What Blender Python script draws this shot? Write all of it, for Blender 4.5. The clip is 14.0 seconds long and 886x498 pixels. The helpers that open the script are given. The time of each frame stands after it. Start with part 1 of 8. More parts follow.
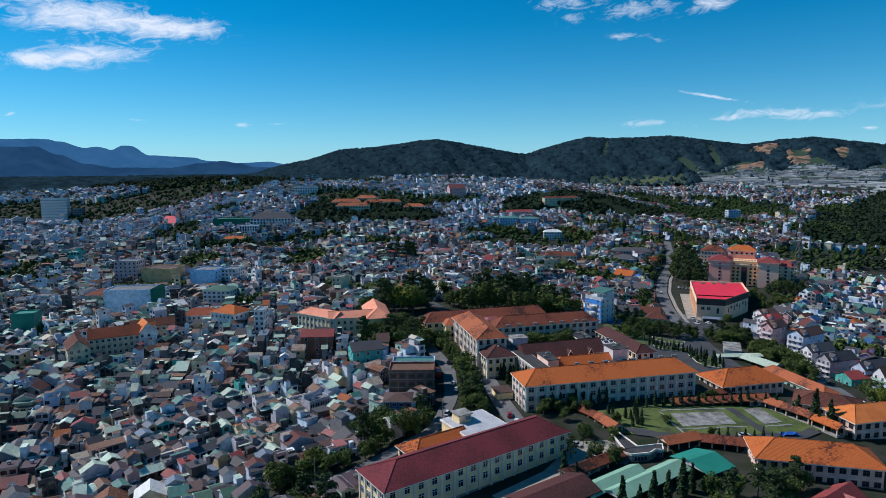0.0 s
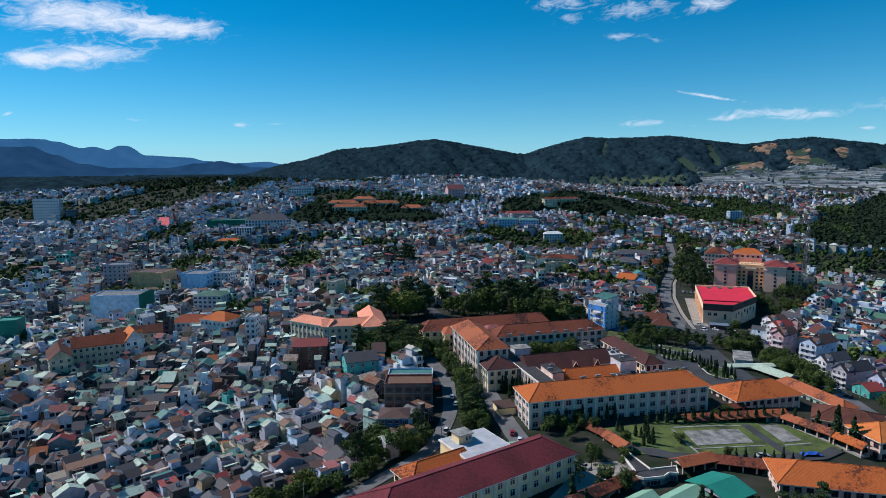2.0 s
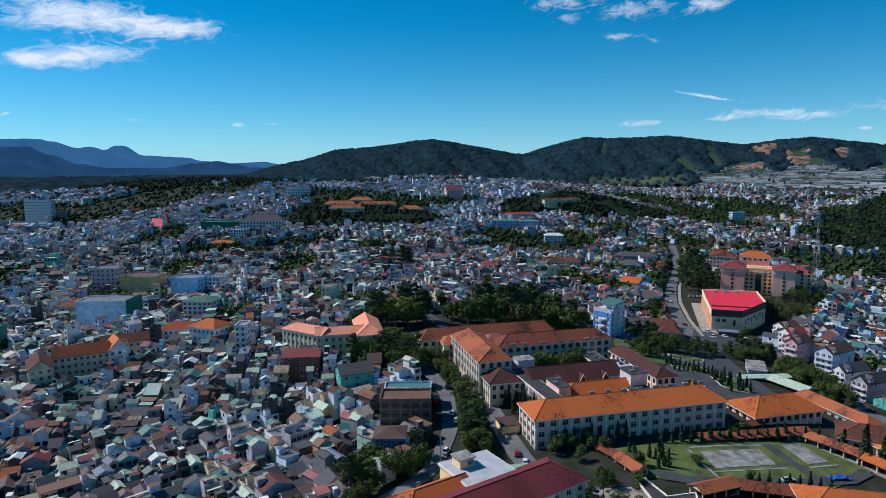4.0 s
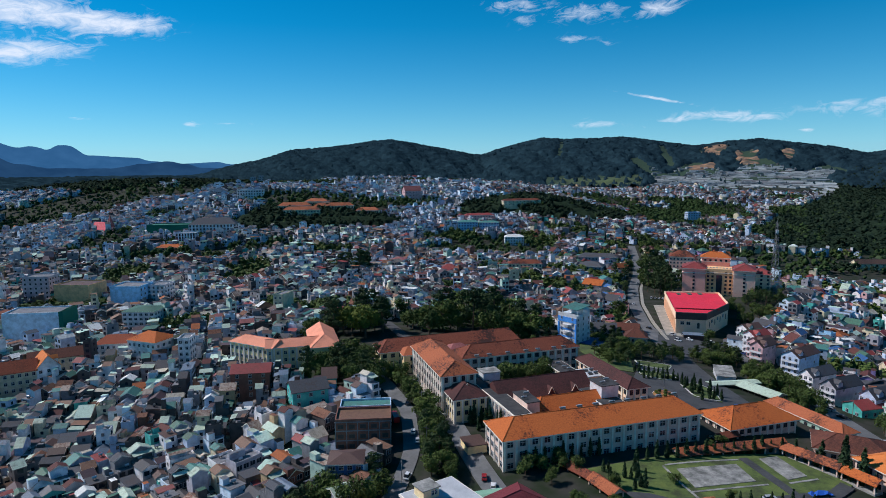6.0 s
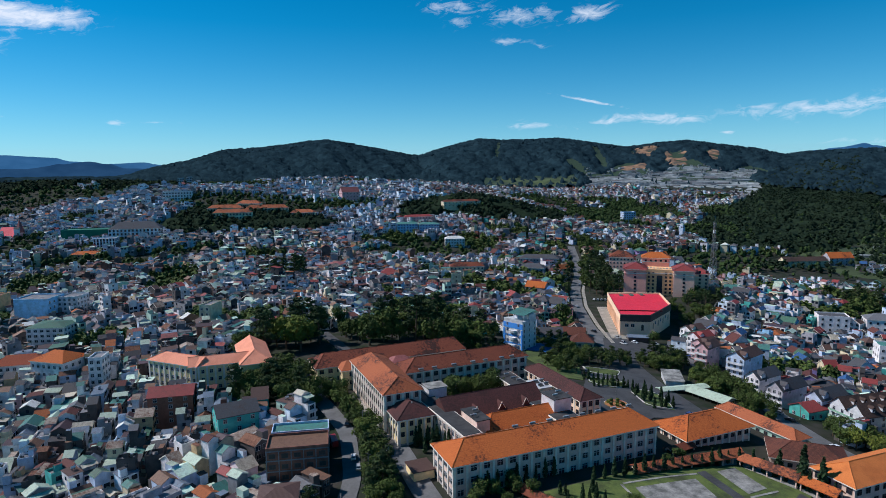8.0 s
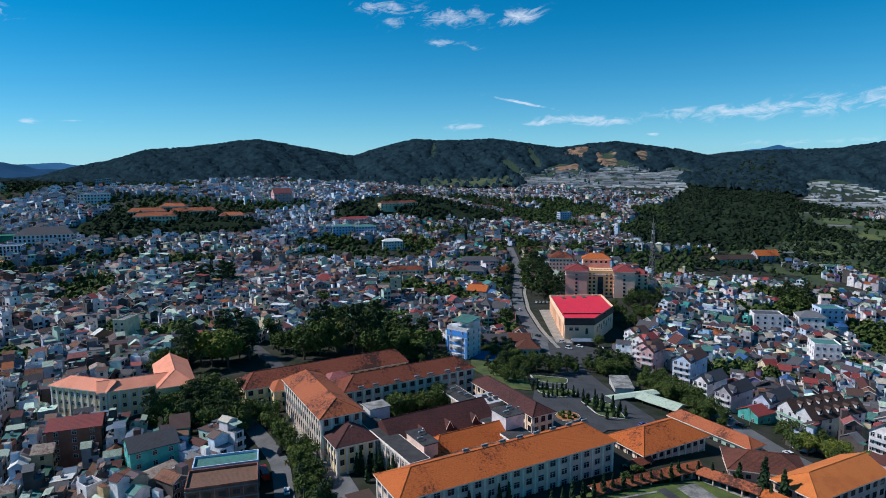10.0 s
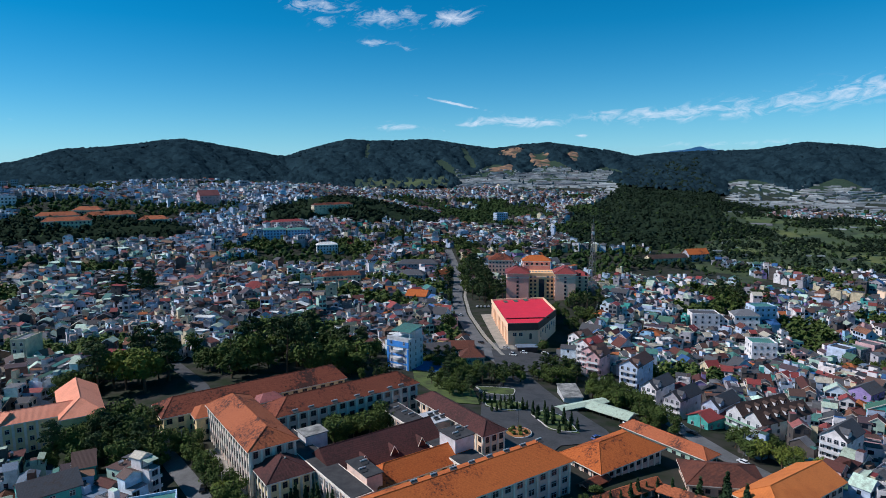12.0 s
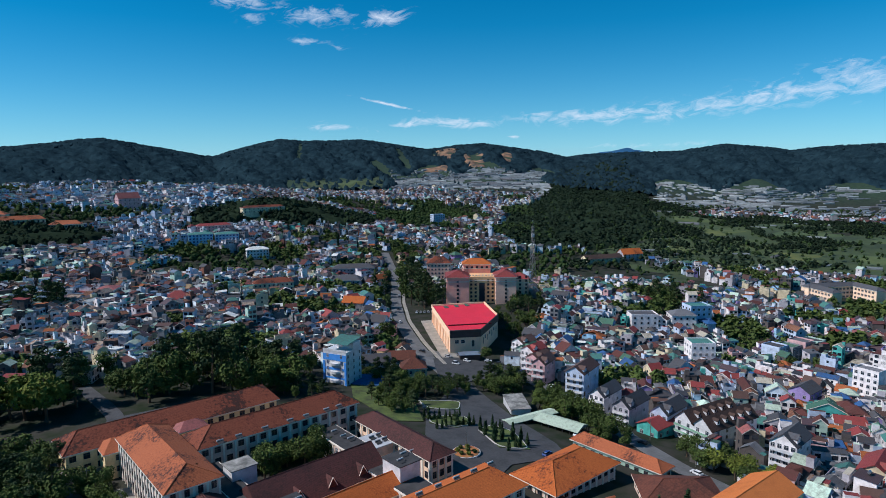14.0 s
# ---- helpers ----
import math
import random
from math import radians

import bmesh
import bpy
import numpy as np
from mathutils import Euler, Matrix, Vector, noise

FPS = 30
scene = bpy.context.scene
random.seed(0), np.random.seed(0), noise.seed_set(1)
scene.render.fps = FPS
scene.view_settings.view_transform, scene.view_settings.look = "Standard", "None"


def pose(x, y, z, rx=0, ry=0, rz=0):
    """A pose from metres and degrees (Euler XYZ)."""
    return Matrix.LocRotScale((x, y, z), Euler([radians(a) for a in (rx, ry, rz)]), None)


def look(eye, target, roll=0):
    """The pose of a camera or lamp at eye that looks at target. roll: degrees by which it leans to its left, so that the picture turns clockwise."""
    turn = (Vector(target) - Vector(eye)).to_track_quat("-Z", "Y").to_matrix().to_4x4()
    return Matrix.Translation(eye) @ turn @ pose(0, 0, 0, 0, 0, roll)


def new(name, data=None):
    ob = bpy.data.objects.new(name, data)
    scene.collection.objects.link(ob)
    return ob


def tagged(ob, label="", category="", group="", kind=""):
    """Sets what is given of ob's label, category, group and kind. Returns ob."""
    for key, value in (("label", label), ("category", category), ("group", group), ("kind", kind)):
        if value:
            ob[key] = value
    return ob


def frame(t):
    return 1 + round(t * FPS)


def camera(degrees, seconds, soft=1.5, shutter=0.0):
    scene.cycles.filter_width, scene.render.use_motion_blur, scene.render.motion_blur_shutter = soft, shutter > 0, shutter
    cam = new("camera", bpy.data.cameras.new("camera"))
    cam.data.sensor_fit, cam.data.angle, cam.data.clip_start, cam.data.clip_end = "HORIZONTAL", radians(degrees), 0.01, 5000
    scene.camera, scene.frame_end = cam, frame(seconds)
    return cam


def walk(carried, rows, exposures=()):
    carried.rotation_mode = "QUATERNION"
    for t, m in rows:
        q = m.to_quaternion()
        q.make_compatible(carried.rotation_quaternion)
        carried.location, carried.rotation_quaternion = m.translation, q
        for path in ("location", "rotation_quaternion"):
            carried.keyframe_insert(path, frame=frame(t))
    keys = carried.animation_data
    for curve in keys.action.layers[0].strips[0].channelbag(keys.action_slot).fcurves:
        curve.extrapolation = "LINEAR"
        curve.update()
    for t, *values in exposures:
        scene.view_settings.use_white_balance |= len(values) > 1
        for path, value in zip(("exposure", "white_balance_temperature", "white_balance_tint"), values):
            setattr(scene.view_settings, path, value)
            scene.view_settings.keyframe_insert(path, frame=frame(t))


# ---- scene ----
# a straight level flight that begins to turn to the right after four seconds
PITCH, ROLL = -7.43, 0.52
cam = camera(70.3, 14.0, soft=0.5)
PATH = [
    (0, 0.0, -0.0, 100.0, -0.0),
    (1, 0.01, 7.19, 100.51, -0.08),
    (2, -0.12, 14.76, 100.89, -0.16),
    (2.7, -0.24, 20.27, 101.1, -0.22),
    (3.4, -0.38, 25.97, 101.26, -0.25),
    (4.0, -0.48, 30.99, 101.36, -0.32),
    (4.4, -0.53, 34.4, 101.42, -0.55),
    (4.8, -0.58, 37.86, 101.46, -1.08),
    (5.2, -0.6, 41.36, 101.5, -1.94),
    (5.6, -0.6, 44.91, 101.53, -3.02),
    (6, -0.58, 48.5, 101.55, -4.11),
    (6.5, -0.51, 53.03, 101.57, -5.49),
    (7.2, -0.33, 59.44, 101.59, -7.45),
    (8, 0.02, 66.85, 101.6, -9.73),
    (8.7, 0.46, 73.36, 101.61, -11.75),
    (9.3, 0.95, 78.94, 101.63, -13.5),
    (10, 1.68, 85.41, 101.66, -15.56),
    (10.5, 2.3, 89.98, 101.69, -17.04),
    (11, 3.01, 94.49, 101.73, -18.52),
    (11.5, 3.82, 98.93, 101.79, -20.0),
    (12, 4.72, 103.28, 101.87, -21.49),
    (12.5, 5.73, 107.51, 101.96, -22.97),
    (13, 6.84, 111.62, 102.07, -24.46),
    (13.5, 8.06, 115.58, 102.21, -25.94),
    (14, 9.39, 119.36, 102.37, -27.41),
]
EXPOSURE = (0.13, 6000, 14)          # stops, kelvin, tint
walk(cam, [(t, pose(x, y, z, 90 + PITCH, ROLL, yaw)) for t, x, y, z, yaw in PATH], [(0, *EXPOSURE), (14, *EXPOSURE)])

# ---- light ----
SUN_AZIMUTH, SUN_HEIGHT = -70.0, 43.0        # degrees from the flight's line, and above the horizon
sun_from = Vector((math.sin(radians(SUN_AZIMUTH)) * math.cos(radians(SUN_HEIGHT)),
                   math.cos(radians(SUN_AZIMUTH)) * math.cos(radians(SUN_HEIGHT)), math.sin(radians(SUN_HEIGHT))))
sun = new("sun", bpy.data.lights.new("sun", "SUN"))
sun.data.energy, sun.data.angle, sun.data.color = 4.2, radians(0.53), (1.0, 0.95, 0.87)
sun.matrix_world = look(sun_from * 1000, (0, 0, 0))


def make_world():
    world = bpy.data.worlds.new("sky")
    world.use_nodes = True
    scene.world = world
    nt = world.node_tree
    n, l = nt.nodes, nt.links
    n.clear()
    out, back = n.new("ShaderNodeOutputWorld"), n.new("ShaderNodeBackground")
    sky = n.new("ShaderNodeTexSky")
    sky.sky_type, sky.sun_disc = "NISHITA", False
    sky.sun_elevation, sky.sun_rotation = radians(SUN_HEIGHT), radians(SUN_AZIMUTH)
    sky.altitude, sky.air_density, sky.dust_density, sky.ozone_density = 1500, 1.0, 0.0, 4.0
    sat = n.new("ShaderNodeHueSaturation")
    sat.inputs["Saturation"].default_value = 1.3
    sat.inputs["Hue"].default_value = 0.491
    clear = n.new("ShaderNodeMix")
    clear.data_type, clear.blend_type = "RGBA", "MULTIPLY"
    clear.inputs["Factor"].default_value, clear.inputs["B"].default_value = 1.0, (0.75, 1.0, 1.06, 1)
    l.new(sky.outputs[0], clear.inputs["A"])
    l.new(clear.outputs["Result"], sat.inputs["Color"])
    # thin clouds: streaks of noise on a sheet high above, thicker in a few places
    tc = n.new("ShaderNodeTexCoord")
    sep = n.new("ShaderNodeSeparateXYZ")
    l.new(tc.outputs["Generated"], sep.inputs[0])

    def math_node(op, a, b=None, clamp=False):
        m = n.new("ShaderNodeMath")
        m.operation, m.use_clamp = op, clamp
        for k, v in enumerate((a, b)):
            if v is None:
                continue
            if isinstance(v, (int, float)):
                m.inputs[k].default_value = v
            else:
                l.new(v, m.inputs[k])
        return m.outputs[0]

    bearing = math_node("MULTIPLY", math_node("ARCTAN2", sep.outputs[0], sep.outputs[1]), 57.2958)
    flat = math_node("SQRT", math_node("ADD", math_node("MULTIPLY", sep.outputs[0], sep.outputs[0]), math_node("MULTIPLY", sep.outputs[1], sep.outputs[1])))
    rise = math_node("MULTIPLY", math_node("ARCTAN2", sep.outputs[2], flat), 57.2958)
    total = None
    # each bank: bearing, height, half width, half height (degrees), slant, thickness
    for b, e, w, h, slant, thick in HIGH_CLOUDS + LOW_CLOUDS:
        u = math_node("SUBTRACT", bearing, b)
        v = math_node("SUBTRACT", math_node("SUBTRACT", rise, e), math_node("MULTIPLY", u, slant))
        u = math_node("DIVIDE", u, w)
        v = math_node("DIVIDE", v, h)
        d = math_node("ADD", math_node("MULTIPLY", u, u), math_node("MULTIPLY", v, v))
        m = math_node("MULTIPLY", math_node("EXPONENT", math_node("MULTIPLY", d, -1.0)), thick)
        total = m if total is None else math_node("ADD", total, m)
    comb = n.new("ShaderNodeCombineXYZ")
    l.new(math_node("MULTIPLY", bearing, 0.16), comb.inputs[0])
    l.new(math_node("SUBTRACT", math_node("MULTIPLY", rise, 0.42), math_node("MULTIPLY", bearing, 0.05)), comb.inputs[1])
    wisps = n.new("ShaderNodeTexNoise")
    wisps.inputs["Scale"].default_value, wisps.inputs["Detail"].default_value = 3.2, 12
    wisps.inputs["Roughness"].default_value, wisps.inputs["Distortion"].default_value = 0.66, 0.9
    l.new(comb.outputs[0], wisps.inputs["Vector"])
    dens = math_node("MULTIPLY", math_node("SUBTRACT", math_node("ADD", wisps.outputs[0], math_node("MULTIPLY", total, 0.24)), 0.62), 2.5, True)
    dens = math_node("MULTIPLY", dens, math_node("MINIMUM", math_node("MULTIPLY", total, 1.3), 0.92))
    mix = n.new("ShaderNodeMix")
    mix.data_type = "RGBA"
    l.new(dens, mix.inputs["Factor"])
    # the air whitens towards the horizon
    air = n.new("ShaderNodeMix")
    air.data_type = "RGBA"
    l.new(math_node("MULTIPLY", math_node("EXPONENT", math_node("MULTIPLY", math_node("ABSOLUTE", rise), -0.22)), 0.52), air.inputs["Factor"])
    l.new(sat.outputs[0], air.inputs["A"])
    air.inputs["B"].default_value = (3.3, 7.7, 10.4, 1)
    l.new(air.outputs["Result"], mix.inputs["A"])
    mix.inputs["B"].default_value = (9.6, 10.2, 10.8, 1)
    l.new(mix.outputs["Result"], back.inputs[0])
    back.inputs[1].default_value = 0.079
    l.new(back.outputs[0], out.inputs[0])


HIGH_CLOUDS = [(-29.5, 11.7, 4.8, 1.25, 0.02, 1.8), (-23.0, 11.2, 3.6, 0.95, -0.02, 1.7), (-20.0, 11.5, 1.8, 0.45, 0.12, 1.0), (-29.0, 8.7, 4.2, 0.9, 0.12, 1.8), (-32.5, 8.2, 1.6, 0.5, 0, 1.2),
               (10.5, 13.6, 3.0, 0.6, 0, 1.0), (11.3, 12.3, 0.9, 0.45, 0, 1.0), (16.5, 12.8, 3.0, 0.7, 0.05, 1.3), (22.5, 12.7, 2.2, 0.7, 0.15, 1.3), (15.5, 10.7, 1.9, 0.35, 0.12, 1.0), (18.3, 10.3, 0.7, 0.3, 0, 0.7),
               (22.4, 5.6, 2.6, 0.13, -0.22, 1.5), (100, 20, 20, 6, 0.1, 1.0), (-110, 22, 20, 6, 0, 1.0), (175, 25, 15, 6, 0, 1.0)]
LOW_CLOUDS = [(17.5, 3.6, 2.0, 0.35, 0, 1.1), (21.8, 3.2, 0.8, 0.22, 0, 1.0), (28.3, 3.9, 3.4, 0.42, -0.07, 1.4), (24.0, 3.7, 1.5, 0.3, 0, 0.9), (37.0, 4.2, 4.5, 0.6, 0, 0.83),
              (45.0, 4.4, 6.5, 0.9, 0.05, 0.81), (54.0, 5.4, 6.0, 1.05, 0.12, 0.81), (61.0, 6.0, 5.0, 1.2, 0.1, 0.77), (33.7, 2.6, 0.6, 0.16, 0, 1.2), (-17.4, 3.7, 0.6, 0.3, 0, 1.2),
              (-25.5, 4.0, 1.2, 0.15, 0, 0.9), (-14.0, 3.8, 1.5, 0.12, 0, 0.8), (-34.0, 4.2, 0.5, 0.2, 0, 1.1), (46.0, 1.7, 6.0, 0.3, 0, 0.7), (59.0, 7.4, 2.4, 0.5, 0.1, 0.6)]
make_world()

# ---- materials ----
def material(name, colour, rough=0.7, metal=0.0, second=None, scale=0.4, fine=6.0, bump=0.0, vary=0.08, third=None, spec=0.4, ribs=0.0, rib_axis=0, grain=0.2, patchy=0.0, clean=0.0, hard=0.0):
    """A surface with stains at one scale, grain at another and a little change from piece to piece."""
    m = bpy.data.materials.new(name)
    m.use_nodes = True
    nt = m.node_tree
    n, l = nt.nodes, nt.links
    bsdf = n["Principled BSDF"]
    bsdf.inputs["Roughness"].default_value, bsdf.inputs["Metallic"].default_value = rough, metal
    bsdf.inputs["Specular IOR Level"].default_value = spec
    geo, tc, info = n.new("ShaderNodeNewGeometry"), n.new("ShaderNodeTexCoord"), n.new("ShaderNodeObjectInfo")
    pos = geo.outputs["Position"]
    big, small = n.new("ShaderNodeTexNoise"), n.new("ShaderNodeTexNoise")
    for t, s in ((big, scale), (small, fine)):
        t.inputs["Scale"].default_value, t.inputs["Detail"].default_value, t.inputs["Roughness"].default_value = s, 5, 0.62
        l.new(pos, t.inputs["Vector"])
    ramp = n.new("ShaderNodeValToRGB")
    second = second or tuple(c * 0.72 for c in colour)
    ramp.color_ramp.elements[0].position, ramp.color_ramp.elements[1].position = 0.36 + hard, 0.66 - hard
    ramp.color_ramp.elements[0].color, ramp.color_ramp.elements[1].color = (*second, 1), (*colour, 1)
    if third:
        e = ramp.color_ramp.elements.new(0.50)
        e.color = (*third, 1)
    hsv = n.new("ShaderNodeHueSaturation")
    l.new(ramp.outputs[0], hsv.inputs["Color"])

    def mth(op, a, b):
        k = n.new("ShaderNodeMath")
        k.operation = op
        for i, v in enumerate((a, b)):
            if isinstance(v, (int, float)):
                k.inputs[i].default_value = v
            else:
                l.new(v, k.inputs[i])
        return k.outputs[0]

    level = big.outputs[0]
    if patchy:
        wide = n.new("ShaderNodeTexNoise")
        wide.inputs["Scale"].default_value, wide.inputs["Detail"].default_value = 0.085, 3
        l.new(pos, wide.inputs["Vector"])
        level = mth("ADD", level, mth("MULTIPLY", mth("SUBTRACT", wide.outputs[0], 0.42), patchy))
    if clean:
        level = mth("ADD", level, clean)
    l.new(level, ramp.inputs[0])
    rnd = mth("ADD", mth("MULTIPLY", geo.outputs["Random Per Island"], 0.5), mth("MULTIPLY", info.outputs["Random"], 0.5))
    val = mth("ADD", mth("MULTIPLY", mth("SUBTRACT", rnd, 0.5), vary * 2), mth("ADD", 1 - grain, mth("MULTIPLY", small.outputs[0], grain * 2)))
    l.new(val, hsv.inputs["Value"])
    l.new(hsv.outputs[0], bsdf.inputs["Base Color"])
    if bump or ribs:
        b = n.new("ShaderNodeBump")
        b.inputs["Strength"].default_value, b.inputs["Distance"].default_value = 0.6, max(bump, ribs)
        h = small.outputs[0]
        if ribs:
            w = n.new("ShaderNodeTexWave")
            w.wave_profile = "SIN"
            w.bands_direction = "XYZ"[rib_axis]
            w.inputs["Scale"].default_value, w.inputs["Distortion"].default_value = 0.9, 0.8
            l.new(tc.outputs["Object"], w.inputs["Vector"])
            h = mth("ADD", w.outputs["Fac"], mth("MULTIPLY", small.outputs[0], 0.5))
            shade = mth("MULTIPLY", val, mth("ADD", 0.965, mth("MULTIPLY", w.outputs["Fac"], 0.07)))
            l.new(shade, hsv.inputs["Value"])
        l.new(h, b.inputs["Height"])
        l.new(b.outputs[0], bsdf.inputs["Normal"])
    return m


MAT = {}


def add(key, *a, **k):
    MAT[key] = material(key.replace(" ", "_"), *a, **k)


# walls
WALLS = {"white": (0.94, 0.88, 0.87), "pale grey": (0.52, 0.49, 0.53), "pale blue": (0.58, 0.68, 0.84), "cream": (0.80, 0.68, 0.46), "sooty": (0.12, 0.105, 0.10),
         "grey cement": (0.26, 0.26, 0.27), "pale green": (0.45, 0.62, 0.52), "pink": (0.68, 0.42, 0.42), "brick red": (0.30, 0.13, 0.09), "ochre": (0.66, 0.45, 0.25),
         # milky blue: white wall paint with blue sky shade mixed in
         "clear blue": (0.42, 0.70, 0.94), "milky blue": (0.78, 0.90, 1.0), "tan": (0.98, 0.56, 0.28), "violet": (0.34, 0.26, 0.52), "turquoise": (0.10, 0.47, 0.42)}
for k, c in WALLS.items():
    c = tuple(v * 0.88 for v in c)
    add(k + " wall", c, 0.85, second=tuple(v * 0.6 for v in c), scale=0.35, fine=3.0, vary=0.2, spec=0.2, clean=0.06)
ROOFS = {"grey sheet": (0.20, 0.205, 0.22), "charcoal sheet": (0.085, 0.085, 0.095), "plum sheet": (0.13, 0.085, 0.10), "mint": (0.44, 0.58, 0.48), "blue-grey sheet": (0.22, 0.29, 0.38), "green sheet": (0.09, 0.22, 0.15), "teal sheet": (0.10, 0.30, 0.26), "pale green sheet": (0.38, 0.46, 0.36), "mauve sheet": (0.19, 0.145, 0.155), "beige sheet": (0.42, 0.38, 0.30),
         "rusty sheet": (0.30, 0.16, 0.10), "brown sheet": (0.15, 0.085, 0.07), "red sheet": (0.40, 0.075, 0.07), "orange tile": (0.56, 0.17, 0.06),
         "pale sheet": (0.66, 0.66, 0.62), "maroon tile": (0.17, 0.062, 0.055), "bright mint": (0.52, 0.66, 0.54), "blue sheet": (0.05, 0.17, 0.42), "dark slate": (0.12, 0.125, 0.14), "pink sheet": (0.44, 0.15, 0.14)}
for k, c in ROOFS.items():
    shiny = "sheet" in k
    c = tuple(v * (0.98 if sum(c) > 0.9 else 0.6) for v in c)
    add(k + " roof", c, 0.66 if shiny else 0.8, second=tuple(0.68 * v * 0.62 + 0.32 * q for v, q in zip(c, (0.13, 0.075, 0.05))), scale=0.7, fine=2.4, vary=0.34, grain=0.4, patchy=0.6, spec=0.28 if shiny else 0.2, ribs=0.025, clean=0.09)
for k, c, q in (("rust streaked", (0.34, 0.28, 0.23), (0.12, 0.048, 0.028)), ("old rust", (0.20, 0.095, 0.06), (0.075, 0.034, 0.024))):
    add(k + " roof", c, 0.8, second=q, third=tuple((a + b) / 2 for a, b in zip(c, q)), scale=0.9, fine=2.4, vary=0.3, grain=0.5, patchy=0.6, spec=0.15, ribs=0.03)
add("terrace", (0.22, 0.22, 0.23), 0.9, second=(0.10, 0.10, 0.11), scale=0.3, fine=2.5, vary=0.14)
add("glass", (0.018, 0.026, 0.04), 0.1, spec=0.6, vary=0.2)
add("blue glass", (0.03, 0.09, 0.25), 0.06, spec=0.6, vary=0.1)
add("frame", (0.46, 0.47, 0.48), 0.6)
add("dark frame", (0.07, 0.05, 0.045), 0.6)
add("steel", (0.55, 0.57, 0.60), 0.3, 0.9)
add("dark metal", (0.05, 0.05, 0.055), 0.5)
# the old college
add("college plaster", (0.80, 0.58, 0.48), 0.88, second=(0.54, 0.40, 0.325), scale=0.25, fine=1.6, vary=0.04, spec=0.15)
add("yellow plaster", (0.90, 0.70, 0.38), 0.88, second=(0.72, 0.56, 0.31), scale=0.25, fine=1.6, vary=0.04, spec=0.15)
add("white trim", (0.80, 0.73, 0.63), 0.8, second=(0.64, 0.58, 0.50), scale=0.5)
add("stone base", (0.33, 0.31, 0.28), 0.9, second=(0.22, 0.21, 0.19))
TILE = dict(rough=0.85, scale=1.0, fine=2.0, bump=0.04, vary=0.05, spec=0.2, ribs=0.05, grain=0.5, patchy=1.3)
add("orange tiles", (0.43, 0.112, 0.028), second=(0.12, 0.038, 0.020), third=(0.36, 0.090, 0.024), **dict(TILE, hard=0.02, clean=0.07))
add("old tiles", (0.185, 0.054, 0.030), second=(0.05, 0.023, 0.018), third=(0.125, 0.036, 0.021), **dict(TILE, scale=0.9, fine=1.7, grain=0.75, hard=0.07))
add("salmon tiles", (0.74, 0.29, 0.18), second=(0.64, 0.24, 0.145), **dict(TILE, grain=0.2, scale=0.3))
add("maroon tiles", (0.085, 0.033, 0.030), second=(0.055, 0.026, 0.024), **TILE)
add("rust tiles", (0.29, 0.072, 0.034), second=(0.17, 0.048, 0.026), **TILE)
add("brown tiles", (0.125, 0.045, 0.030), second=(0.075, 0.032, 0.024), **TILE)
add("umber tiles", (0.070, 0.044, 0.036), second=(0.045, 0.030, 0.026), **TILE)
add("wine tiles", (0.155, 0.030, 0.036), second=(0.10, 0.022, 0.026), **TILE)
add("theatre red", (0.74, 0.028, 0.055), 0.6, second=(0.64, 0.024, 0.05), scale=0.1, fine=1.5, vary=0.03, ribs=0.05)
add("green mesh", (0.01, 0.12, 0.07), 0.9, second=(0.008, 0.13, 0.09), scale=0.15)
add("mint sheet", (0.24, 0.43, 0.30), 0.6, second=(0.19, 0.35, 0.25), scale=0.2, ribs=0.012)
add("jade sheet", (0.02, 0.24, 0.17), 0.6, second=(0.016, 0.19, 0.14), scale=0.2, ribs=0.04)
add("tower blue", (0.07, 0.28, 0.72), 0.6, second=(0.05, 0.23, 0.62))
add("white paint", (0.86, 0.86, 0.86), 0.7, second=(0.76, 0.76, 0.77))
add("roof membrane", (0.46, 0.47, 0.49), 0.8, second=(0.33, 0.34, 0.36), scale=0.2)
add("bitumen", (0.055, 0.054, 0.055), 0.9, second=(0.028, 0.028, 0.03), scale=0.3)
add("hotel pink", (0.94, 0.43, 0.33), 0.85, second=(0.84, 0.37, 0.29), scale=0.15, fine=1.5, vary=0.03, spec=0.15)
add("hotel ochre", (0.88, 0.54, 0.28), 0.85, second=(0.76, 0.46, 0.24), scale=0.15, fine=1.5, vary=0.03, spec=0.15)
add("hotel beige", (0.93, 0.67, 0.47), 0.85, second=(0.82, 0.58, 0.41), scale=0.15, fine=1.5, vary=0.03, spec=0.15)
add("hotel rose", (0.93, 0.56, 0.42), 0.85, second=(0.82, 0.49, 0.37), scale=0.15, fine=1.5, vary=0.03, spec=0.15)
add("theatre cream", (0.95, 0.64, 0.43), 0.85, second=(0.85, 0.56, 0.37), scale=0.12, fine=1.5, vary=0.03, spec=0.15)
# ground
add("asphalt", (0.15, 0.152, 0.155), 0.9, second=(0.095, 0.096, 0.098), scale=0.12, fine=1.2, grain=0.3)
add("mast grey", (0.16, 0.155, 0.16), 0.6)
add("dark asphalt", (0.060, 0.062, 0.066), 0.9, second=(0.036, 0.037, 0.040), third=(0.052, 0.053, 0.056), scale=0.15, fine=1.2, grain=0.3)
add("concrete", (0.34, 0.33, 0.30), 0.9, second=(0.11, 0.11, 0.10), third=(0.22, 0.215, 0.20), scale=0.3, fine=1.4, grain=0.4)
add("pale paving", (0.36, 0.33, 0.28), 0.9, second=(0.24, 0.22, 0.19), scale=0.2, fine=1.5)
add("lawn", (0.105, 0.135, 0.030), 0.95, third=(0.07, 0.10, 0.024), second=(0.04, 0.05, 0.018), scale=0.16, fine=1.6, bump=0.1, grain=0.4)
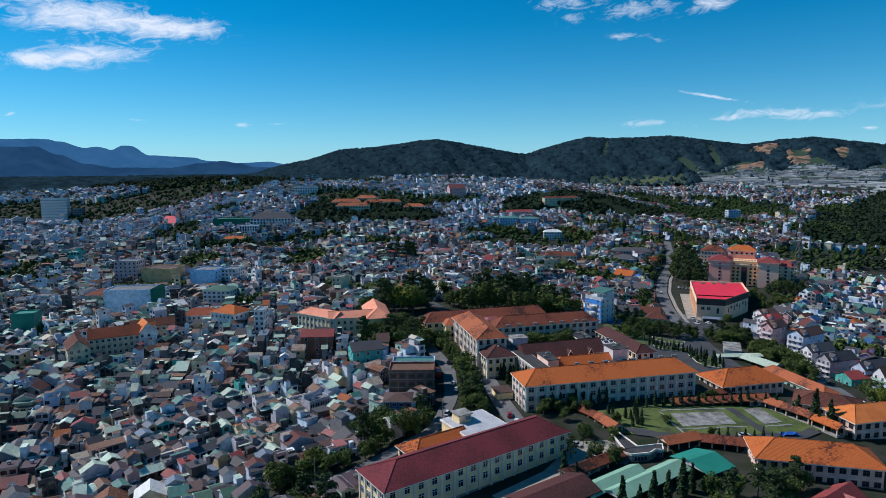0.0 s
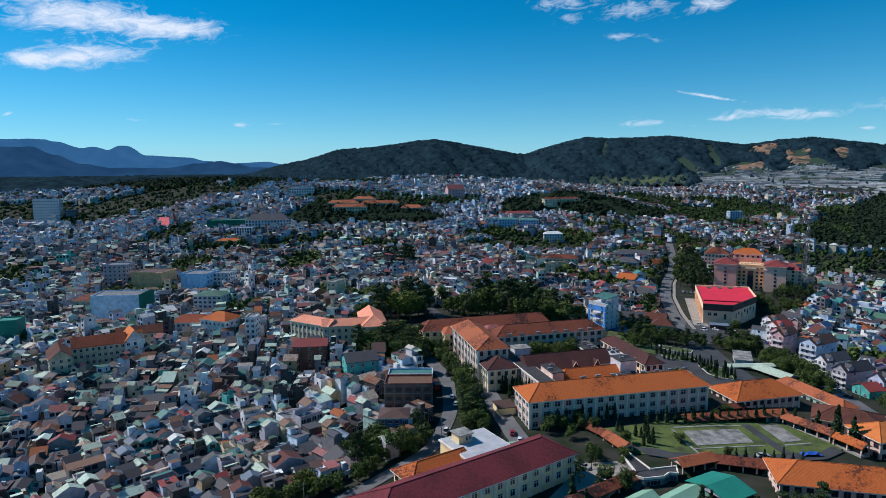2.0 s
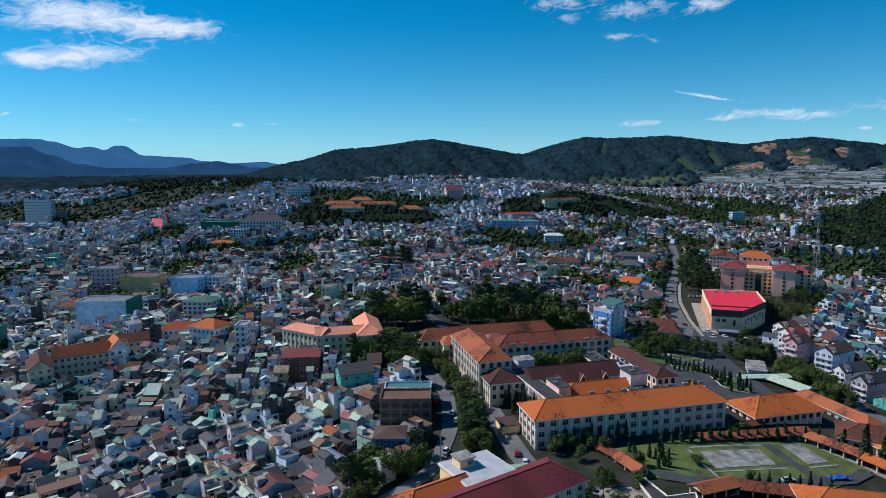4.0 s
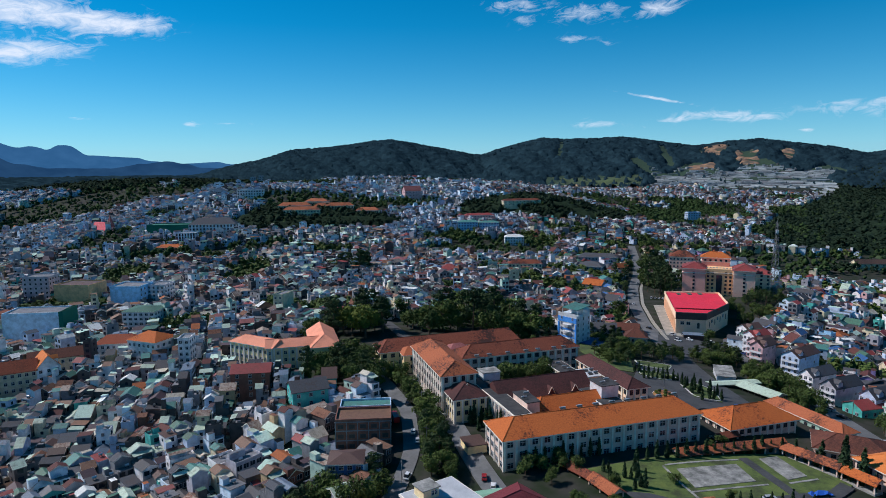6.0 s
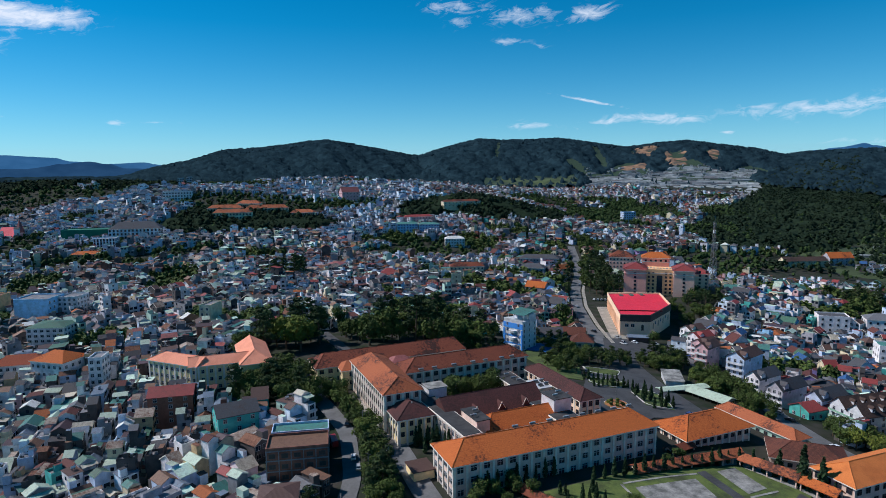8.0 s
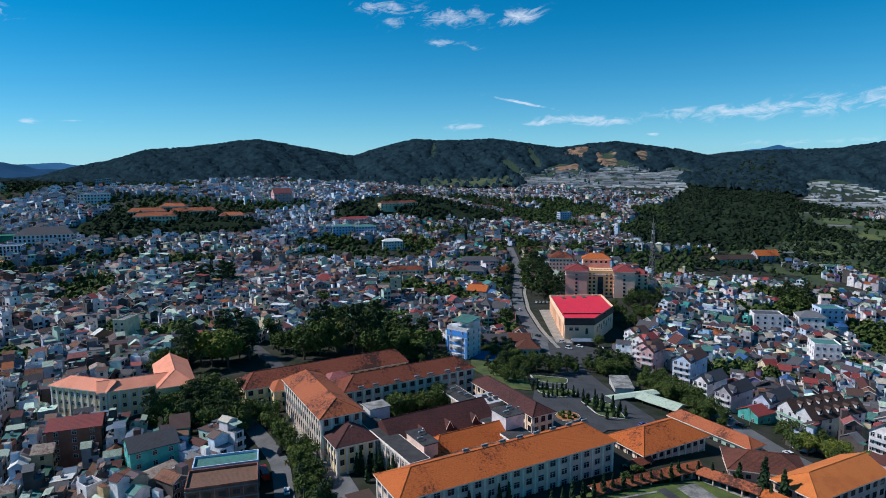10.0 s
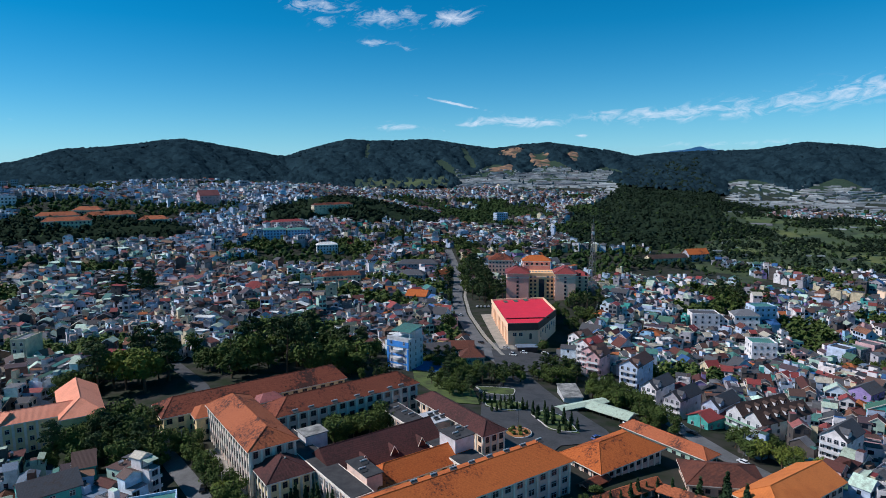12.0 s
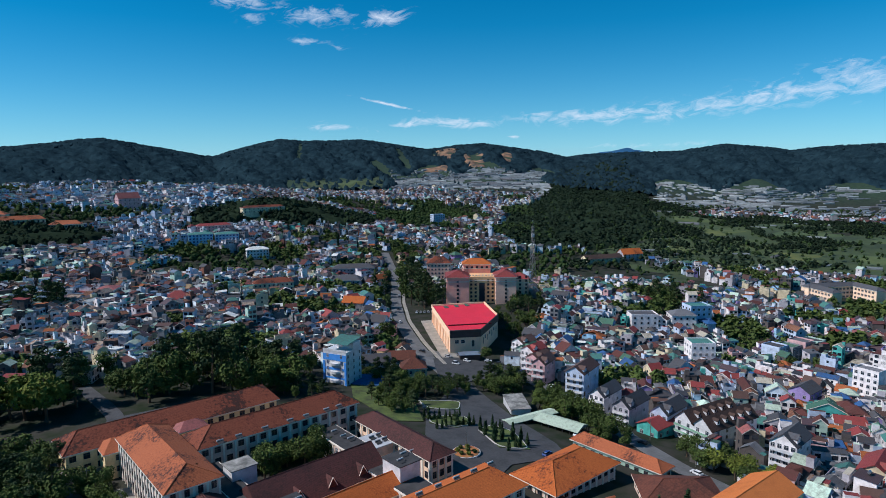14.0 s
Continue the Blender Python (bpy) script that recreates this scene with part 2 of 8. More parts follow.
add("yellow grass", (0.11, 0.125, 0.034), 0.95, second=(0.055, 0.08, 0.026), scale=0.03, fine=0.6)
add("red earth", (0.33, 0.185, 0.10), 0.95, second=(0.06, 0.052, 0.038), third=(0.17, 0.10, 0.06), scale=0.03, fine=0.15, grain=0.4)
add("greenhouse sheet", (0.32, 0.34, 0.34), 0.5, second=(0.075, 0.09, 0.095), scale=0.02, fine=0.3, vary=0.45)
add("bark", (0.11, 0.075, 0.05), 0.95, bump=0.05)
LEAF = dict(rough=0.75, scale=0.10, fine=0.9, vary=0.32, spec=0.12)
add("pine leaf", (0.056, 0.082, 0.028), second=(0.022, 0.038, 0.016), **LEAF)
add("broad leaf", (0.088, 0.120, 0.028), second=(0.042, 0.066, 0.018), **LEAF)
add("bright leaf", (0.17, 0.19, 0.032), second=(0.08, 0.11, 0.022), **LEAF)
add("town leaf", (0.046, 0.074, 0.024), second=(0.026, 0.046, 0.017), rough=0.9, scale=0.05, fine=0.9, grain=0.45, vary=0.34, spec=0.05)
add("cypress leaf", (0.036, 0.066, 0.026), second=(0.022, 0.042, 0.018), **LEAF)
add("far forest", (0.021, 0.034, 0.019), second=(0.012, 0.021, 0.013), rough=0.95, scale=0.03, fine=0.5, vary=0.28, spec=0.02, grain=0.5)
# the blue of the distance haze is mixed into this canopy's base colour
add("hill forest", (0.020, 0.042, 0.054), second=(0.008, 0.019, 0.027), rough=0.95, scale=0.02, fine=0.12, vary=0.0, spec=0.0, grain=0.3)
add("old orange tiles", (0.35, 0.105, 0.046), second=(0.09, 0.038, 0.028), third=(0.26, 0.078, 0.036), **dict(TILE, hard=0.03, clean=0.03))
add("new orange tiles", (0.56, 0.170, 0.045), second=(0.47, 0.135, 0.036), **dict(TILE, scale=0.3, grain=0.2))
add("meadow", (0.060, 0.085, 0.026), 0.95, second=(0.026, 0.042, 0.018), third=(0.042, 0.064, 0.022), scale=0.012, fine=0.2, grain=0.4)
add("scrub", (0.085, 0.112, 0.036), 0.95, second=(0.045, 0.075, 0.028), scale=0.02, fine=0.3)
add("tyre", (0.02, 0.02, 0.02), 0.8)
for k, c in (("white", (0.75, 0.75, 0.76)), ("red", (0.35, 0.02, 0.02)), ("black", (0.02, 0.02, 0.022)), ("silver", (0.42, 0.43, 0.45)), ("blue", (0.03, 0.07, 0.25))):
    add(k + " paint", c, 0.3, 0.1, vary=0.02, spec=0.5)
add("flower", (0.45, 0.09, 0.05), 0.9, second=(0.20, 0.16, 0.04), scale=0.8)
add("kerb", (0.55, 0.53, 0.50), 0.9)
add("tarpaulin", (0.02, 0.10, 0.45), 0.6)


def haze_glow_material(name, low, high):
    """A far range drowned in blue air: a plain glow with the haze in its colour, and faint folds."""
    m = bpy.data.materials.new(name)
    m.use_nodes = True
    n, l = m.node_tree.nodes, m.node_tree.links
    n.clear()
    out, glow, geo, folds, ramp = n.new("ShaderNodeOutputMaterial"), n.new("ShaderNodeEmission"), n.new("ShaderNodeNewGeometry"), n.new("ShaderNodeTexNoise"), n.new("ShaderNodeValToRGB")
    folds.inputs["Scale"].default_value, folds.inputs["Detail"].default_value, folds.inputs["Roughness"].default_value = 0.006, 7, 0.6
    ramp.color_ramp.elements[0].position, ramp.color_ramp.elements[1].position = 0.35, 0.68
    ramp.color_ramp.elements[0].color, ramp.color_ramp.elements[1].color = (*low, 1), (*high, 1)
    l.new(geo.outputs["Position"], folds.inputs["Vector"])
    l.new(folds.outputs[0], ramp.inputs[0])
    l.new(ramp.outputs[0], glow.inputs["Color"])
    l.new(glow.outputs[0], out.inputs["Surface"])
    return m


MAT["far mountain"] = haze_glow_material("far_mountain", (0.026, 0.095, 0.21), (0.040, 0.125, 0.26))
MAT["mountain near"] = haze_glow_material("foothills", (0.013, 0.045, 0.105), (0.022, 0.066, 0.14))

# ---- meshes ----
class Geo:
    """Vertices and faces with a material key for each face."""

    def __init__(self):
        self.v, self.f, self.m = [], [], []

    def face(self, pts, mat):
        k = len(self.v)
        self.v.extend(pts)
        self.f.append(tuple(range(k, k + len(pts))))
        self.m.append(mat)

    def box(self, x0, y0, z0, x1, y1, z1, mat, bottom=False):
        k = len(self.v)
        self.v.extend([(x0, y0, z0), (x1, y0, z0), (x1, y1, z0), (x0, y1, z0), (x0, y0, z1), (x1, y0, z1), (x1, y1, z1), (x0, y1, z1)])
        fs = [(0, 1, 5, 4), (1, 2, 6, 5), (2, 3, 7, 6), (3, 0, 4, 7), (4, 5, 6, 7)] + ([(3, 2, 1, 0)] if bottom else [])
        self.f.extend(tuple(k + i for i in f) for f in fs)
        self.m.extend([mat] * len(fs))

    def solid(self, verts, faces, mat):
        k = len(self.v)
        self.v.extend(verts)
        self.f.extend(tuple(k + i for i in f) for f in faces)
        self.m.extend([mat] * len(faces))

    def tube(self, p, q, r0, r1, mat, sides=6):
        p, q = Vector(p), Vector(q)
        d = (q - p).normalized()
        a = d.orthogonal().normalized()
        b = d.cross(a)
        ring = [(math.cos(2 * math.pi * i / sides), math.sin(2 * math.pi * i / sides)) for i in range(sides)]
        vs = [tuple(p + (a * c + b * s) * r0) for c, s in ring] + [tuple(q + (a * c + b * s) * r1) for c, s in ring]
        fs = [(i, (i + 1) % sides, sides + (i + 1) % sides, sides + i) for i in range(sides)] + [tuple(range(sides, 2 * sides)), tuple(reversed(range(sides)))]
        self.solid(vs, fs, mat)

    def put(self, other, x, y, z, a=0.0):
        """Another Geo added here, moved and turned by a (radians)."""
        c, s, k = math.cos(a), math.sin(a), len(self.v)
        self.v.extend((x + c * u - s * v, y + s * u + c * v, z + w) for u, v, w in other.v)
        self.f.extend(tuple(k + i for i in f) for f in other.f)
        self.m.extend(other.m)

    def mesh(self, name):
        me = bpy.data.meshes.new(name)
        me.from_pydata(self.v, [], self.f)
        keys = list(dict.fromkeys(self.m))
        for k in keys:
            me.materials.append(MAT[k])
        me.polygons.foreach_set("material_index", np.array([keys.index(k) for k in self.m] if len(keys) > 1 else np.zeros(len(self.f)), dtype=np.int32))
        me.update()
        return me


def part(name, geo, parent, label="", at=None):
    """One mesh object under a thing or a part; geo is a Geo or a mesh to share."""
    ob = new(name, geo.mesh(name) if isinstance(geo, Geo) else geo)
    ob.parent = parent
    if at is not None:
        ob.matrix_basis = at
    if label:
        ob["label"] = label
    return ob


def thing(name, x, y, z, turn=0.0, label="", category="", group="", kind="", geo=None):
    ob = new(name, geo.mesh(name) if geo else None)
    ob.matrix_basis = pose(x, y, z, 0, 0, turn)
    return tagged(ob, label, category, group, kind)


# ---- the land ----
NEAR_SWELLS = [
    (-121, 251, 45, -6.2), (8, 190, 90, 3.4), (290, 520, 45, 10.3), (190, 440, 90, -5.4), (200, 700, 130, -7.3),
    (40, 350, 45, 4.7), (402, 534, 65, 2.9), (-149, 314, 45, -6.0), (340, 420, 45, -7.2), (-60, 240, 45, -3.0),
    (125, 629, 45, 3.7), (244, 320, 45, -4.3), (-60, 365, 45, 2.4), (200, 100, 45, -2.0), (-233, 408, 45, -2.0),
    (100, 420, 45, -2.6), (0, 100, 45, 2.4), (110, 300, 45, 2.3), (20, 430, 45, 2.2), (402, 430, 130, 5.6),
    (371, 385, 45, -4.6), (-40, 160, 45, 2.5),
]
FAR_SWELLS = [
    (0, 1500, 420, 62.0), (645, 609, 260, -19.2), (-1300, 2200, 700, 34.4), (-500, 300, 260, -19.3), (-550, 1300, 170, 30.9),
    (548, 1418, 170, -27.2), (900, 1700, 170, 16.9), (1500, 1000, 420, -19.2), (600, 200, 170, -12.5), (300, 2200, 420, 10.9),
] + [
    (-850, 1300, 170, 25.0), (-678, 1085, 170, -20.3), (82, 917, 170, -10.7), (916, 2120, 170, 11.8), (371, 385, 170, -16.2),
    (40, 350, 170, 8.6), (-200, 100, 170, -15.4), (513, 1106, 170, -11.4), (900, 500, 170, -12.6), (225, 1060, 85, 24),
    (-130, 960, 90, 14), (-250, 1150, 90, 12), (1020, 1250, 150, 22), (1330, 1900, 330, 40), (-420, 1430, 120, 6), (-620, 1440, 130, 8),
]
# the skyline of the far hills: bearing in degrees, height
CREST = [(-180, 54), (-17, 54), (-14.5, 100), (-11.7, 138), (-9.2, 188), (-6.7, 200), (-4.2, 215), (-2.0, 239), (-0.3, 243), (2.3, 213), (4.3, 190), (6.2, 164), (7.5, 154), (8.6, 179), (10.8, 217), (12.8, 245), (15.0, 234),
         (18.0, 239), (19.7, 243), (22.6, 214), (25.2, 189), (26.3, 194), (27.8, 208), (30.1, 218), (32.5, 196), (34.9, 173), (37.3, 138), (39.7, 154), (42.0, 158), (46.5, 161), (48.6, 181), (49.9, 194), (52.7, 175), (54.7, 154), (56.6, 170), (60.7, 180), (66, 170), (180, 120)]


def land(x, y):
    z = 0.0
    for cx, cy, s, a in NEAR_SWELLS + FAR_SWELLS:
        z = z + a * np.exp(-((x - cx) ** 2 + (y - cy) ** 2) / (2 * s * s))
    r, b = np.hypot(x, y), np.degrees(np.arctan2(x, y))
    s = np.clip((r - 2000) / 1700, 0, 1)
    s = s * s * (3 - 2 * s)
    crest = np.interp(b, [c[0] for c in CREST], [c[1] for c in CREST])
    folds = 9 * np.sin(b * 1.9 + r * 0.004) * np.sin(r * 0.006 + b * 0.7)
    return z * (1 - s) + s * crest + s * (1 - s) * 4 * folds


def make_ground():
    angles = np.radians(np.concatenate([np.arange(-180, -50, 5), np.arange(-50, 80, 0.5), np.arange(80, 180, 5)]))
    radii = np.concatenate([[0], np.arange(20, 700, 9), 700 * np.power(4850 / 700, np.linspace(0, 1, 110))])
    A, R = np.meshgrid(angles, radii)
    x, y = R * np.sin(A), R * np.cos(A)
    z = land(x, y)
    verts = np.stack([x, y, z], -1).reshape(-1, 3)
    na, nr = len(angles), len(radii)
    i, j = np.meshgrid(np.arange(na), np.arange(nr - 1))
    i2 = (i + 1) % na
    faces = np.stack([j * na + i, (j + 1) * na + i, (j + 1) * na + i2, j * na + i2], -1).reshape(-1, 4)
    me = bpy.data.meshes.new("ground")
    me.from_pydata(verts.tolist(), [], faces.tolist())
    me.polygons.foreach_set("use_smooth", np.ones(len(me.polygons), dtype=bool))
    me.materials.append(ground_material())
    tagged(new("ground", me), "rolling ground under the town and wooded hills", "ground", kind="structure")


def ground_material():
    m = bpy.data.materials.new("ground")
    m.use_nodes = True
    n, l = m.node_tree.nodes, m.node_tree.links
    bsdf = n["Principled BSDF"]
    bsdf.inputs["Roughness"].default_value, bsdf.inputs["Specular IOR Level"].default_value = 0.95, 0.1
    geo = n.new("ShaderNodeNewGeometry")
    big, mid = n.new("ShaderNodeTexNoise"), n.new("ShaderNodeTexNoise")
    for t, s in ((big, 0.006), (mid, 0.12)):
        t.inputs["Scale"].default_value, t.inputs["Detail"].default_value = s, 6
        l.new(geo.outputs["Position"], t.inputs["Vector"])
    town, wood = n.new("ShaderNodeValToRGB"), n.new("ShaderNodeValToRGB")
    for r, a, b in ((town, (0.018, 0.028, 0.013, 1), (0.044, 0.042, 0.036, 1)), (wood, (0.024, 0.044, 0.030, 1), (0.040, 0.066, 0.040, 1))):
        r.color_ramp.elements[0].position, r.color_ramp.elements[1].position = 0.35, 0.62
        r.color_ramp.elements[0].color, r.color_ramp.elements[1].color = a, b
        l.new(mid.outputs[0], r.inputs[0])
    sep = n.new("ShaderNodeSeparateXYZ")
    l.new(geo.outputs["Position"], sep.inputs[0])
    far = n.new("ShaderNodeVectorMath")
    far.operation = "LENGTH"
    l.new(geo.outputs["Position"], far.inputs[0])
    rng = n.new("ShaderNodeMapRange")
    rng.inputs["From Min"].default_value, rng.inputs["From Max"].default_value = 2050, 2350
    l.new(far.outputs["Value"], rng.inputs["Value"])
    mix = n.new("ShaderNodeMix")
    mix.data_type = "RGBA"
    l.new(rng.outputs[0], mix.inputs["Factor"])
    l.new(town.outputs[0], mix.inputs["A"])
    l.new(wood.outputs[0], mix.inputs["B"])
    l.new(mix.outputs["Result"], bsdf.inputs["Base Color"])
    return m


make_ground()

# ---- the college ----
def hip_roof(L, W, rise, hip1, hip2, over, mat, edge="white trim", thick=0.35):
    """A hipped roof round the origin, its eaves at height 0; hip 0 gives a gable."""
    g = Geo()
    a, b = L + over, W + over
    r1, r2 = (-L + hip1 if hip1 else -a), (L - hip2 if hip2 else a)
    v = [(-a, -b, 0), (a, -b, 0), (a, b, 0), (-a, b, 0), (r1, 0, rise), (r2, 0, rise)]
    g.solid(v, [(0, 1, 5, 4), (2, 3, 4, 5), (1, 2, 5), (3, 0, 4)], mat)
    lo = -thick
    g.solid([(-a, -b, lo), (a, -b, lo), (a, b, lo), (-a, b, lo), (-a, -b, -0.004), (a, -b, -0.004), (a, b, -0.004), (-a, b, -0.004)],
            [(0, 1, 5, 4), (1, 2, 6, 5), (2, 3, 7, 6), (3, 0, 4, 7), (3, 2, 1, 0)], edge)
    edges = [(v[4], v[5])] + ([(v[0], v[4]), (v[3], v[4])] if hip1 else []) + ([(v[1], v[5]), (v[2], v[5])] if hip2 else [])
    for p, q in edges if over > 0.6 else []:
        g.tube(p, q, 0.16, 0.16, mat, 5)
    return g


WINDOW_MESH = {}


def window_mesh(w, h, frame_stuff="frame", glass="glass", bars=1, cross=True):
    """A window set on a wall at y = 0 that faces -y: one frame with sunk panes."""
    key = (round(w, 2), round(h, 2), frame_stuff, glass, bars, cross)
    if key in WINDOW_MESH:
        return WINDOW_MESH[key]
    t = 0.10
    xs = [-w / 2 - t]
    for i in range(bars + 1):
        x0, x1 = -w / 2 + w * i / (bars + 1), -w / 2 + w * (i + 1) / (bars + 1)
        xs += [x0 + (0.04 if i else 0), x1 - (0.04 if i < bars else 0)]
    xs.append(w / 2 + t)
    zs = [-t, 0, h * 0.66, h * 0.66 + 0.08, h, h + t] if cross else [-t, 0, h, h + t]
    g, at = Geo(), {}

    def vert(i, k, y):
        if (i, k, y) not in at:
            at[(i, k, y)] = len(g.v)
            g.v.append((xs[i], y, zs[k]))
        return at[(i, k, y)]

    def quad(ids, mat):
        g.f.append(tuple(ids))
        g.m.append(mat)

    out, sunk = -0.13, -0.03
    nx, nz = len(xs), len(zs)
    for i in range(nx - 1):
        for k in range(nz - 1):
            y = out
            ring = [(i, k), (i + 1, k), (i + 1, k + 1), (i, k + 1)]
            if i % 2 and k % 2:
                y = sunk
                for (a, b), (c, d) in zip(ring, ring[1:] + ring[:1]):
                    quad((vert(a, b, out), vert(c, d, out), vert(c, d, sunk), vert(a, b, sunk)), frame_stuff)
            quad([vert(a, b, y) for a, b in ring], glass if y == sunk else frame_stuff)
    edge = [(i, 0) for i in range(nx)] + [(nx - 1, k) for k in range(1, nz)] + [(i, nz - 1) for i in range(nx - 2, -1, -1)] + [(0, k) for k in range(nz - 2, 0, -1)]
    for (a, b), (c, d) in zip(edge, edge[1:] + edge[:1]):
        quad((vert(a, b, out), vert(a, b, 0.05), vert(c, d, 0.05), vert(c, d, out)), frame_stuff)
    WINDOW_MESH[key] = g.mesh("window")
    return WINDOW_MESH[key]


def side_pose(L, W, side, s, z):
    """The pose on one side of a block: side 0 front (-y), 1 right, 2 back, 3 left; s runs along the wall as seen from outside."""
    return (pose(s, -W, z), pose(L, s, z, 0, 0, 90), pose(-s, W, z, 0, 0, 180), pose(-L, -s, z, 0, 0, -90))[side]


def college_block(name, label, x, y, turn, length, width, base, eave, ridge, hips, roof, wall="college plaster", frame_stuff="dark frame", rows=3, bays=(16, 3, 16, 3), sides=(0, 1, 3),
                  win=(1.7, 1.7), over=0.9, pillars=True, floor_height=3.6, skip=()):
    """A plastered wing with pilasters, window rows and a tiled hip roof."""
    L, W, h = length / 2, width / 2, eave - base
    top = thing(name, x, y, base, turn, label, "building", "college wings")
    g = Geo()
    g.box(-L, -W, -4, L, W, h - 0.3, wall)
    body = part("wall", g, top)
    g = Geo()
    g.box(-L - 0.12, -W - 0.12, -4, L + 0.12, W + 0.12, 0.9, "stone base")
    part("plinth", g, top, "grey stone plinth")
    g = hip_roof(L, W, ridge - eave, hips[0], hips[1], over, roof)
    part("roof", g, top, at=pose(0, 0, h))
    wm = window_mesh(*win, frame_stuff=frame_stuff, bars=1)
    pg = Geo()
    pg.box(-0.32, -0.28, 0, 0.32, 0.05, h - 0.4, "white trim")
    pm = pg.mesh("pilaster")
    for side in sides:
        run = (L, W, L, W)[side]
        nb = bays[side]
        step = 2 * run / nb
        for b in range(nb):
            s = -run + step * (b + 0.5)
            for r in range(rows):
                if (side, b, r) in skip:
                    continue
                z = h - 2.75 - floor_height * r
                if z > 0.4:
                    part("window", wm, top, at=side_pose(L, W, side, s, z))
        if pillars:
            for b in range(nb + 1):
                s = -run + step * b
                s = max(-run + 0.34, min(run - 0.34, s))
                part("pilaster", pm, top, at=side_pose(L, W, side, s, 0))
    return top


hall = college_block("college_hall", "long cream plastered college hall with an orange tiled hip roof", 67.6, 257.9, 12.5, 75.8, 16.3, 2.0, 13.0, 17.2, (7.0, 5.5), "orange tiles",
                     rows=3, bays=(17, 4, 17, 4), sides=(0, 1, 3), win=(2.0, 1.8), frame_stuff="frame")
east = college_block("college_pavilion", "low square college pavilion with an orange tiled hip roof", 133.1, 273.1, 13, 30.3, 16.5, -1.0, 5.0, 9.8, (8.3, 7.8), "orange tiles",
                     rows=1, bays=(9, 4, 9, 4), sides=(0, 3), win=(1.5, 1.6), over=1.4)
west = college_block("college_west_wing", "tall white pilastered college wing with a weathered orange tile roof", 17.2, 312.4, -76.5, 45.2, 14.4, 5.0, 19.2, 23.4, (5.0, 5.0), "old orange tiles",
                     rows=3, bays=(17, 4, 17, 4), sides=(0, 1), win=(1.2, 2.2), floor_height=4.2)
west2 = college_block("college_corner_house", "yellow plastered corner house with a dark brown tiled hip roof", 24.2, 286.6, -76.5, 14.1, 13.1, 3.5, 13.4, 17.2, (6.0, 6.3), "maroon tiles",
                      wall="yellow plaster", rows=2, bays=(5, 4, 5, 4), sides=(0, 1), win=(1.2, 1.6))
back1 = college_block("college_rear_wing", "long yellow college wing with an old red tile roof", 22.4, 351.8, 14, 70.4, 14.6, 7.5, 15.4, 19.8, (5.0, 2.2), "old tiles",
                      wall="yellow plaster", rows=2, bays=(18, 4, 18, 4), sides=(0, 3), pillars=False)
back2 = college_block("college_middle_wing", "long white college wing with an old red tile roof", 52.6, 328.6, 14, 57.0, 12.9, 6.0, 17.8, 22.0, (6.5, 5.4), "old tiles",
                      rows=3, bays=(15, 4, 15, 4), sides=(0, 1))
maroon = college_block("college_assembly_hall", "wide assembly hall under a dark maroon tiled roof", 55.4, 292.0, 14.6, 39.4, 17.0, 4.0, 11.0, 17.3, (0, 0), "maroon tiles",
                       wall="yellow plaster", rows=1, bays=(9, 4, 9, 4), sides=(0,), pillars=False)
orange = college_block("college_court_house", "court house with a bright orange tiled hip roof", 64.0, 277.3, 14.0, 33.0, 10.5, 3.5, 11.0, 15.0, (4.5, 0), "orange tiles",
                       wall="yellow plaster", rows=1, bays=(8, 3, 8, 3), sides=(0,), pillars=False)
front = college_block("college_front_wing", "low front wing with a long dark brown tiled roof", 89.0, 305.3, -77.5, 42.6, 9.0, 5.0, 13.4, 16.4, (4.6, 4.2), "maroon tiles",
                      wall="hotel beige", rows=2, bays=(11, 3, 11, 3), sides=(0, 1), win=(1.4, 2.0))
porch = college_block("college_stair_house", "yellow stair house with a small tiled hip roof between the wings", 3.2, 338.0, 14, 7.6, 10.5, 5.0, 15.0, 17.8, (3.4, 3.4), "old orange tiles",
                      wall="yellow plaster", rows=2, bays=(1, 2, 1, 2), sides=(0, 3), win=(1.2, 1.6), pillars=False, over=0.6)
linked = college_block("college_rear_link", "low link with a faded pink-red sheet roof between two wings", 26.5, 343.0, 14, 9.5, 8.0, 8.0, 15.2, 17.2, (3.0, 3.0), "pink sheet roof",
                       wall="yellow plaster", rows=1, bays=(2, 2, 2, 2), sides=(0,), pillars=False, over=0.4)
gatehouse = college_block("gate_lodge", "low gate lodge with an orange tiled roof along the road", 163.6, 281.0, -76, 36.0, 7.0, -4.0, 0.4, 3.0, (2.3, 3.5), "old orange tiles",
                          wall="pale green wall", rows=1, bays=(10, 2, 10, 2), sides=(0, 1), pillars=False, win=(1.4, 1.2))
red = college_block("college_red_wing", "long pale yellow college wing with a wine red tiled roof", 7.8, 192.7, 34, 70.9, 16.3, 0.0, 9.8, 13.9, (8.4, 7.0), "wine tiles",
                    wall="yellow plaster", frame_stuff="white paint", rows=2, bays=(15, 4, 15, 4), sides=(0, 1, 3), win=(1.7, 2.1))

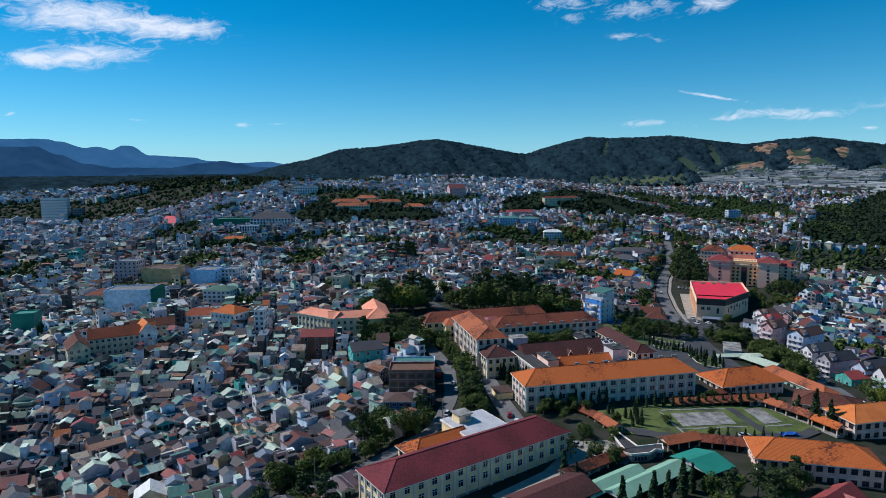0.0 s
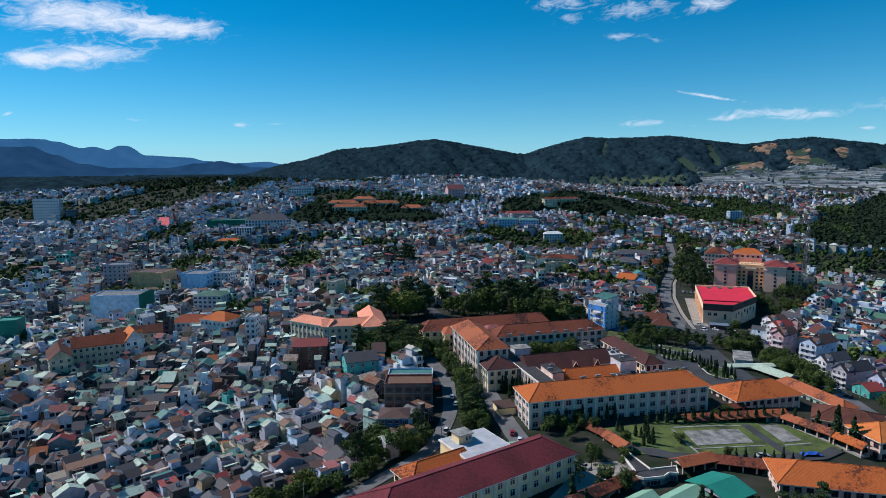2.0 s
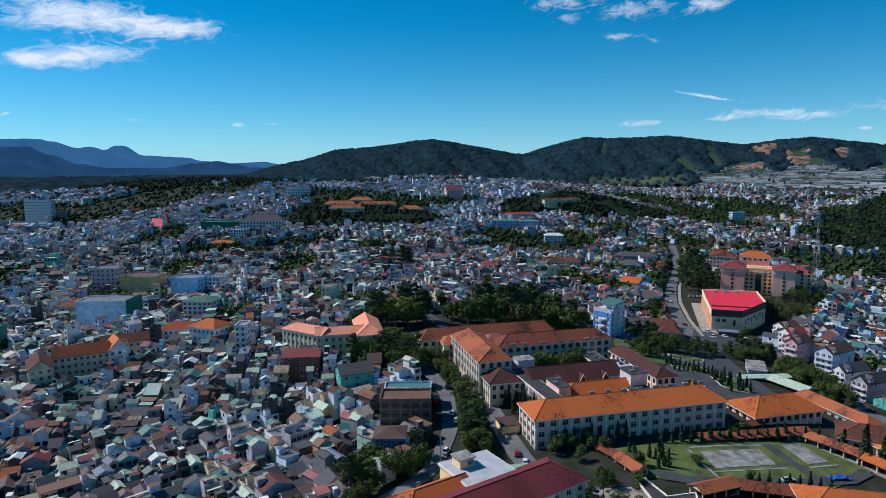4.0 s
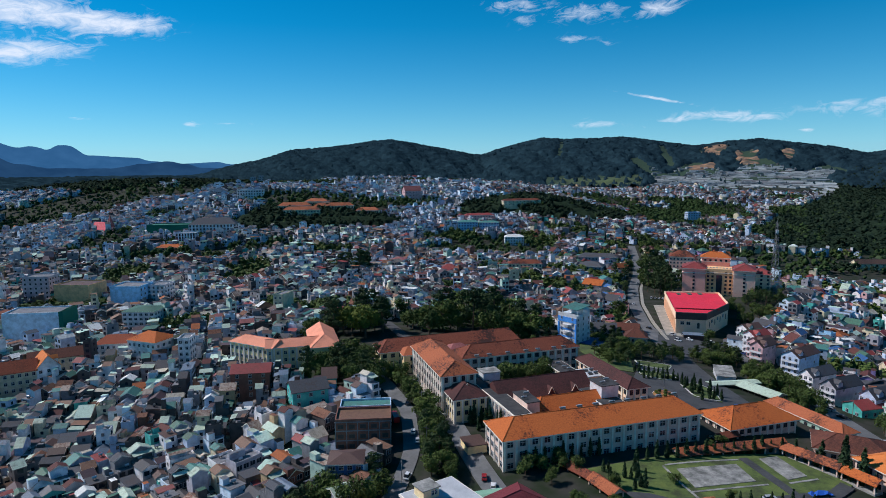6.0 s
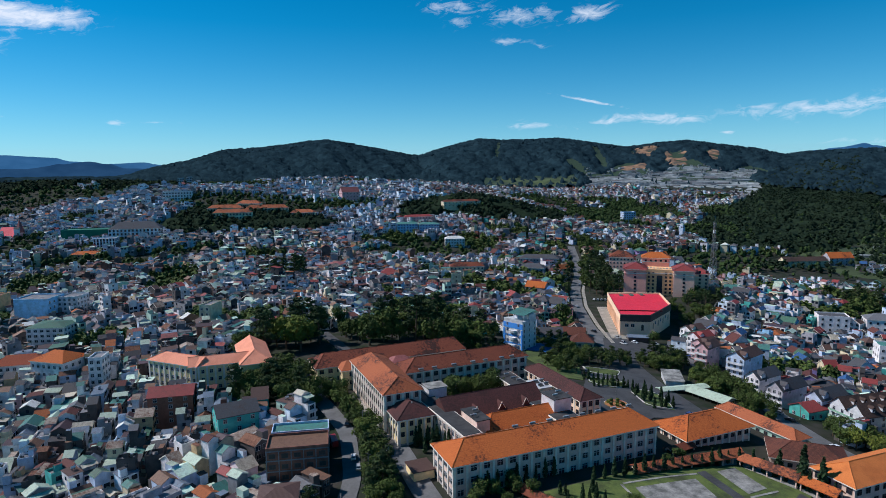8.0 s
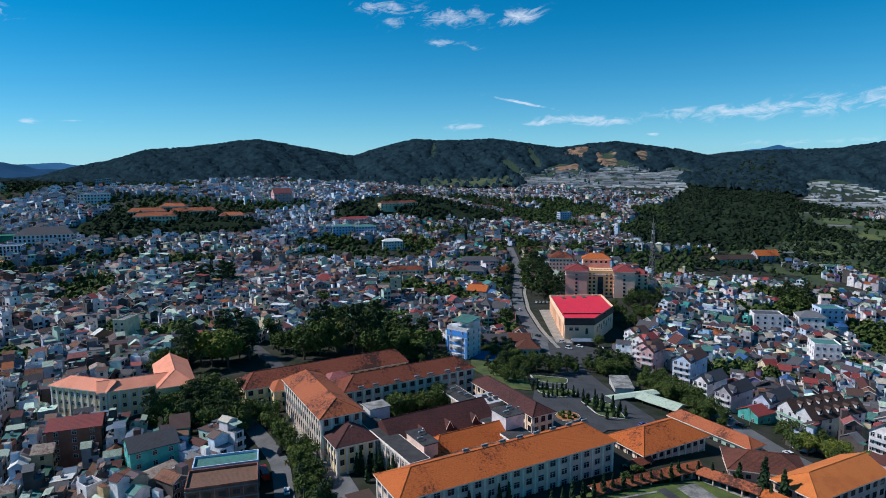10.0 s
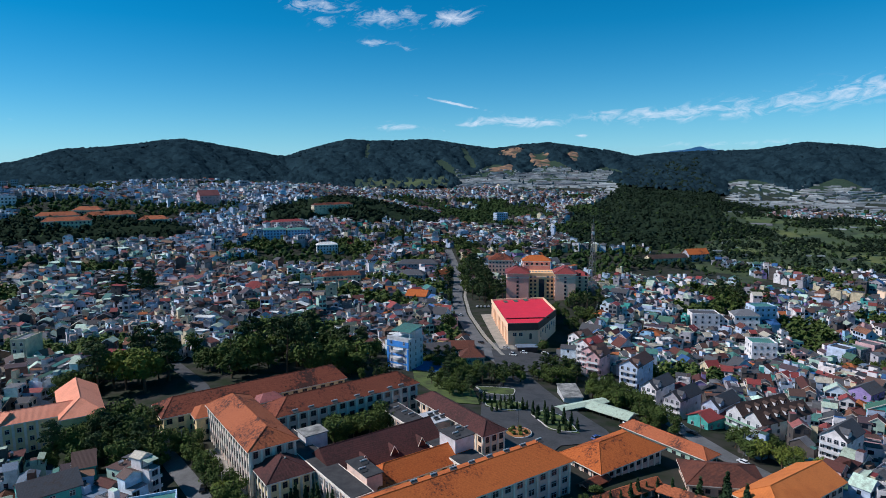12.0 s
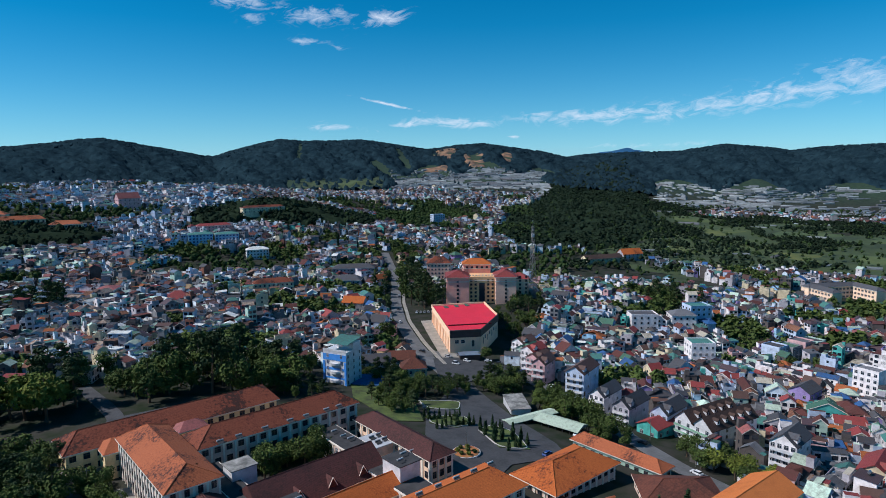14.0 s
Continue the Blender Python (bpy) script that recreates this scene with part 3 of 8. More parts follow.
# ---- the plan of the town ----
CAMPUS = [(-48, 150), (-24, 205), (-6, 250), (-2, 300), (-16, 316), (-46, 333), (-72, 350), (-98, 378), (-60, 398), (-20, 442), (60, 442), (112, 436), (140, 415), (150, 400), (206, 400), (205, 345), (190, 290), (178, 235), (160, 195), (120, 140)]
THEATRE_GROUND = [(150, 395), (203, 395), (208, 428), (240, 452), (296, 500), (318, 560), (300, 625), (238, 640), (205, 560), (165, 470)]
WOOD_HILL = [(470, 800), (560, 1000), (700, 1180), (950, 1400), (1150, 1640), (1450, 2000), (1760, 2350), (2150, 2380), (1420, 1500), (1080, 1180), (900, 960), (760, 850), (620, 780)]
WOOD_KNOLL = [(75, 965), (140, 990), (230, 950), (330, 960), (380, 1040), (330, 1130), (220, 1150), (110, 1080)]
WOOD_PALACE = [(-240, 880), (-150, 850), (-20, 880), (10, 950), (-60, 1040), (-200, 1040)]
WOOD_LEFT = [(-760, 1330), (-560, 1250), (-440, 1330), (-380, 1260), (-270, 1330), (-300, 1500), (-480, 1600), (-800, 1560)]
WOOD_GREEN = [(470, 1180), (560, 1160), (640, 1300), (620, 1500), (480, 1480)]
WOOD_VALLEY = [(440, 680), (520, 740), (640, 790), (760, 850), (850, 700), (800, 560), (700, 600), (640, 560), (560, 640)]
FIELDS = [(760, 850), (900, 960), (1080, 1180), (1300, 1350), (2000, 1000), (1100, 640), (850, 660)]
PARK = [(-62, 352), (-98, 380), (-60, 398), (-18, 442), (60, 442), (112, 436), (95, 402), (10, 380), (-22, 362)]
QUARRIES = [(25.6, 28.1, 3080, 3420, 14), (28.3, 30.1, 2760, 3200, 22), (31.6, 32.6, 2960, 3280, 12), (24.8, 27.0, 2690, 2870, 8)]      # bearing and distance from, to, roughness
MAIN_ROAD = [(296, 828), (267, 734), (240, 662), (208, 590), (186, 530), (172, 475), (163, 430), (160, 395)]
EAST_ROAD = [(172, 455), (198, 405), (200, 360), (194, 325), (186, 298), (180, 268), (180, 235), (186, 180), (190, 120)]
WEST_STREET = [(-52, 190), (-30, 205), (-4, 232), (3, 262), (2, 295), (-10, 330), (-24, 352)]
CAMPUS_LANE = [(12, 312), (17, 290), (21, 268), (25, 245), (30, 222), (52, 208), (62, 200)]
NORTH_LANE = [(-10, 435), (0, 400), (5, 378), (-18, 362)]

ROADS = [(MAIN_ROAD, 8.5), (EAST_ROAD, 9.5), (WEST_STREET, 7.0), (NORTH_LANE, 7.0)]


def inside(x, y, poly):
    hit = False
    for (x0, y0), (x1, y1) in zip(poly, poly[1:] + poly[:1]):
        if (y0 > y) != (y1 > y) and x < (x1 - x0) * (y - y0) / (y1 - y0) + x0:
            hit = not hit
    return hit


def off_line(x, y, line):
    best = 1e9
    for (x0, y0), (x1, y1) in zip(line, line[1:]):
        dx, dy = x1 - x0, y1 - y0
        t = max(0.0, min(1.0, ((x - x0) * dx + (y - y0) * dy) / (dx * dx + dy * dy)))
        best = min(best, math.hypot(x - x0 - t * dx, y - y0 - t * dy))
    return best


KEEP_CLEAR = []        # (x, y, radius) of the larger buildings


def road_strip(name, line, width, mat, label, lift=0.32, step=4.0):
    """A strip that follows the land."""
    pts = []
    for (x0, y0), (x1, y1) in zip(line, line[1:]):
        n = max(1, int(math.hypot(x1 - x0, y1 - y0) / step))
        pts += [(x0 + (x1 - x0) * i / n, y0 + (y1 - y0) * i / n) for i in range(n)]
    pts.append(line[-1])
    for _ in range(3):
        pts = [pts[0]] + [((a[0] + b[0] * 2 + c[0]) / 4, (a[1] + b[1] * 2 + c[1]) / 4) for a, b, c in zip(pts, pts[1:], pts[2:])] + [pts[-1]]
    v, f = [], []
    for i, (x, y) in enumerate(pts):
        x0, y0 = pts[max(0, i - 1)]
        x1, y1 = pts[min(len(pts) - 1, i + 1)]
        d = math.hypot(x1 - x0, y1 - y0)
        nx, ny = (y1 - y0) / d, -(x1 - x0) / d
        for s in (-1, -0.33, 0.33, 1):
            px, py = x + nx * s * width / 2, y + ny * s * width / 2
            v.append((px, py, land(px, py) + lift))
        for s in (-1, 1):
            px, py = x + nx * s * width / 2, y + ny * s * width / 2
            v.append((px, py, land(px, py) + lift - 1.2))
        if i:
            a, b = 6 * i - 6, 6 * i
            f += [(a + k, a + k + 1, b + k + 1, b + k) for k in range(3)] + [(a + 4, a, b, b + 4), (a + 3, a + 5, b + 5, b + 3)]
    g = Geo()
    g.solid(v, f, mat)
    return thing(name, 0, 0, 0, 0, label, name.split("_")[0], kind="structure", geo=g)


def pad(name, poly, mat, label, lift=0.1, category="ground", cell=4.0):
    """A patch of surface laid over the land within an outline."""
    xs, ys = [p[0] for p in poly], [p[1] for p in poly]
    bm = bmesh.new()
    face = bm.faces.new([bm.verts.new((x, y, 0)) for x, y in poly])
    for k in range(int(min(xs) // cell), int(max(xs) // cell) + 1):
        bmesh.ops.bisect_plane(bm, geom=bm.verts[:] + bm.edges[:] + bm.faces[:], plane_co=(k * cell, 0, 0), plane_no=(1, 0, 0))
    for k in range(int(min(ys) // cell), int(max(ys) // cell) + 1):
        bmesh.ops.bisect_plane(bm, geom=bm.verts[:] + bm.edges[:] + bm.faces[:], plane_co=(0, k * cell, 0), plane_no=(0, 1, 0))
    for v in bm.verts:
        v.co.z = land(v.co.x, v.co.y) + lift
    bmesh.ops.recalc_face_normals(bm, faces=bm.faces[:])
    if sum(f.normal.z for f in bm.faces) < 0:
        bmesh.ops.reverse_faces(bm, faces=bm.faces[:])
    edges = [e for e in bm.edges if e.is_boundary]
    out = bmesh.ops.extrude_edge_only(bm, edges=edges)
    for v in out["geom"]:
        if isinstance(v, bmesh.types.BMVert):
            v.co.z -= 1.0
    me = bpy.data.meshes.new(name)
    bm.to_mesh(me)
    bm.free()
    me.materials.append(MAT[mat])
    return tagged(new(name, me), label, category, kind="structure")


road_strip("road_main", MAIN_ROAD, 9.0, "asphalt", "grey asphalt avenue climbing through the town")
road_strip("pavement_avenue", [(x + 6.4, y - 2.6) for x, y in MAIN_ROAD[1:-1]], 2.4, "pale paving", "pale paved pavement along the avenue", 0.5)
road_strip("road_east", EAST_ROAD, 8.5, "asphalt", "asphalt road past the college gate", 0.38)
road_strip("road_west", WEST_STREET, 6.0, "asphalt", "narrow asphalt street beside the college")
road_strip("lane_college", CAMPUS_LANE, 7.5, "asphalt", "asphalt lane inside the college", 0.38)
road_strip("lane_north", NORTH_LANE, 6.0, "dark asphalt", "asphalt lane under tall trees", 0.4)

# ---- trees ----
def leaf_cloud(rng, lobes, count, size, mat, flat=0.0):
    """Many small leaf clumps on the skin of some lobes (x, y, z, rx, ry, rz)."""
    g = Geo()
    for i in range(count):
        cx, cy, cz, rx, ry, rz = lobes[i % len(lobes)]
        while True:
            v = Vector((rng.gauss(0, 1), rng.gauss(0, 1), rng.gauss(0, 1)))
            if v.length > 0.1:
                v.normalize()
                break
        k = rng.uniform(0.62, 1.08)
        p = Vector((cx + v.x * rx * k, cy + v.y * ry * k, cz + v.z * rz * k))
        nrm = (v + Vector((rng.gauss(0, 0.38), rng.gauss(0, 0.38), rng.gauss(0.35, 0.38)))).normalized()
        a = nrm.orthogonal().normalized()
        a = (a * math.cos(i * 2.4) + nrm.cross(a) * math.sin(i * 2.4))
        b = nrm.cross(a)
        s = size * rng.uniform(0.6, 1.35)
        bend = nrm * (-0.28 * s)
        g.face([tuple(p + a * s + bend), tuple(p + b * s * 0.7), tuple(p - a * s + bend), tuple(p - b * s * 0.8)], mat)
    return g


def tree_parts(kind, seed, fine=True):
    rng = random.Random(seed)
    trunk = Geo()
    if kind == "cypress":
        h = 6.0
        trunk.tube((0, 0, -0.6), (0, 0, 1.2), 0.16, 0.12, "bark")
        lobes = [(rng.uniform(-0.1, 0.1), rng.uniform(-0.1, 0.1), 0.7 + i * 0.62, r, r, 0.7) for i, r in enumerate((0.75, 0.95, 0.98, 0.9, 0.78, 0.62, 0.45, 0.28, 0.12))]
        return trunk, leaf_cloud(rng, lobes, 340, 0.34, "cypress leaf")
    if kind == "shrub":
        trunk.tube((0, 0, -0.5), (0, 0, 0.6), 0.12, 0.08, "bark")
        lobes = [(rng.uniform(-0.7, 0.7), rng.uniform(-0.7, 0.7), rng.uniform(0.6, 1.2), 0.9, 0.9, 0.8) for _ in range(5)]
        return trunk, leaf_cloud(rng, lobes, 220, 0.36, "broad leaf")
    tall = 13.0 if kind == "pine" else 9.5
    lean = (rng.uniform(-0.5, 0.5), rng.uniform(-0.5, 0.5))
    trunk.tube((0, 0, -1.0), (lean[0], lean[1], tall * 0.55), 0.36, 0.22, "bark")
    trunk.tube((lean[0], lean[1], tall * 0.55), (lean[0] * 1.4, lean[1] * 1.4, tall * 0.92), 0.22, 0.06, "bark")
    lobes = []
    if kind == "pine":
        for i in range(11):
            z = tall * (0.34 + 0.062 * i)
            reach = (1 - i / 13) * 3.6 * rng.uniform(0.6, 1.15) + 0.5
            t = i * 2.4 + rng.uniform(-0.4, 0.4)
            x, y = math.cos(t) * reach * 0.75, math.sin(t) * reach * 0.75
            trunk.tube((lean[0], lean[1], z - 0.7), (x, y, z), 0.09, 0.03, "bark", 5)
            lobes.append((x, y, z + 0.3, rng.uniform(1.3, 2.0), rng.uniform(1.3, 2.0), rng.uniform(0.55, 0.95)))
        return trunk, leaf_cloud(rng, lobes, 1000 if fine else 520, 0.38 if fine else 0.5, "pine leaf")
    for i in range(10):
        t = i * 2.4 + rng.uniform(-0.5, 0.5)
        reach = rng.uniform(0.8, 3.4)
        z = tall * rng.uniform(0.32, 0.86)
        x, y = math.cos(t) * reach, math.sin(t) * reach
        trunk.tube((lean[0] * 0.8, lean[1] * 0.8, tall * 0.38), (x, y, z - 0.4), 0.13, 0.04, "bark", 5)
        k = rng.uniform(1.6, 2.5)
        lobes.append((x, y, z, k * rng.uniform(0.9, 1.2), k * rng.uniform(0.9, 1.2), k * 0.85))
    return trunk, leaf_cloud(rng, lobes, 1150 if fine else 560, 0.4 if fine else 0.52, "bright leaf" if kind == "bright" else "broad leaf")


TREE_KINDS = {}
WORDS = {"pine": ("pine_tree", "tall dark green pine tree with clumped needles", "tree"), "broad": ("broadleaf_tree", "round-crowned dark green broadleaf tree", "tree"),
         "bright": ("broadleaf_tree", "sunlit yellow-green broadleaf tree", "tree"), "cypress": ("cypress", "small dark pointed cypress on a lawn", "tree"),
         "shrub": ("garden_shrub", "low rounded green garden shrub", "shrub")}


def plant(kind, x, y, size=1.0, rng=random.Random(5), z=None):
    key = (kind, y < 450)
    if key not in TREE_KINDS:
        TREE_KINDS[key] = []
        for k in range(5 if kind in ("pine", "broad") else 3):
            trunk, crown = tree_parts(kind, 100 + k * 7 + len(kind), y < 450)
            TREE_KINDS[key].append((trunk.mesh("trunk"), crown.mesh("crown")))
    trunk, crown = rng.choice(TREE_KINDS[key])
    nm, label, cat = WORDS[kind]
    top = thing(nm, x, y, float(land(x, y)) if z is None else z, rng.uniform(0, 360), label, cat, nm.replace("_", " ") + "s")
    top.scale = (size, size, size * rng.uniform(0.9, 1.15))
    part("trunk", trunk, top)
    part("crown", crown, top)
    return top


def fast_mesh(name, verts, faces, mats, index=None):
    me = bpy.data.meshes.new(name)
    k = faces.shape[1]
    me.vertices.add(len(verts))
    me.vertices.foreach_set("co", verts.astype(np.float32).ravel())
    me.loops.add(faces.size)
    me.loops.foreach_set("vertex_index", faces.astype(np.int32).ravel())
    me.polygons.add(len(faces))
    me.polygons.foreach_set("loop_start", np.arange(0, faces.size, k, dtype=np.int32))
    for m in mats:
        me.materials.append(MAT[m])
    me.update(calc_edges=True)
    return me


def far_trees(name, pts, sizes, mats, label, clumps=9, seed=3, spread=0.45, leaf=0.30):
    """Trees too many to count: each a heap of clumps with gaps."""
    rs = np.random.RandomState(seed)
    n = len(pts)
    pts, sizes = np.asarray(pts, dtype=float), np.asarray(sizes, dtype=float)
    c = rs.normal(size=(n, clumps, 3))
    c /= np.linalg.norm(c, axis=2, keepdims=True)
    c[:, :, 2] = np.abs(c[:, :, 2]) * 0.9 + 0.15
    centre = pts[:, None, :] + c * sizes[:, None, None] * np.array([0.42, 0.42, 0.75]) * rs.uniform(0.55, 1.0, (n, clumps, 1))
    nrm = c + np.array([0, 0, 0.5]) + rs.normal(scale=spread, size=c.shape)
    nrm /= np.linalg.norm(nrm, axis=2, keepdims=True)
    a = np.cross(nrm, rs.normal(size=c.shape))
    a /= np.linalg.norm(a, axis=2, keepdims=True)
    b = np.cross(nrm, a)
    s = sizes[:, None, None] * leaf * rs.uniform(0.7, 1.3, (n, clumps, 1))
    droop = -0.35 * nrm * s
    v = np.stack([centre + a * s + droop, centre + b * s, centre - a * s + droop, centre - b * s], 2).reshape(-1, 3)
    f = np.arange(len(v)).reshape(-1, 4)
    tagged(new(name, fast_mesh(name, v, f, mats)), label, "trees", kind="stuff")


def far_crowns(name, pts, sizes, mats, label, lumps=4, seed=3):
    """Far woods: every tree a heap of uneven lumps."""
    rs = np.random.RandomState(seed)
    pts, sizes = np.asarray(pts, dtype=float), np.asarray(sizes, dtype=float)
    n = len(pts)
    off = rs.normal(size=(n, lumps, 3)) * np.array([0.24, 0.24, 0.16])
    off[:, 0] = (0, 0, 0.22)
    centre = pts[:, None, :] + off * sizes[:, None, None]
    size = sizes[:, None] * rs.uniform(0.22, 0.4, (n, lumps))
    base = np.array([(1, 0, 0), (0, 1, 0), (-1, 0, 0), (0, -1, 0), (0, 0, 1), (0, 0, -1)], dtype=float)
    t = rs.uniform(0, 6.28, (n, lumps))
    c, q = np.cos(t)[..., None], np.sin(t)[..., None]
    v = np.stack([base[:, 0] * c - base[:, 1] * q, base[:, 0] * q + base[:, 1] * c, np.broadcast_to(base[:, 2], c.shape[:2] + (6,))], -1)
    v = v * rs.uniform(0.7, 1.3, v.shape[:3] + (1,)) + rs.normal(scale=0.12, size=v.shape)
    v = (centre[:, :, None, :] + v * size[:, :, None, None]).reshape(-1, 3)
    tri = np.array([(0, 1, 4), (1, 2, 4), (2, 3, 4), (3, 0, 4), (1, 0, 5), (2, 1, 5), (3, 2, 5), (0, 3, 5)])
    f = (np.arange(n * lumps)[:, None, None] * 6 + tri).reshape(-1, 3)
    me = fast_mesh(name, v, f, mats)
    me.polygons.foreach_set("use_smooth", np.ones(len(me.polygons), dtype=bool))
    tagged(new(name, me), label, "trees", kind="stuff")


def fill_woods():
    rng = random.Random(21)
    pts, sizes = [], []

    def scatter(poly, step, size, keep=0.9, clear=0.0):
        xs, ys = [p[0] for p in poly], [p[1] for p in poly]
        y = min(ys)
        while y < max(ys):
            x = min(xs)
            while x < max(xs):
                px, py = x + rng.uniform(-step, step) * 0.5, y + rng.uniform(-step, step) * 0.5
                if rng.random() < keep and inside(px, py, poly) and (clear <= 0 or noise.noise((px * 0.02, py * 0.02, 7.0)) > -clear and off_line(px, py, poly + poly[:1]) > 10 * abs(noise.noise((px * 0.03, py * 0.03, 1.0))) * clear * 8):
                    pts.append((px, py, float(land(px, py)) + size * 0.35))
                    sizes.append(size * rng.uniform(0.6, 1.25))
                x += step
            y += step

    scatter(WOOD_HILL, 10.5, 11.5, 0.8, 0.4)
    scatter(WOOD_KNOLL, 8, 11.5, 0.85, 0.3)
    scatter(WOOD_PALACE, 8, 11, 0.8, 0.25)
    scatter(WOOD_LEFT, 9, 11.5, 0.85, 0.3)
    scatter(WOOD_GREEN, 11, 8, 0.7)
    scatter(WOOD_VALLEY, 9, 9, 0.5, 0.2)
    for i in range(15000):
        a, r = radians(rng.uniform(34, 66)), math.sqrt(rng.uniform(680 ** 2, 1750 ** 2))
        x, y = r * math.sin(a), r * math.cos(a)
        if not inside(x, y, FIELDS) or noise.noise((x * 0.011, y * 0.011, 6.0)) < (-0.14 if r > 1020 else -0.4) or in_field(x, y) and rng.random() < 0.93:
            continue
        s = rng.uniform(5, 9.5) * (1.25 if r < 1020 else 1.0)
        pts.append((x, y, float(land(x, y)) + s * 0.35))
        sizes.append(s)
    far_crowns("pine_wood", pts, [q * 0.95 for q in sizes], ["far forest"], "dark pine woods on the slopes", 2, 3)
    far_trees("pine_boughs", pts, sizes, ["far forest"], "boughs of the dark pine woods", 7, 13, 0.3, 0.17)
    for poly in (WOOD_HILL, WOOD_KNOLL, WOOD_PALACE, WOOD_LEFT):
        wood_canopy(poly, 5.5 if poly is not WOOD_HILL else 8.0)
    pts, sizes = [], []
    for i in range(6400):
        a, r = radians(rng.uniform(-38, 62)), math.sqrt(rng.uniform(620 ** 2, 1900 ** 2))
        x, y = r * math.sin(a), r * math.cos(a)
        if inside(x, y, CAMPUS) or off_line(x, y, MAIN_ROAD) < 6 or off_line(x, y, EAST_ROAD) < 6 or any((x - cx) ** 2 + (y - cy) ** 2 < (cr * 0.8) ** 2 for cx, cy, cr in KEEP_CLEAR):
            continue
        if noise.noise((x * 0.006, y * 0.006, 3.0)) < 0.08 and rng.random() < (0.72 if x < 150 else 0.35):
            continue
        s = rng.uniform(4, 9)
        pts.append((x, y, float(land(x, y)) + s * 0.5))
        sizes.append(s)
    for i in range(5200):
        a, r = radians(rng.uniform(21, 33)), math.sqrt(rng.uniform(840 ** 2, 1750 ** 2))
        x, y = r * math.sin(a), r * math.cos(a)
        if noise.noise((x * 0.007, y * 0.007, 15.0)) > 0.09:
            s = rng.uniform(6, 11)
            pts.append((x, y, float(land(x, y)) + s * 0.4))
            sizes.append(s)
    for i in range(17000):
        a, r = radians(rng.uniform(-38, 34)), math.sqrt(rng.uniform(750 ** 2, 2200 ** 2))
        x, y = r * math.sin(a), r * math.cos(a)
        if noise.noise((x * 0.005, y * 0.005, 5.0)) < ((-0.13 if r > 1250 else 0.11) if x < -120 else 0.23 if x < 180 else 0.11) or r > 1800 and x > -300 or any((x - cx) ** 2 + (y - cy) ** 2 < (cr * 0.8) ** 2 for cx, cy, cr in KEEP_CLEAR):
            continue
        s = rng.uniform(6, 11)
        pts.append((x, y, float(land(x, y)) + s * 0.4))
        sizes.append(s)
    far_crowns("town_trees", pts, [q * 1.1 for q in sizes], ["town leaf"], "green trees scattered between the houses", 1, 4)
    far_trees("town_tree_boughs", pts, sizes, ["town leaf"], "leafy boughs of the trees between the houses", 7, 14, 0.35, 0.22)
    hill_canopy()


FIELD_STRIPS = [(46, 49.5, 1180, 1290), (50.5, 56, 1230, 1330), (50, 54, 1010, 1090), (55, 61, 1020, 1110), (42, 45.5, 1000, 1070), (56, 64, 1200, 1300), (52, 56, 700, 770), (44, 48, 1380, 1450), (57, 63, 880, 950), (47, 50, 880, 940)]      # bearing and distance, from and to


def in_field(x, y):
    b, r = math.degrees(math.atan2(x, y)), math.hypot(x, y)
    return any(b0 < b < b1 and r0 < r < r1 for b0, b1, r0, r1 in FIELD_STRIPS)


def wood_canopy(poly, cell):
    """The closed leaf roof of a wood: an uneven sheet that dips to the ground at its ragged edge."""
    rs = np.random.RandomState(17)
    xs, ys = [p[0] for p in poly], [p[1] for p in poly]
    X, Y = np.meshgrid(np.arange(min(xs), max(xs), cell), np.arange(min(ys), max(ys), cell))
    X, Y = X + rs.uniform(-0.35, 0.35, X.shape) * cell, Y + rs.uniform(-0.35, 0.35, X.shape) * cell
    Z = land(X, Y) + rs.uniform(2.5, 8.5, X.shape)
    keep = np.zeros(X.shape, dtype=bool)
    for j in range(X.shape[0]):
        for i in range(X.shape[1]):
            x, y = float(X[j, i]), float(Y[j, i])
            ok = inside(x, y, poly) and off_line(x, y, poly + poly[:1]) > 6 + 16 * abs(noise.noise((x * 0.03, y * 0.03, 1.0)))
            ok = ok and all((x - cx) ** 2 + (y - cy) ** 2 > (cr * 1.05) ** 2 for cx, cy, cr in KEEP_CLEAR)
            keep[j, i] = ok
            if not ok:
                Z[j, i] = float(land(x, y)) - 2.0
    nx, ny = X.shape[1], X.shape[0]
    i, j = np.meshgrid(np.arange(nx - 1), np.arange(ny - 1))
    some = keep[:-1, :-1] | keep[1:, :-1] | keep[:-1, 1:] | keep[1:, 1:]
    f = np.stack([j * nx + i, j * nx + i + 1, (j + 1) * nx + i + 1, (j + 1) * nx + i], -1)[some]
    used, back = np.unique(f, return_inverse=True)
    me = fast_mesh("wood_canopy", np.stack([X, Y, Z], -1).reshape(-1, 3)[used], back.reshape(-1, 4), ["far forest"])
    tagged(new("wood_canopy", me), "closed dark green canopy of a pine wood", "trees", kind="stuff")


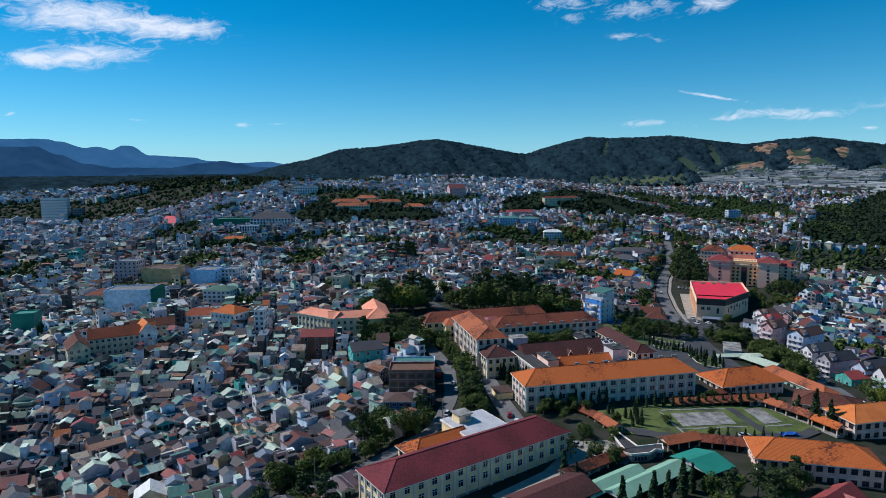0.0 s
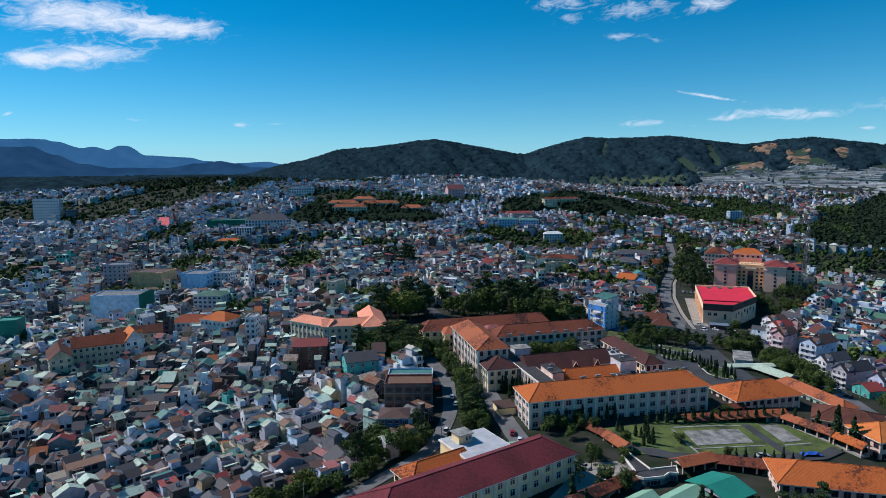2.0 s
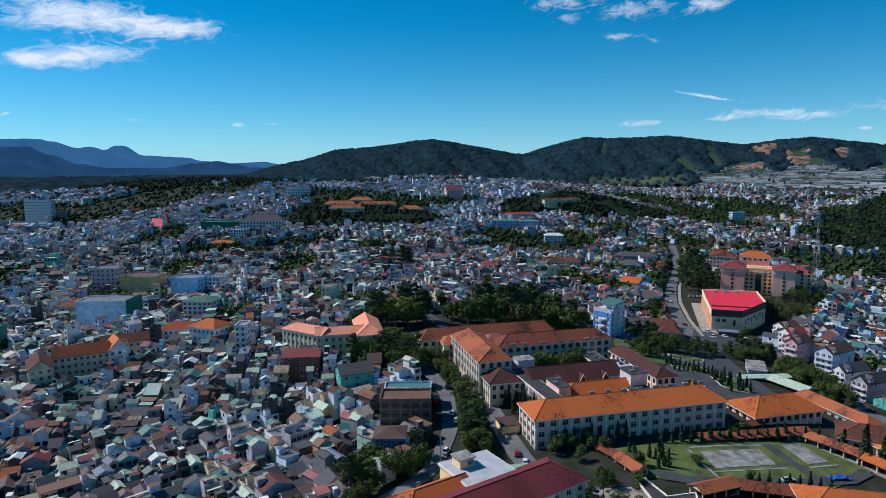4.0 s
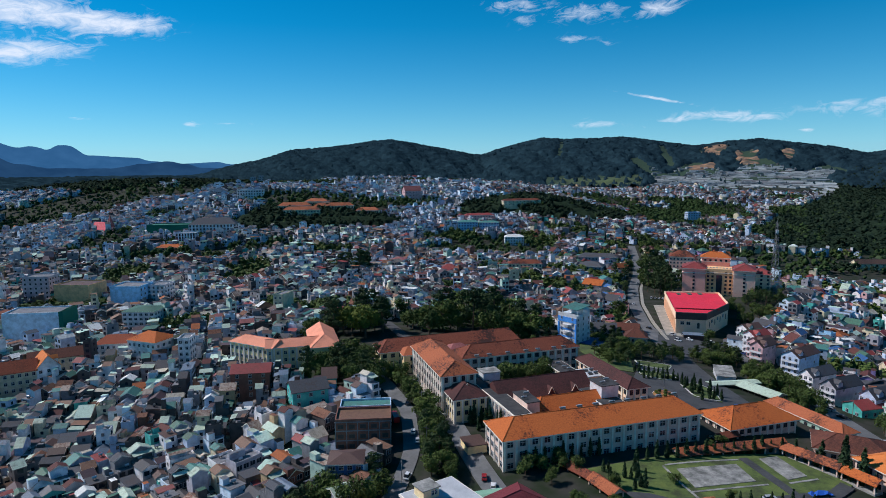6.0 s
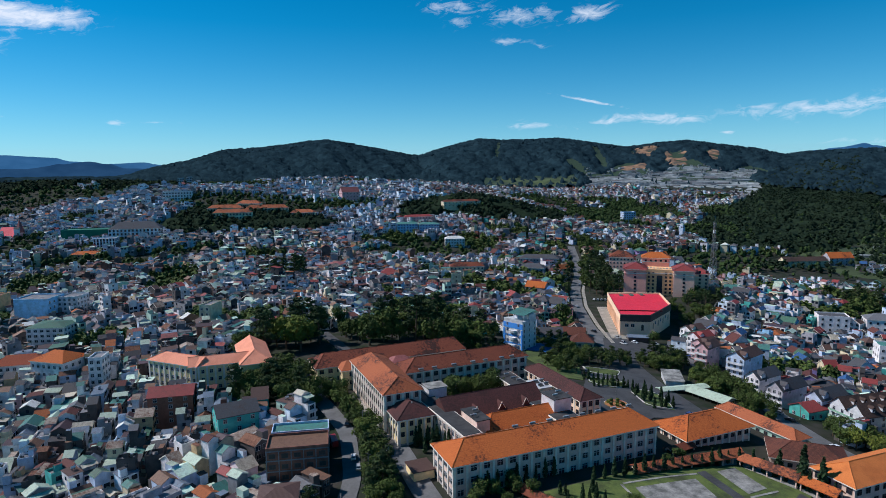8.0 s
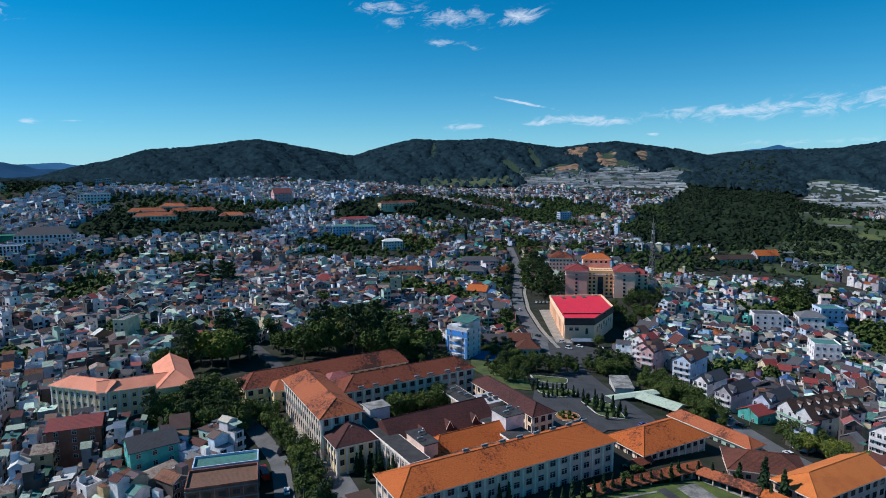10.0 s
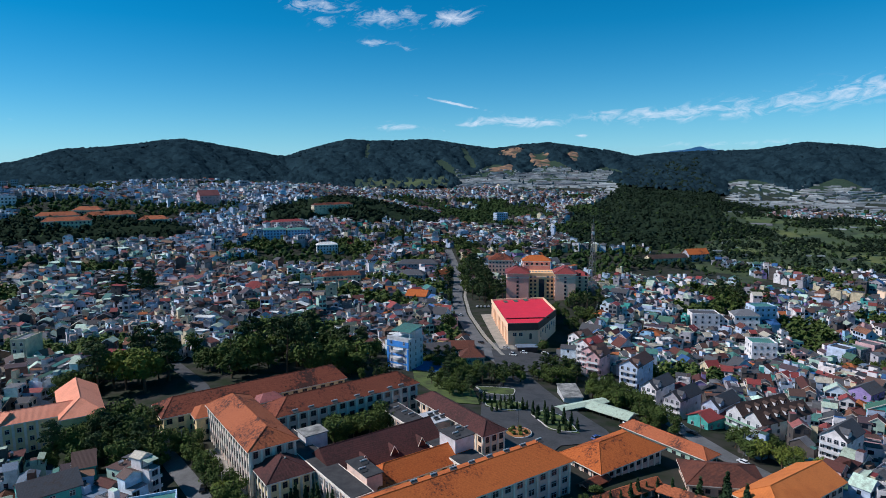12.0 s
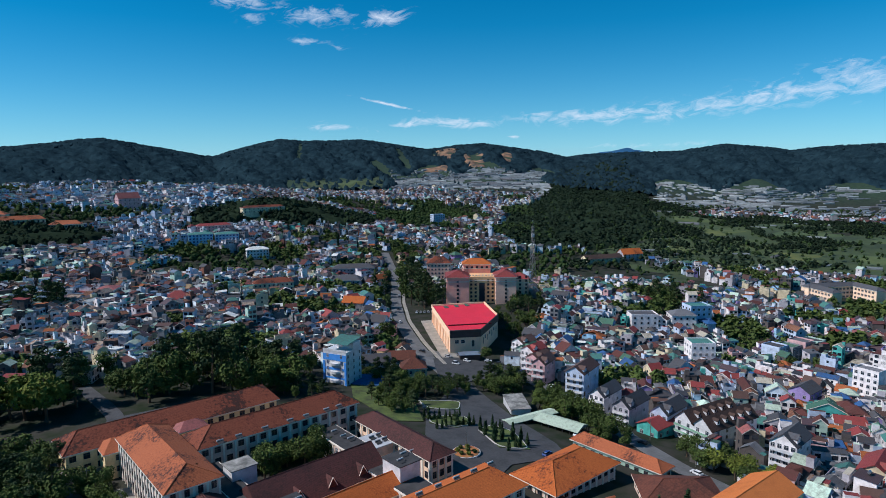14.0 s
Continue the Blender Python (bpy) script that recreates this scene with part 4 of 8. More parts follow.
def hill_canopy():
    """The wooded hills behind: one uneven canopy sheet, open over fields and the quarry, with single crowns along its crests."""
    rs = np.random.RandomState(8)
    B, R = np.meshgrid(np.concatenate([np.arange(-46.0, -16.0, 0.6), np.arange(-16.0, 66.0, 0.21)]), np.arange(2060, 4000, 13.5))
    B, R = B + rs.uniform(-0.08, 0.08, B.shape), R + rs.uniform(-5, 5, R.shape)
    x, y = R * np.sin(np.radians(B)), R * np.cos(np.radians(B))
    gaps = (B > 21.2 + 1.0 * np.sin(R * 0.006)) & (B < 35.4 + 0.8 * np.sin(R * 0.01)) & (R < 2760 + 150 * np.sin(B * 1.3))
    gaps |= (B > 44) & (R < 2440 + 120 * np.sin(B)) | (B < -8) & (R < 2200 + 90 * np.sin(B * 2.1))
    for b0, b1, r0, r1, _ in QUARRIES:
        gaps |= (2 * (B - b0) / (b1 - b0) - 1) ** 2 + (2 * (R - r0) / (r1 - r0) - 1) ** 2 < 0.8 + 0.4 * np.sin(B * 9) * np.sin(R * 0.03)
    gaps |= (B > 13.1) & (B < 21.2) & (R > 2110) & (R < 2500 + 40 * np.sin(B * 4)) & (np.sin(B * 6.1 + R * 0.011) * np.sin(R * 0.027 - B) > -0.35)
    gaps |= (np.abs(B - 14.4 - (R - 3300) * 0.0006) < 0.16) & (R > 2900) & (R < 3500) | (np.abs(B - 22.9 + (R - 3200) * 0.0016) < 0.3) & (R > 2800) & (R < 3450)
    dots = (B > 21) & (B < 35) & (R < 2760) & (rs.uniform(size=B.shape) < 0.02)
    bump = 2.0 + 17.0 * rs.uniform(size=B.shape) ** 2
    z = land(x, y) + np.where(gaps & ~dots, -9.0, bump)
    nb, nr = B.shape[1], B.shape[0]
    i, j = np.meshgrid(np.arange(nb - 1), np.arange(nr - 1))
    f = np.stack([j * nb + i, (j + 1) * nb + i, (j + 1) * nb + i + 1, j * nb + i + 1], -1).reshape(-1, 4)
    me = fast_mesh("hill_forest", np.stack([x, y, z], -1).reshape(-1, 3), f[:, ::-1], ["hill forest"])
    tagged(new("hill_forest", me), "dense dark forest over the far hills, its colour hazed blue", "trees", kind="stuff")
    n = 5000
    b, r = rs.uniform(-14, 66, n), rs.uniform(3300, 3760, n)
    x, y = r * np.sin(np.radians(b)), r * np.cos(np.radians(b))
    size = rs.uniform(9, 16, n)
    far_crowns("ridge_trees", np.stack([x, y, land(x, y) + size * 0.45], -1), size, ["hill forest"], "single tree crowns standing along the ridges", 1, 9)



# ---- larger buildings of the town ----
def prism(g, poly, z0, z1, mat, top=None):
    """A straight-walled solid over an outline that runs counter-clockwise."""
    n = len(poly)
    v = [(x, y, z0) for x, y in poly] + [(x, y, z1) for x, y in poly]
    g.solid(v, [(i, (i + 1) % n, n + (i + 1) % n, n + i) for i in range(n)], mat)
    g.face([(x, y, z1) for x, y in poly], top or mat)


def block(name, label, x, y, turn, length, width, base, height, wall, roof="flat", roof_mat="terrace", rise=4.0, bays=6, floors=4, sides=(0, 1, 3), win=(1.3, 1.5), frame_stuff="frame",
          glass="glass", category="building", over=0.5, side_bays=None, sink=6.0, first=0, clear=None):
    """A large town building: walls, roof, windows floor by floor."""
    L, W = length / 2, width / 2
    KEEP_CLEAR.append((x, y, clear or max(L, W) * 0.92))
    top = thing(name, x, y, base, turn, label, category)
    g = Geo()
    g.box(-L, -W, -sink, L, W, height, wall)
    part("wall", g, top)
    if roof == "flat":
        g = Geo()
        for x0, y0, x1, y1 in ((-L, -W, L, -W + 0.3), (-L, W - 0.3, L, W), (-L, -W + 0.3, -L + 0.3, W - 0.3), (L - 0.3, -W + 0.3, L, W - 0.3)):
            g.box(x0, y0, height, x1, y1, height + 0.9, wall)
        part("parapet", g, top)
        g = Geo()
        g.box(-L + 0.3, -W + 0.3, height, L - 0.3, W - 0.3, height + 0.12, roof_mat)
        part("roof", g, top)
    elif roof == "hip":
        part("roof", hip_roof(L, W, rise, W * 0.9, W * 0.9, over, roof_mat), top, at=pose(0, 0, height + 0.36))
    elif roof == "gable":
        g = Geo()
        gable_roof(g, L, W, rise, over, roof_mat, wall)
        part("roof", g, top, at=pose(0, 0, height))
    fh = height / floors
    wm = window_mesh(*win, frame_stuff=frame_stuff, glass=glass, bars=1, cross=win[1] > 1.3)
    far = math.hypot(x, y) > 560
    joined = Geo()
    for side in sides:
        run, n = ((L, bays), (W, side_bays or max(1, int(bays * W / L))))[side % 2]
        for b in range(n):
            for f in range(first, floors):
                m = side_pose(L, W, side, -run + 2 * run * (b + 0.5) / n, f * fh + fh * 0.3)
                if not far:
                    part("window", wm, top, at=m)
                    continue
                w, h = win[0] / 2, win[1]
                for k, d, mat in ((0.15, -0.06, frame_stuff), (0.0, -0.12, glass)):
                    joined.face([tuple(m @ Vector(q)) for q in ((-w - k, d, -k), (w + k, d, -k), (w + k, d, h + k), (-w - k, d, h + k))], mat)
    if sides == (3,) and roof == "gable":
        for f in range(1, floors):
            q = f * fh
            prof = [(-L, q - 0.12), (-L, q + 0.06), (-L - 1.3, q + 0.06), (-L - 1.3, q + 0.95), (-L - 1.42, q + 0.95), (-L - 1.42, q - 0.12)]
            g = Geo()
            g.solid([(px, py, pz) for py in (W * 0.86, -W * 0.86) for px, pz in prof], [(0, 1, 2, 3, 4, 5), (11, 10, 9, 8, 7, 6)] + [(i, i + 6, (i + 1) % 6 + 6, (i + 1) % 6) for i in range(6)], "white paint")
            part("balcony", g, top, "white balcony")
        g = Geo()
        g.box(-L + 0.4, -W * 0.98 - 0.6, height * 0.12, -L + 1.4, -W - 0.02, height * 0.3, "dark frame", True)
        part("awning", g, top, "dark side awning")
        for b in range(2):
            for f in range(1, floors):
                if (b + f) % 2:
                    part("window", window_mesh(1.1, 1.2, frame_stuff, glass, 1, False), top, at=pose(-L * 0.4 + b * L * 0.9, -W, f * fh + fh * 0.35))
        g = Geo()
        gable_roof(g, 1.6, 1.5, 1.3, 0.3, roof_mat, wall)
        g.box(-1.6, -1.5, -2.2, 1.6, 1.5, 0, wall)
        part("dormer", g, top, "small gabled dormer", pose(-L + 3.2, -W * 0.55, height + rise * 0.62, 0, 0, 90))
    if joined.f:
        part("glazing", joined, top)["kind"] = "stuff"
    return top


def gable_roof(g, L, W, rise, over, mat, wall):
    """A gable roof with its ridge along x, eaves at height 0."""
    g.solid([(-L, -W, 0), (-L, W, 0), (-L, 0, rise), (L, -W, 0), (L, W, 0), (L, 0, rise)], [(1, 0, 2), (3, 4, 5)], wall)
    k = rise / W * over
    for s in (-1, 1):
        a = [(-L - over, s * (W + over), -k), (L + over, s * (W + over), -k), (L + over, 0, rise), (-L - over, 0, rise)]
        b = [(p, q, r + 0.25) for p, q, r in a]
        up = (4, 5, 6, 7) if s < 0 else (7, 6, 5, 4)
        g.solid(a + b, [up, tuple(i - 4 for i in reversed(up)), (0, 1, 5, 4), (1, 2, 6, 5), (2, 3, 7, 6), (3, 0, 4, 7)], mat)


def salmon_college():
    """The angled school with a salmon roof: two wings that meet, and a hipped head house."""
    top = thing("salmon_school", -62, 362, 2, 0, "long angled cream school with a salmon tiled roof", "building")
    KEEP_CLEAR.extend([(-80, 371, 12), (-68, 364, 13), (-55, 362, 13), (-42, 368, 19)])
    wm = window_mesh(1.2, 1.5)
    for nm, x, y, turn, l, w, h, rise, hips in (("west_wing", -72.9, 364.9, -33, 29, 9.4, 12.3, 3.2, (6, 0)), ("middle_wing", -54.6, 359.7, 10, 25, 9.4, 12.3, 3.2, (0, 0)), ("head_house", -40.8, 369.5, -78.2, 34.5, 13.4, 12.4, 4.4, (0, 7.5))):
        g = Geo()
        g.box(-l / 2, -w / 2, -4, l / 2, w / 2, h - 0.3, "yellow plaster")
        wing = part(nm, g, top, at=pose(x + 62, y - 362, 0, 0, 0, turn))
        part("roof", hip_roof(l / 2, w / 2, rise, hips[0], hips[1], 0.8, "salmon tiles"), wing, at=pose(0, 0, h))
        n = int(l / 3.2)
        for b in range(n):
            for f in range(3):
                part("window", wm, wing, at=pose(-l / 2 + l * (b + 0.5) / n, -w / 2, 1.4 + 3.7 * f))
        for b in range(n + 1):
            g = Geo()
            g.box(-0.4, -0.3, 0, 0.4, 0.05, h - 0.4, "white trim")
            part("pilaster", g, wing, at=pose(max(-l / 2 + 0.45, min(l / 2 - 0.45, -l / 2 + l * b / n)), -w / 2, 0))


def theatre():
    outline = [(183, 447), (201, 441), (231, 469), (244, 508), (206, 518)]
    top = thing("theatre", 210, 480, -10.5, 0, "pale pink theatre hall with a bright crimson metal roof", "theatre")
    KEEP_CLEAR.append((212, 480, 42))
    loc = [(x - 210, y - 480) for x, y in outline]
    g = Geo()
    prism(g, loc, -5, 12.6, "theatre cream")
    part("wall", g, top)
    big = [(x * 1.02, y * 1.02) for x, y in loc]
    g = Geo()
    n = len(big)
    for i in range(n):
        (x0, y0), (x1, y1) = big[i], big[(i + 1) % n]
        k = 0.975
        a = [(x0, y0), (x1, y1), (x1 * k, y1 * k), (x0 * k, y0 * k)]
        prism(g, a, 10.2 if i < 2 else 12.0, 14.8 if i < 2 else 14.4, "dark frame" if i < 2 else "theatre cream")
    part("parapet", g, top, "dark brown parapet")
    inner = [(x * 0.96, y * 0.96) for x, y in loc]
    g = Geo()
    prism(g, inner, 12.0, 13.6, "theatre red")
    part("roof", g, top, "crimson sheet metal roof")
    # a lower strip of roof at the front and three green skylights
    ux, uy = Vector((206 - 183, 518 - 447, 0)).normalized().to_2d()
    g = Geo()
    a, b = Vector((183 - 210, 447 - 480)), Vector((231 - 210, 469 - 480))
    for (p, q) in ((Vector((-21.0, -19.0)), Vector((6.0, -27.5))),):
        d = (q - p).normalized()
        m = Vector((-d.y, d.x))
        prism(g, [tuple(p), tuple(q), tuple(q + m * 0.8), tuple(p + m * 0.8)], 13.6, 14.3, "wine tiles")
    part("roof_step", g, top)
    for i in range(3):
        g = Geo()
        c = Vector((213 - 210 + i * 8.0, 509 - 480 - i * 0.8))
        g.box(-1.4, -3.0, 0, 1.4, 3.0, 0.3, "green sheet roof")
        part("skylight", g, top, "faded green roof skylight", pose(c.x, c.y, 13.6, 0, 0, -15))
    wm = window_mesh(2.2, 2.0, "frame", "glass", 1, True)
    for i, (k, ks) in enumerate(((0, (0.22, 0.42)), (1, (0.25, 0.5, 0.75)))):
        (x0, y0), (x1, y1) = loc[k], loc[(k + 1) % n]
        t = math.degrees(math.atan2(y1 - y0, x1 - x0))
        for q in ks:
            part("window", wm, top, at=pose(x0 + (x1 - x0) * q, y0 + (y1 - y0) * q, 6.5, 0, 0, t))
    for k, qs in ((0, (0.75,)), (1, (0.14, 0.38, 0.62, 0.88))):
        (x0, y0), (x1, y1) = loc[k], loc[(k + 1) % n]
        t = math.degrees(math.atan2(y1 - y0, x1 - x0))
        for q in qs:
            g = Geo()
            arc = [(1.0 * math.cos(j * math.pi / 8), 3.2 + 1.0 * math.sin(j * math.pi / 8)) for j in range(9)]
            pts = [(-1.0, 0.0)] + [(-c, s) for c, s in arc] + [(1.0, 0.0)]
            pts = [(-1.0, 0.0), (1.0, 0.0)] + arc
            ring = [(px * 1.25, -0.12, pz * 1.06) for px, pz in pts]
            # flat plates: the dark one paints the shade inside the niche
            g.face(ring, "hotel beige")
            g.face([(px * 0.8, -0.16, pz * 0.95 + 0.2) for px, pz in pts], "dark frame")
            part("niche", g, top, "arched niche, a flat dark panel for its shaded recess", pose(x0 + (x1 - x0) * q, y0 + (y1 - y0) * q, 4.0, 0, 0, t))
    (x0, y0), (x1, y1) = loc[4], loc[0]
    t = math.degrees(math.atan2(y1 - y0, x1 - x0))
    g = Geo()
    g.box(-0.35, -0.5, -1, 0.35, 0.1, 10.5, "theatre cream")
    pm = g.mesh("pilaster")
    for q in range(12):
        k = 0.04 + q * 0.083
        part("pilaster", pm, top, at=pose(x0 + (x1 - x0) * k, y0 + (y1 - y0) * k, 0, 0, 0, t))
    pad("forecourt", [(174, 440), (184, 437), (208, 522), (200, 524)], "pale paving", "pale paved forecourt beside the theatre", 0.45)


def hotel():
    """The pink and ochre hotel with two projecting blocks and a tower."""
    turn = -27.0
    top = thing("hotel_block", 262, 544, -12.3, turn, "tall salmon pink hotel with red hip roofs", "hotel")
    KEEP_CLEAR.append((264, 544, 36))
    wm = window_mesh(1.5, 1.6, "dark frame", "glass", 1, True)
    for nm, x, y, l, w, h, mat, cols, roof in (("left_block", -18.2, 0, 17.6, 22, 29, "hotel pink", (-0.0,), "red sheet roof"), ("middle_block", 1, 3, 21, 18, 29, "hotel ochre", (-8.4, -5, 5, 8.4), None),
                                               ("right_block", 19.4, 0, 16, 22, 29, "hotel rose", (0.0,), "red sheet roof"), ("tower", -2, 17, 22, 14, 36, "hotel pink", (-8, -4, 0, 4, 8), "orange tiles"),
                                               ("rear_wing", 33, 16, 14, 14, 24, "hotel beige", (-5, 0, 5), "red sheet roof")):
        g = Geo()
        g.box(-l / 2, -w / 2, -5, l / 2, w / 2, h, mat)
        g.box(-l / 2 - 0.35, -w / 2 - 0.35, h - 3.4, l / 2 + 0.35, w / 2 + 0.35, h - 2.9, "white trim", True)
        body = part(nm, g, top, at=pose(x, y, 0))
        if roof:
            part("roof", hip_roof(l / 2, w / 2, 4.2, min(l, w) * 0.45, min(l, w) * 0.45, 1.0, roof) if l >= w else hip_roof(w / 2, l / 2, 4.2, l * 0.45, l * 0.45, 1.0, roof), body,
                 at=pose(0, 0, h + 0.3, 0, 0, 0 if l >= w else 90))
        else:
            g = Geo()
            g.box(-2.2, -w / 2 - 0.25, 2, 2.2, -w / 2 + 0.1, h - 5, "glass")
            part("glass_strip", g, body, "tall blue glass strip")
            g = Geo()
            g.tube((-0.7, 0, 0), (0.7, 0, 0), 0.4, 0.4, "steel", 7)
            tank = g.mesh("water_tank")
            for k in range(9):
                part("water_tank", tank, body, "steel water tank", pose(-9.3 + k * 2.5, -w / 2 + 1.5, h + 0.9))
        for c in cols:
            for f in range(8 if nm != "tower" else 1):
                z = 3.0 + f * 3.15 if nm != "tower" else h - 3
                part("window", wm, body, at=pose(c, -w / 2, z))
        if nm.endswith("_block") and nm[0] in "lr":
            for f in range(8):
                part("window", wm, body, at=pose(l / 2 if nm[0] == "l" else -l / 2, -w / 2 + 4, 3.0 + f * 3.15, 0, 0, 90 if nm[0] == "l" else -90))


def blue_tower():
    turn = -54.0
    top = thing("blue_guest_house", 103.5, 411, -6, turn, "tall white and blue guest house with a teal roof terrace", "building")
    top.scale = (0.8, 0.8, 1.0)
    KEEP_CLEAR.append((103.5, 411, 15))
    g = Geo()
    g.box(-8.5, -8, -4, 8.5, 8, 20, "white paint")
    part("wall", g, top)
    for z0, z1 in ((15.6, 18.6), (10.8, 11.8), (6.4, 7.2), (2.2, 3.2)):
        g = Geo()
        g.box(-8.6, -8.25, z0, 8.6, -8.0, z1, "tower blue")
        part("facade_band", g, top, "blue painted band")
    for x in (-8.6, 7.2):
        g = Geo()
        g.box(x, -8.4, -2, x + 1.4, -8.0, 15, "tower blue")
        part("facade_pier", g, top, "blue painted pier")
    for z in (5.2, 9.4, 13.6):
        g = Geo()
        ring = [(3.6 * math.cos(math.pi + math.pi * i / 10), -8 + 2.4 * math.sin(math.pi + math.pi * i / 10)) for i in range(11)]
        prism(g, ring, z - 0.3, z + 0.9, "white paint")
        part("balcony", g, top, "curved white balcony")
    g = Geo()
    for x in (-6.0, 8.0):
        for y in (-6.3, 0, 7.6):
            g.box(x, y, 20, x + 0.25, y + 0.25, 23.4, "white paint")
    g.box(-8.5, -8.1, 20, 8.5, -7.95, 21, "white paint")
    g.box(-4, 0, 20, 8.3, 7.8, 23.3, "white paint")
    part("roof_terrace", g, top)
    g = Geo()
    g.solid([(-6.4, -6.6, 23.4), (8.6, -6.6, 23.4), (8.6, 8.4, 24.8), (-6.4, 8.4, 24.8), (-6.4, -6.6, 23.6), (8.6, -6.6, 23.6), (8.6, 8.4, 25.0), (-6.4, 8.4, 25.0)],
            [(0, 1, 5, 4), (1, 2, 6, 5), (2, 3, 7, 6), (3, 0, 4, 7), (4, 5, 6, 7), (3, 2, 1, 0)], "teal sheet roof")
    part("roof", g, top, "teal sheet metal roof")
    wm, w2 = window_mesh(1.3, 1.6, "frame", "blue glass"), window_mesh(1.0, 1.5)
    for f in range(6):
        for s in (-6, 0, 6):
            part("window", w2, top, at=pose(8.5, s, 1 + f * 3.2, 0, 0, 90))
        for s in (-5, 5):
            part("window", wm, top, at=pose(s, -8.2 - 0.06, 1 + f * 3.2))


def mast():
    top = thing("radio_mast", 299, 525, float(land(299, 525)), 15, "tall grey steel lattice radio mast", "mast")
    KEEP_CLEAR.append((299, 525, 9))
    h = 56 - float(land(299, 525))

    def half(z):
        return 3.0 * (1 - z / h) ** 1.8 + 0.7
    levels = [h * (1 - (1 - i / 11) ** 1.0) for i in range(12)]
    for sx in (-1, 1):
        for sy in (-1, 1):
            g = Geo()
            for z0, z1 in zip(levels, levels[1:]):
                g.tube((sx * half(z0), sy * half(z0), z0), (sx * half(z1), sy * half(z1), z1), 0.17, 0.14, "mast grey", 5)
            part("leg", g, top)
    for k, (z0, z1) in enumerate(zip(levels, levels[1:])):
        g = Geo()
        for i in range(4):
            c = [(-1, -1), (1, -1), (1, 1), (-1, 1)]
            (ax, ay), (bx, by) = c[i], c[(i + 1) % 4]
            p0, p1 = (ax * half(z0), ay * half(z0), z0), (bx * half(z1), by * half(z1), z1)
            q0, q1 = (bx * half(z0), by * half(z0), z0), (ax * half(z1), ay * half(z1), z1)
            m = "mast grey"
            g.tube(p0, p1, 0.09, 0.09, m, 4)
            g.tube(q0, q1, 0.09, 0.09, m, 4)
            g.tube(p0, q0, 0.09, 0.09, m, 4)
        part("bracing", g, top)
    g = Geo()
    g.tube((0, 0, h), (0, 0, h + 6), 0.12, 0.05, "steel", 6)
    for a in range(6):
        t = a * 1.05
        g.box(0.9 * math.cos(t) - 0.25, 0.9 * math.sin(t) - 0.25, h - 9, 0.9 * math.cos(t) + 0.25, 0.9 * math.sin(t) + 0.25, h - 6.4, "white paint", True)
    part("antennas", g, top, "white panel antennas")


def church():
    x, y = -405, 940
    top = thing("church", x, y, float(land(x, y)) - 2, -25, "small church with a steep red roof and pointed spire", "church")
    KEEP_CLEAR.append((x, y, 30))
    g = Geo()
    g.box(-14, -6, -3, 14, 6, 6, "pink wall")
    part("nave", g, top)
    g = Geo()
    gable_roof(g, 14, 6.2, 10, 0.8, "theatre red", "pink wall")
    part("roof", g, top, at=pose(0, 0, 6))
    g = Geo()
    g.box(-3.5, -3.5, -3, 3.5, 3.5, 10, "pink wall")
    g.solid([(-4, -4, 10), (4, -4, 10), (4, 4, 10), (-4, 4, 10), (0, 0, 27)], [(0, 1, 4), (1, 2, 4), (2, 3, 4), (3, 0, 4)], "pink sheet roof")
    part("spire", g, top, "tall pointed red spire", pose(14, 0, 0))


def retaining_wall():
    line = [(247, 462), (262, 474), (280, 492), (298, 512)]
    g, v, f = Geo(), [], []
    for i, (x, y) in enumerate(line):
        z = float(land(x, y))
        for dx, h in ((0, -3), (0, 1.6), (-0.6, 1.6), (-0.6, -3)):
            v.append((x + dx, y - dx, z + h))
        if i:
            f += [(4 * i - 4 + k, 4 * i + k, 4 * i + (k + 1) % 4, 4 * i - 4 + (k + 1) % 4) for k in range(4)]
    g.solid(v, f + [(3, 2, 1, 0), (4 * len(line) - 4, 4 * len(line) - 3, 4 * len(line) - 2, 4 * len(line) - 1)], "stone base")
    thing("retaining_wall", 0, 0, 0, 0, "grey stone retaining wall on the bank below the hotel", "wall", geo=g)


retaining_wall()
salmon_college()
theatre()
hotel()
blue_tower()
mast()
church()

# near and middle distance on the town side
# dark panes paint the unlit inside behind the shell's window holes
block("apartment_shell", "unfinished brown brick apartment block, dark panes for its unlit window holes", -14.7, 272.6, 0, 20, 11.5, 0, 11, "brick red wall", "flat", "rusty sheet roof", bays=5, floors=3, frame_stuff="sooty wall", glass="dark frame", win=(1.9, 1.3))
block("pale_blue_house", "pale blue town house with a teal railed roof terrace", -14.5, 285.5, 0, 19.5, 8, 0, 10.2, "pale blue wall", "flat", "teal sheet roof", bays=5, floors=3)
shell = bpy.data.objects["apartment_shell"]
for z in (0.1, 3.7, 7.35, 10.6):
    g = Geo()
    g.box(-10.15, -5.95, z, 10.15, -5.76, z + 0.35, "grey cement wall", True)
    part("beam", g, shell, "raw concrete beam")
for k in range(6):
    g = Geo()
    g.box(-10.0 + k * 3.95, -5.93, 0.0, -9.7 + k * 3.95, -5.755, 10.6, "grey cement wall", True)
    part("column", g, shell, "raw concrete column")
block("blue_apartments", "four-storey blue apartment block with balconies under a brown roof", -19, 247, 0, 11, 10, -3, 9.8, "blue sheet roof", "hip", "brown sheet roof", 1.5, bays=4, floors=4, win=(1.5, 1.4))
block("white_store", "large windowless white warehouse block, blue shade mixed into its paint", -230, 458, 3, 34, 20, -8, 21, "milky blue wall", "flat", bays=1, floors=1, sides=())
